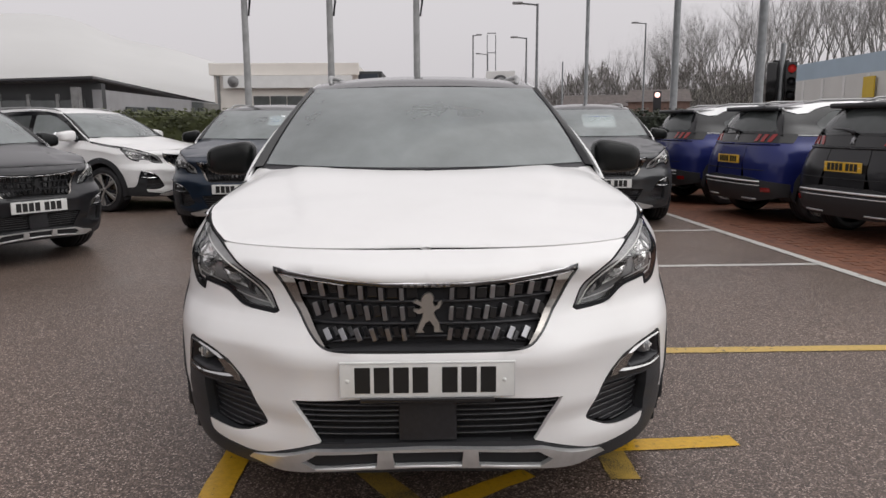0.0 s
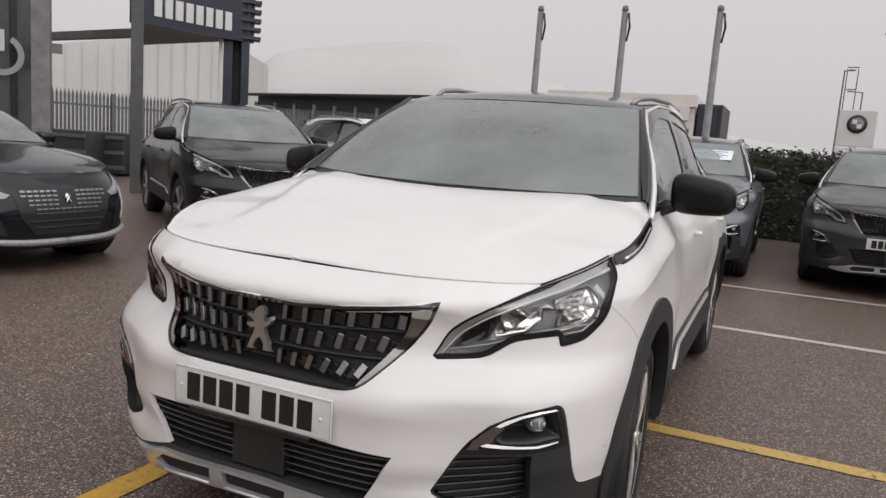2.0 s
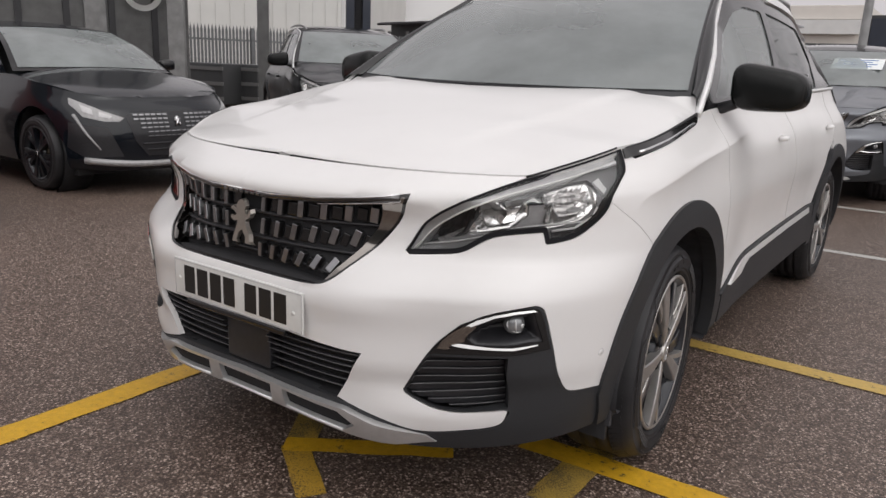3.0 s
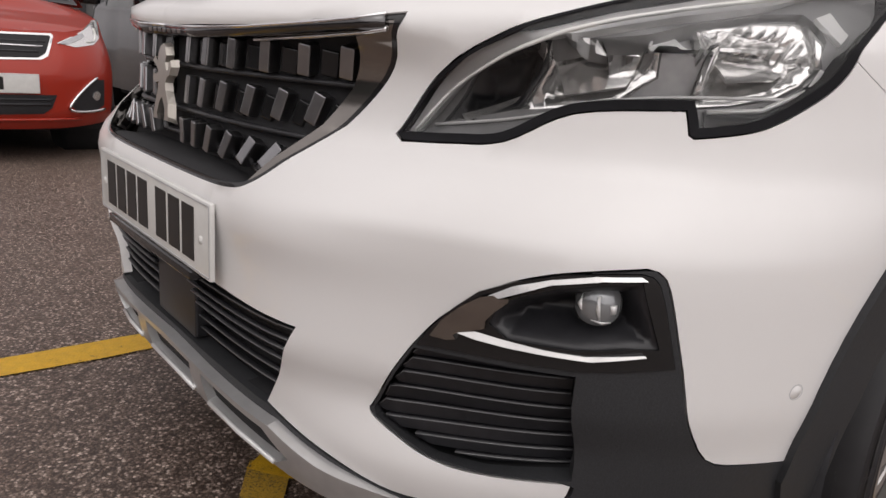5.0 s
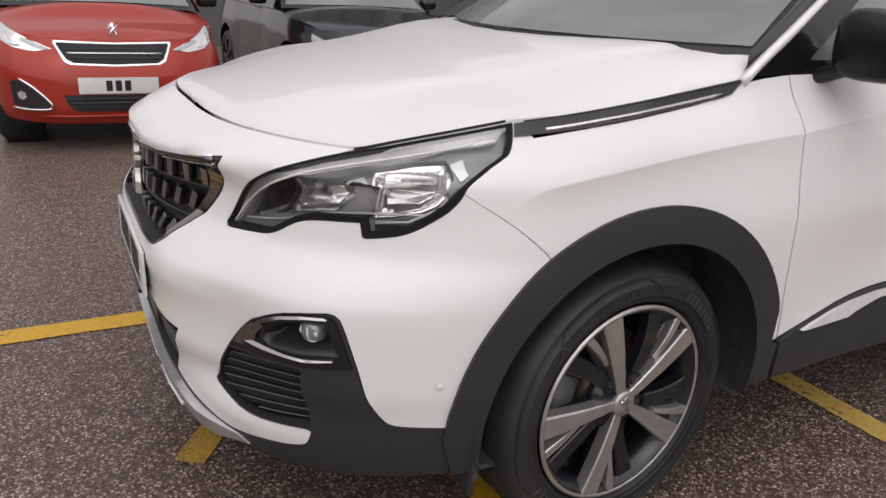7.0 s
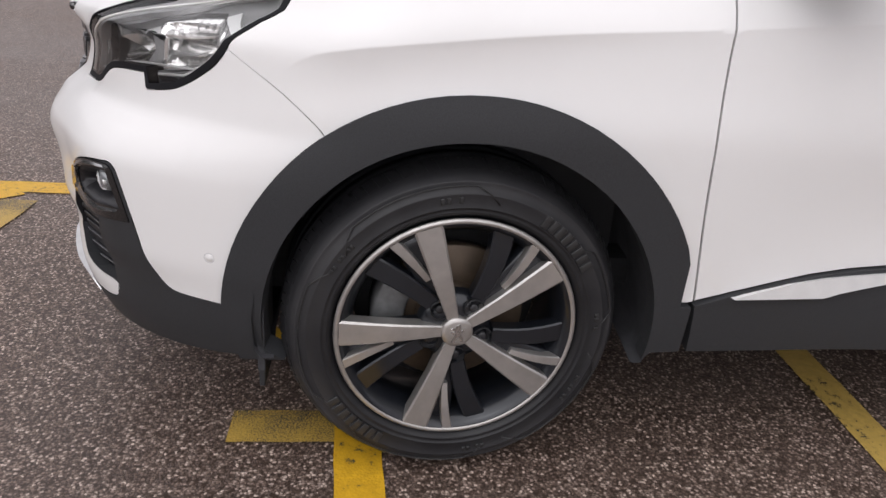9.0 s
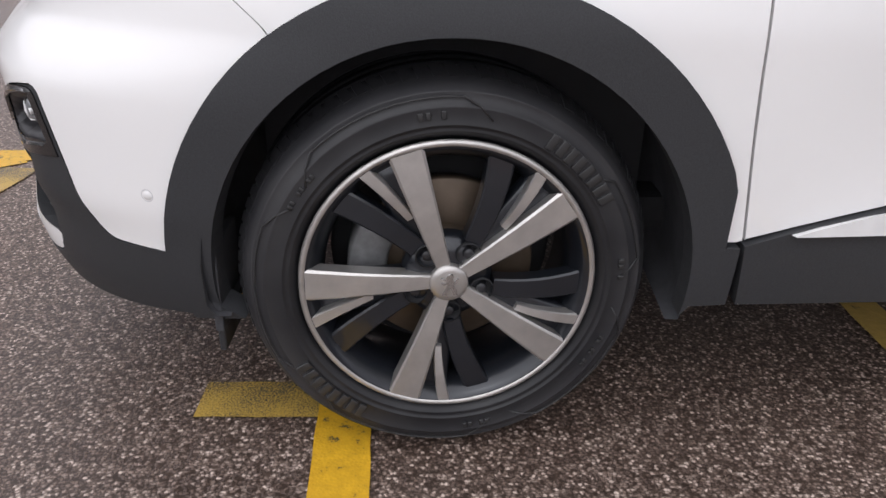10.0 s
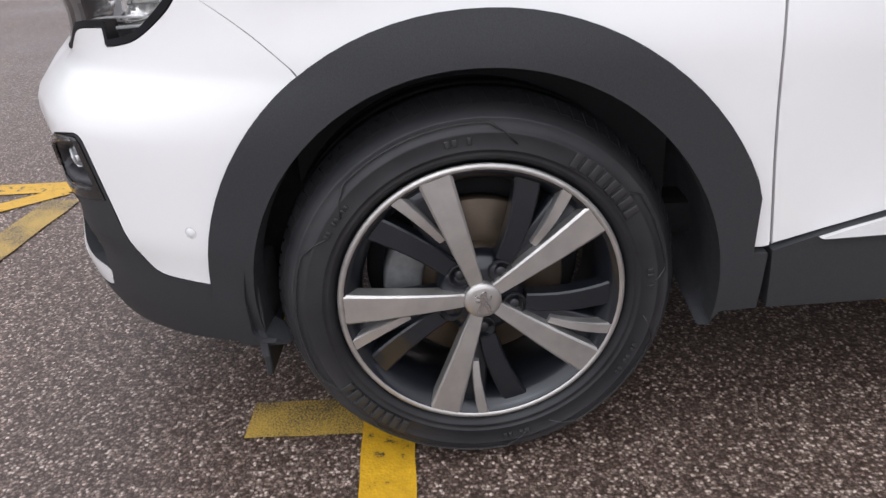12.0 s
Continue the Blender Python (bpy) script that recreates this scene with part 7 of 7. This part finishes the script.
# entrance canopy with dark sign
cp = thing("sign_canopy", "dark entrance canopy with sign band on steel posts", "canopy", None)
q1, q2, q3 = at_az(-48.0, 14.2), at_az(-40.6, 15.6), at_az(-53.9, 13.8)
for q, w in ((q1, .20), (q3, .26)):
    part("post", boxed((-w / 2, -.1, 0), (w / 2, .1, 4.2), .01, pose(q.x, q.y, 0, 0, 0, 46)), POSTG if q is q1 else GREYST, cp, smooth=False)
for dx, w, dy, mt in ((-.52, .07, -.12, WHITES), (-.43, .17, -.10, SIGNNAVY), (-.26, .16, .02, DARK), (-.10, .16, -.10, SIGNNAVY)):
    part("tower_post", boxed((dx, dy, 0), (dx + w, .1, 4.3), .01, pose(q2.x, q2.y, 0, 0, 0, 42)), mt, cp, smooth=False)
wall_box("sign_band", q1, q2 + Vector((.1, .1, 0)), 2.93, 3.95, .25, SIGNNAVY, cp)
wall_box("beam", q1, at_az(-55, 17.8), 2.66, 2.80, .15, POSTG, cp)
bm = bmesh.new()
under = [bm.verts.new(v) for v in (q1 + Vector((0, 0, 2.97)), q2 + Vector((0, 0, 2.97)), at_az(-47.6, 18.9, 2.97))]
over = [bm.verts.new(v.co + Vector((0, 0, .12))) for v in under]
bm.faces.new(under)
bm.faces.new(over[::-1])
for k in range(3):
    bm.faces.new((under[k - 1], under[k], over[k], over[k - 1]))
bmesh.ops.recalc_face_normals(bm, faces=bm.faces)
part("soffit", bm, GREYST, cp, "grey underside of the canopy", False)
band_dir = (q2 + Vector((.1, .1, 0)) - q1).to_2d()
band_m = Matrix.Translation((q1.x, q1.y, 0)) @ Matrix.Rotation(math.atan2(band_dir.y, band_dir.x), 4, "Z")
for k in range(8):
    x = .30 + band_dir.length * .085 * k
    part("letter_bar", boxed((x, -.03, 3.08), (x + band_dir.length * .060, 0, 3.42), .004, band_m), WHITES, cp, smooth=False)
for k in range(6):
    z = 2.98 + .17 * k
    part("fin", boxed((-.75, -.2, z), (.12, .2, z + .06), 0, pose(q2.x + .1, q2.y + .1, 0, 0, 0, 42)), SIGNNAVY, cp, smooth=False)
# dark workshop wall with ring sign
ws_ = thing("workshop", "dark grey clad workshop with white ring sign", "building", None)
w0, w1_ = at_az(-53.2, 15.2), at_az(-80, 14.5)
wall_box("wall", w0, w1_, 0, 6.0, -.3, POSTG, ws_)
for k in range(9):
    u = w0.lerp(w1_, .08 + k / 9.5) + Vector((.03, -.02, 0))
    v = w0.lerp(w1_, .08 + k / 9.5 + .015) + Vector((.03, -.02, 0))
    wall_box("panel_joint", u, v, 0, 6, -.03, SATIN, ws_)
u, v = w0.lerp(w1_, .205) + Vector((.05, -.05, 0)), w0.lerp(w1_, .255) + Vector((.05, -.05, 0))
wall_box("light_strip", u, v, 0, 6, -.05, GREYST, ws_)
rc = w0.lerp(w1_, .105) + Vector((.12, -.16, 2.2))
wn_ = (w1_ - w0)
ta = math.atan2(wn_.y, wn_.x)
bm = bmesh.new()
for k in range(26):
    a0, a1 = radians(118 + 304 * k / 26), radians(118 + 304 * (k + 1) / 26)
    q = [bm.verts.new((rr * math.cos(aa), 0, rr * math.sin(aa))) for rr, aa in ((.245, a0), (.345, a0), (.345, a1), (.245, a1))]
    bm.faces.new(q)
bmesh.ops.solidify(bm, geom=bm.faces[:], thickness=.03)
bmesh.ops.transform(bm, matrix=Matrix.Translation(rc) @ Matrix.Rotation(ta + math.pi, 4, "Z"), verts=bm.verts)
part("ring_sign", bm, WHITES, ws_, "white open ring sign", smooth=False)
part("ring_stroke", boxed((-.035, -.02, .05), (.035, .02, .40), 0, Matrix.Translation(rc) @ Matrix.Rotation(ta + math.pi, 4, "Z")), WHITES, ws_, smooth=False)
for k, zz in enumerate((.12, -.16)):
    part("letter_bar", boxed((.45, -.02, zz), (.95 - .25 * k, .02, zz + .17), 0, Matrix.Translation(rc) @ Matrix.Rotation(ta + math.pi, 4, "Z")), WHITES if k else GREYST, ws_, smooth=False)

# shop with light blue fascia, on the far right
shp = thing("store", "grey store with light blue fascia and yellow sign", "building", None)
s0, s1 = at_az(25.0, 74, 0, E0), at_az(35.5, 52, 0, E0)
wall_box("wall", s0, s1, 0, 4.6, .3, PALE, shp)
wall_box("fascia", s0 + Vector((0, -.4, 0)), s1 + Vector((0, -.4, 0)), 4.4, 5.9, .5, SKYB, shp)
for k in range(7):
    u = s0.lerp(s1, .1 + .13 * k) + Vector((-.1, -.5, 0))
    v = s0.lerp(s1, .1 + .13 * k + .012) + Vector((-.1, -.5, 0))
    wall_box("column", u, v, 0, 4.5, .3, WHITES, shp)
ys = s0.lerp(s1, .60) + Vector((-.3, -.9, 0))
wall_box("square_sign", ys, s0.lerp(s1, .655) + Vector((-.3, -.9, 0)), 2.9, 4.3, .1, YSIGN, shp)

# grass bank and bare trees
bm = bmesh.new()
prev = None
for k in range(41):
    az = 5 + 34 * k / 40
    rise = .020 + .035 * smooth(8, 30, az)
    a, c, e = at_az(az, 78, -.1, E0), at_az(az, 125, 1.32 + 125 * rise, E0), at_az(az, 175, 1.32 + 150 * rise, E0)
    row = [bm.verts.new(v) for v in (a, c, e)]
    if prev:
        for j in range(2):
            bm.faces.new((prev[j], row[j], row[j + 1], prev[j + 1]))
    prev = row
tagged(mesh_ob("bank", bm, BANK, True), "dull winter grass bank", "bank", "", "structure")


def tree_mesh(seed, h):
    r = random.Random(seed)
    trunk, crown = bmesh.new(), bmesh.new()

    def grow(bm, p, d, length, rad, depth):
        pts, rr = [p.copy()], [rad]
        n = 4
        for k in range(n):
            d = (d + Vector((r.gauss(0, .12), r.gauss(0, .12), .05 + r.gauss(0, .05)))).normalized()
            p = p + d * length / n
            pts.append(p.copy())
            rr.append(rad * (1 - .55 * (k + 1) / n))
        tube(bm, pts, rr, 5 if depth < 2 else 3)
        if depth >= 4:
            return
        for k in range(4 if depth < 2 else 3):
            i = r.randint(2, n)
            side = Vector((r.gauss(0, 1), r.gauss(0, 1), r.uniform(.1, .9))).normalized()
            nd = (d * r.uniform(.6, 1.1) + side * r.uniform(.28, .6)).normalized()
            grow(crown, pts[i], nd, length * r.uniform(.6, .85), rr[i] * .75, depth + 1)
    grow(trunk, Vector((0, 0, 0)), Vector((0, 0, 1)), h * .40, h * .011, 0)
    return trunk, crown


trees = []
for k in range(4):
    t = thing("tree", "bare winter tree on the bank", "tree", pose(0, 0, 0), "bare trees on the bank")
    tr, cr = tree_mesh(20 + k, 12)
    part("trunk", tr, HAZEBARK, t)
    part("crown", cr, HAZEBARK, t, "fine bare twigs")
    trees.append(t)
r = random.Random(9)
for k in range(96):
    az = 7.5 + 27 * (k + r.random()) / 96
    d = r.uniform(88, 135)
    rise = .020 + .035 * smooth(8, 30, az)
    z = max(0, (d - 78) / 47 * (1.32 + 125 * rise)) if d < 125 else 1.32 + 125 * rise
    q = at_az(az, d, z - .2, E0)
    hgt = (.55 + .75 * smooth(10, 26, az)) * r.uniform(.75, 1.15)
    src = trees[k % 4]
    m = pose(q.x, q.y, q.z, 0, 0, r.uniform(0, 360))
    if k < 4:
        o = src
        o.matrix_basis = m
    else:
        o = copy_thing(src, m)
    o.scale = (hgt, hgt, hgt)

# thicket at the foot of the bank
verts, faces = [], []
r = random.Random(4)
for k in range(5200):
    az = r.uniform(8, 37)
    d = r.uniform(66, 84)
    c = at_az(az, d, r.uniform(0, 1) ** 1.6 * (2.0 + 1.6 * noise.noise((az * .8, d * .1, 0))), E0)
    u = Vector((r.gauss(0, .5), r.gauss(0, .5), r.uniform(.5, 1.2)))
    w = u.cross(Vector((r.gauss(0, 1), r.gauss(0, 1), .2))).normalized() * .035
    i = len(verts)
    verts += [c - w, c + w, c + u]
    faces.append((i, i + 1, i + 2))
me = bpy.data.meshes.new("thicket")
me.from_pydata([tuple(v) for v in verts], [], faces)
me.materials.append(HAZEBARK)
tagged(new("thicket", me), "brown leafless thicket below the bank", "bushes", "", "stuff")

# taller scrub along the bank
verts, faces = [], []
r = random.Random(14)
for k in range(24000):
    az, d = r.uniform(7, 37), r.uniform(80, 100)
    hi = 5.8 * smooth(5, 13, az) + 2.6 * noise.noise((az * .7, 3.1, 0)) + 1.6 * noise.noise((az * 2.3, 7.7, 0))
    c = at_az(az, d, .4 + max(.5, hi) * r.random() ** .85, E0)
    u = Vector((r.gauss(0, .35), r.gauss(0, .35), r.uniform(.5, 1.1)))
    w = u.cross(Vector((r.gauss(0, 1), r.gauss(0, 1), .2))).normalized() * .040
    i = len(verts)
    verts += [c - w, c + w, c + u]
    faces.append((i, i + 1, i + 2))
me = bpy.data.meshes.new("scrub")
me.from_pydata([tuple(v) for v in verts], [], faces)
me.materials.append(SCRUBM)
tagged(new("scrub", me), "grey-brown leafless scrub on the bank", "bushes", "", "stuff")

# a few far houses and a lit sign across the road
for k, (az, d, w, h) in enumerate(((17.5, 66, 5, 3.0), (13.0, 72, 6, 2.8))):
    q = at_az(az, d, 0, E0)
    ho = thing("far_house", "small brown far building with pale roof", "house", pose(q.x, q.y, 0, 0, 0, -az))
    part("wall", boxed((-w / 2, 0, 0), (w / 2, 5, h)), BRICKW, ho, smooth=False)
    bm = bmesh.new()
    v = [bm.verts.new(c) for c in ((-w / 2 - .2, -.2, h), (w / 2 + .2, -.2, h), (w / 2 + .2, 5.2, h), (-w / 2 - .2, 5.2, h), (-w / 2, 2.5, h + 1.1), (w / 2, 2.5, h + 1.1))]
    for f in ((0, 1, 5, 4), (2, 3, 4, 5), (0, 4, 3), (1, 2, 5)):
        bm.faces.new([v[i] for i in f])
    part("roof", bm, TILES, ho, smooth=False)
    for j in range(3):
        part("window", boxed((-w / 2 + .5 + 1.5 * j, -.05, 1.0), (-w / 2 + 1.3 + 1.5 * j, .02, 2.1)), TINT, ho, smooth=False)
q = at_az(17.4, 60, 0, E0)
lit = thing("roadside_signal", "far roadside signal with a lit lamp", "traffic light", pose(q.x, q.y, 0, 0, 0, -19))
part("post", boxed((-.06, -.05, 0), (.06, .05, 2.2)), STEEL, lit, smooth=False)
part("signal_box", boxed((-.30, -.14, 2.0), (.30, .06, 3.65), .05), SATIN, lit)
GLOWL, nt_, b_ = material("signal_glow")
b_.inputs["Base Color"].default_value = (.8, .5, .45, 1)
b_.inputs["Emission Color"].default_value = (1, .62, .55, 1)
b_.inputs["Emission Strength"].default_value = 1.4
part("lamp", lathe(bmesh.new(), [(.001, -.20), (.17, -.19), (.20, -.14)], "y", 16, (0, 0, 3.35)), GLOWL, lit)

# unseen windowed wall added behind the camera, closing the place
bh = thing("rear_showroom", "plain grey wall added out of view behind the lane", "building", None)
part("wall", boxed((-30, -22, 0), (40, -21.5, 5)), MGREY, bh, smooth=False)
for k in range(9):
    part("window", boxed((-26 + 7 * k, -21.5, .6), (-21 + 7 * k, -21.44, 3.6)), TINT, bh, smooth=False)

# raised marks on the tyres of the white car that are seen close by
for w_ob in [c for c in hero.children if c.name.startswith("wheel")]:
    if w_ob.location.x > 0:
        side_marks(w_ob)
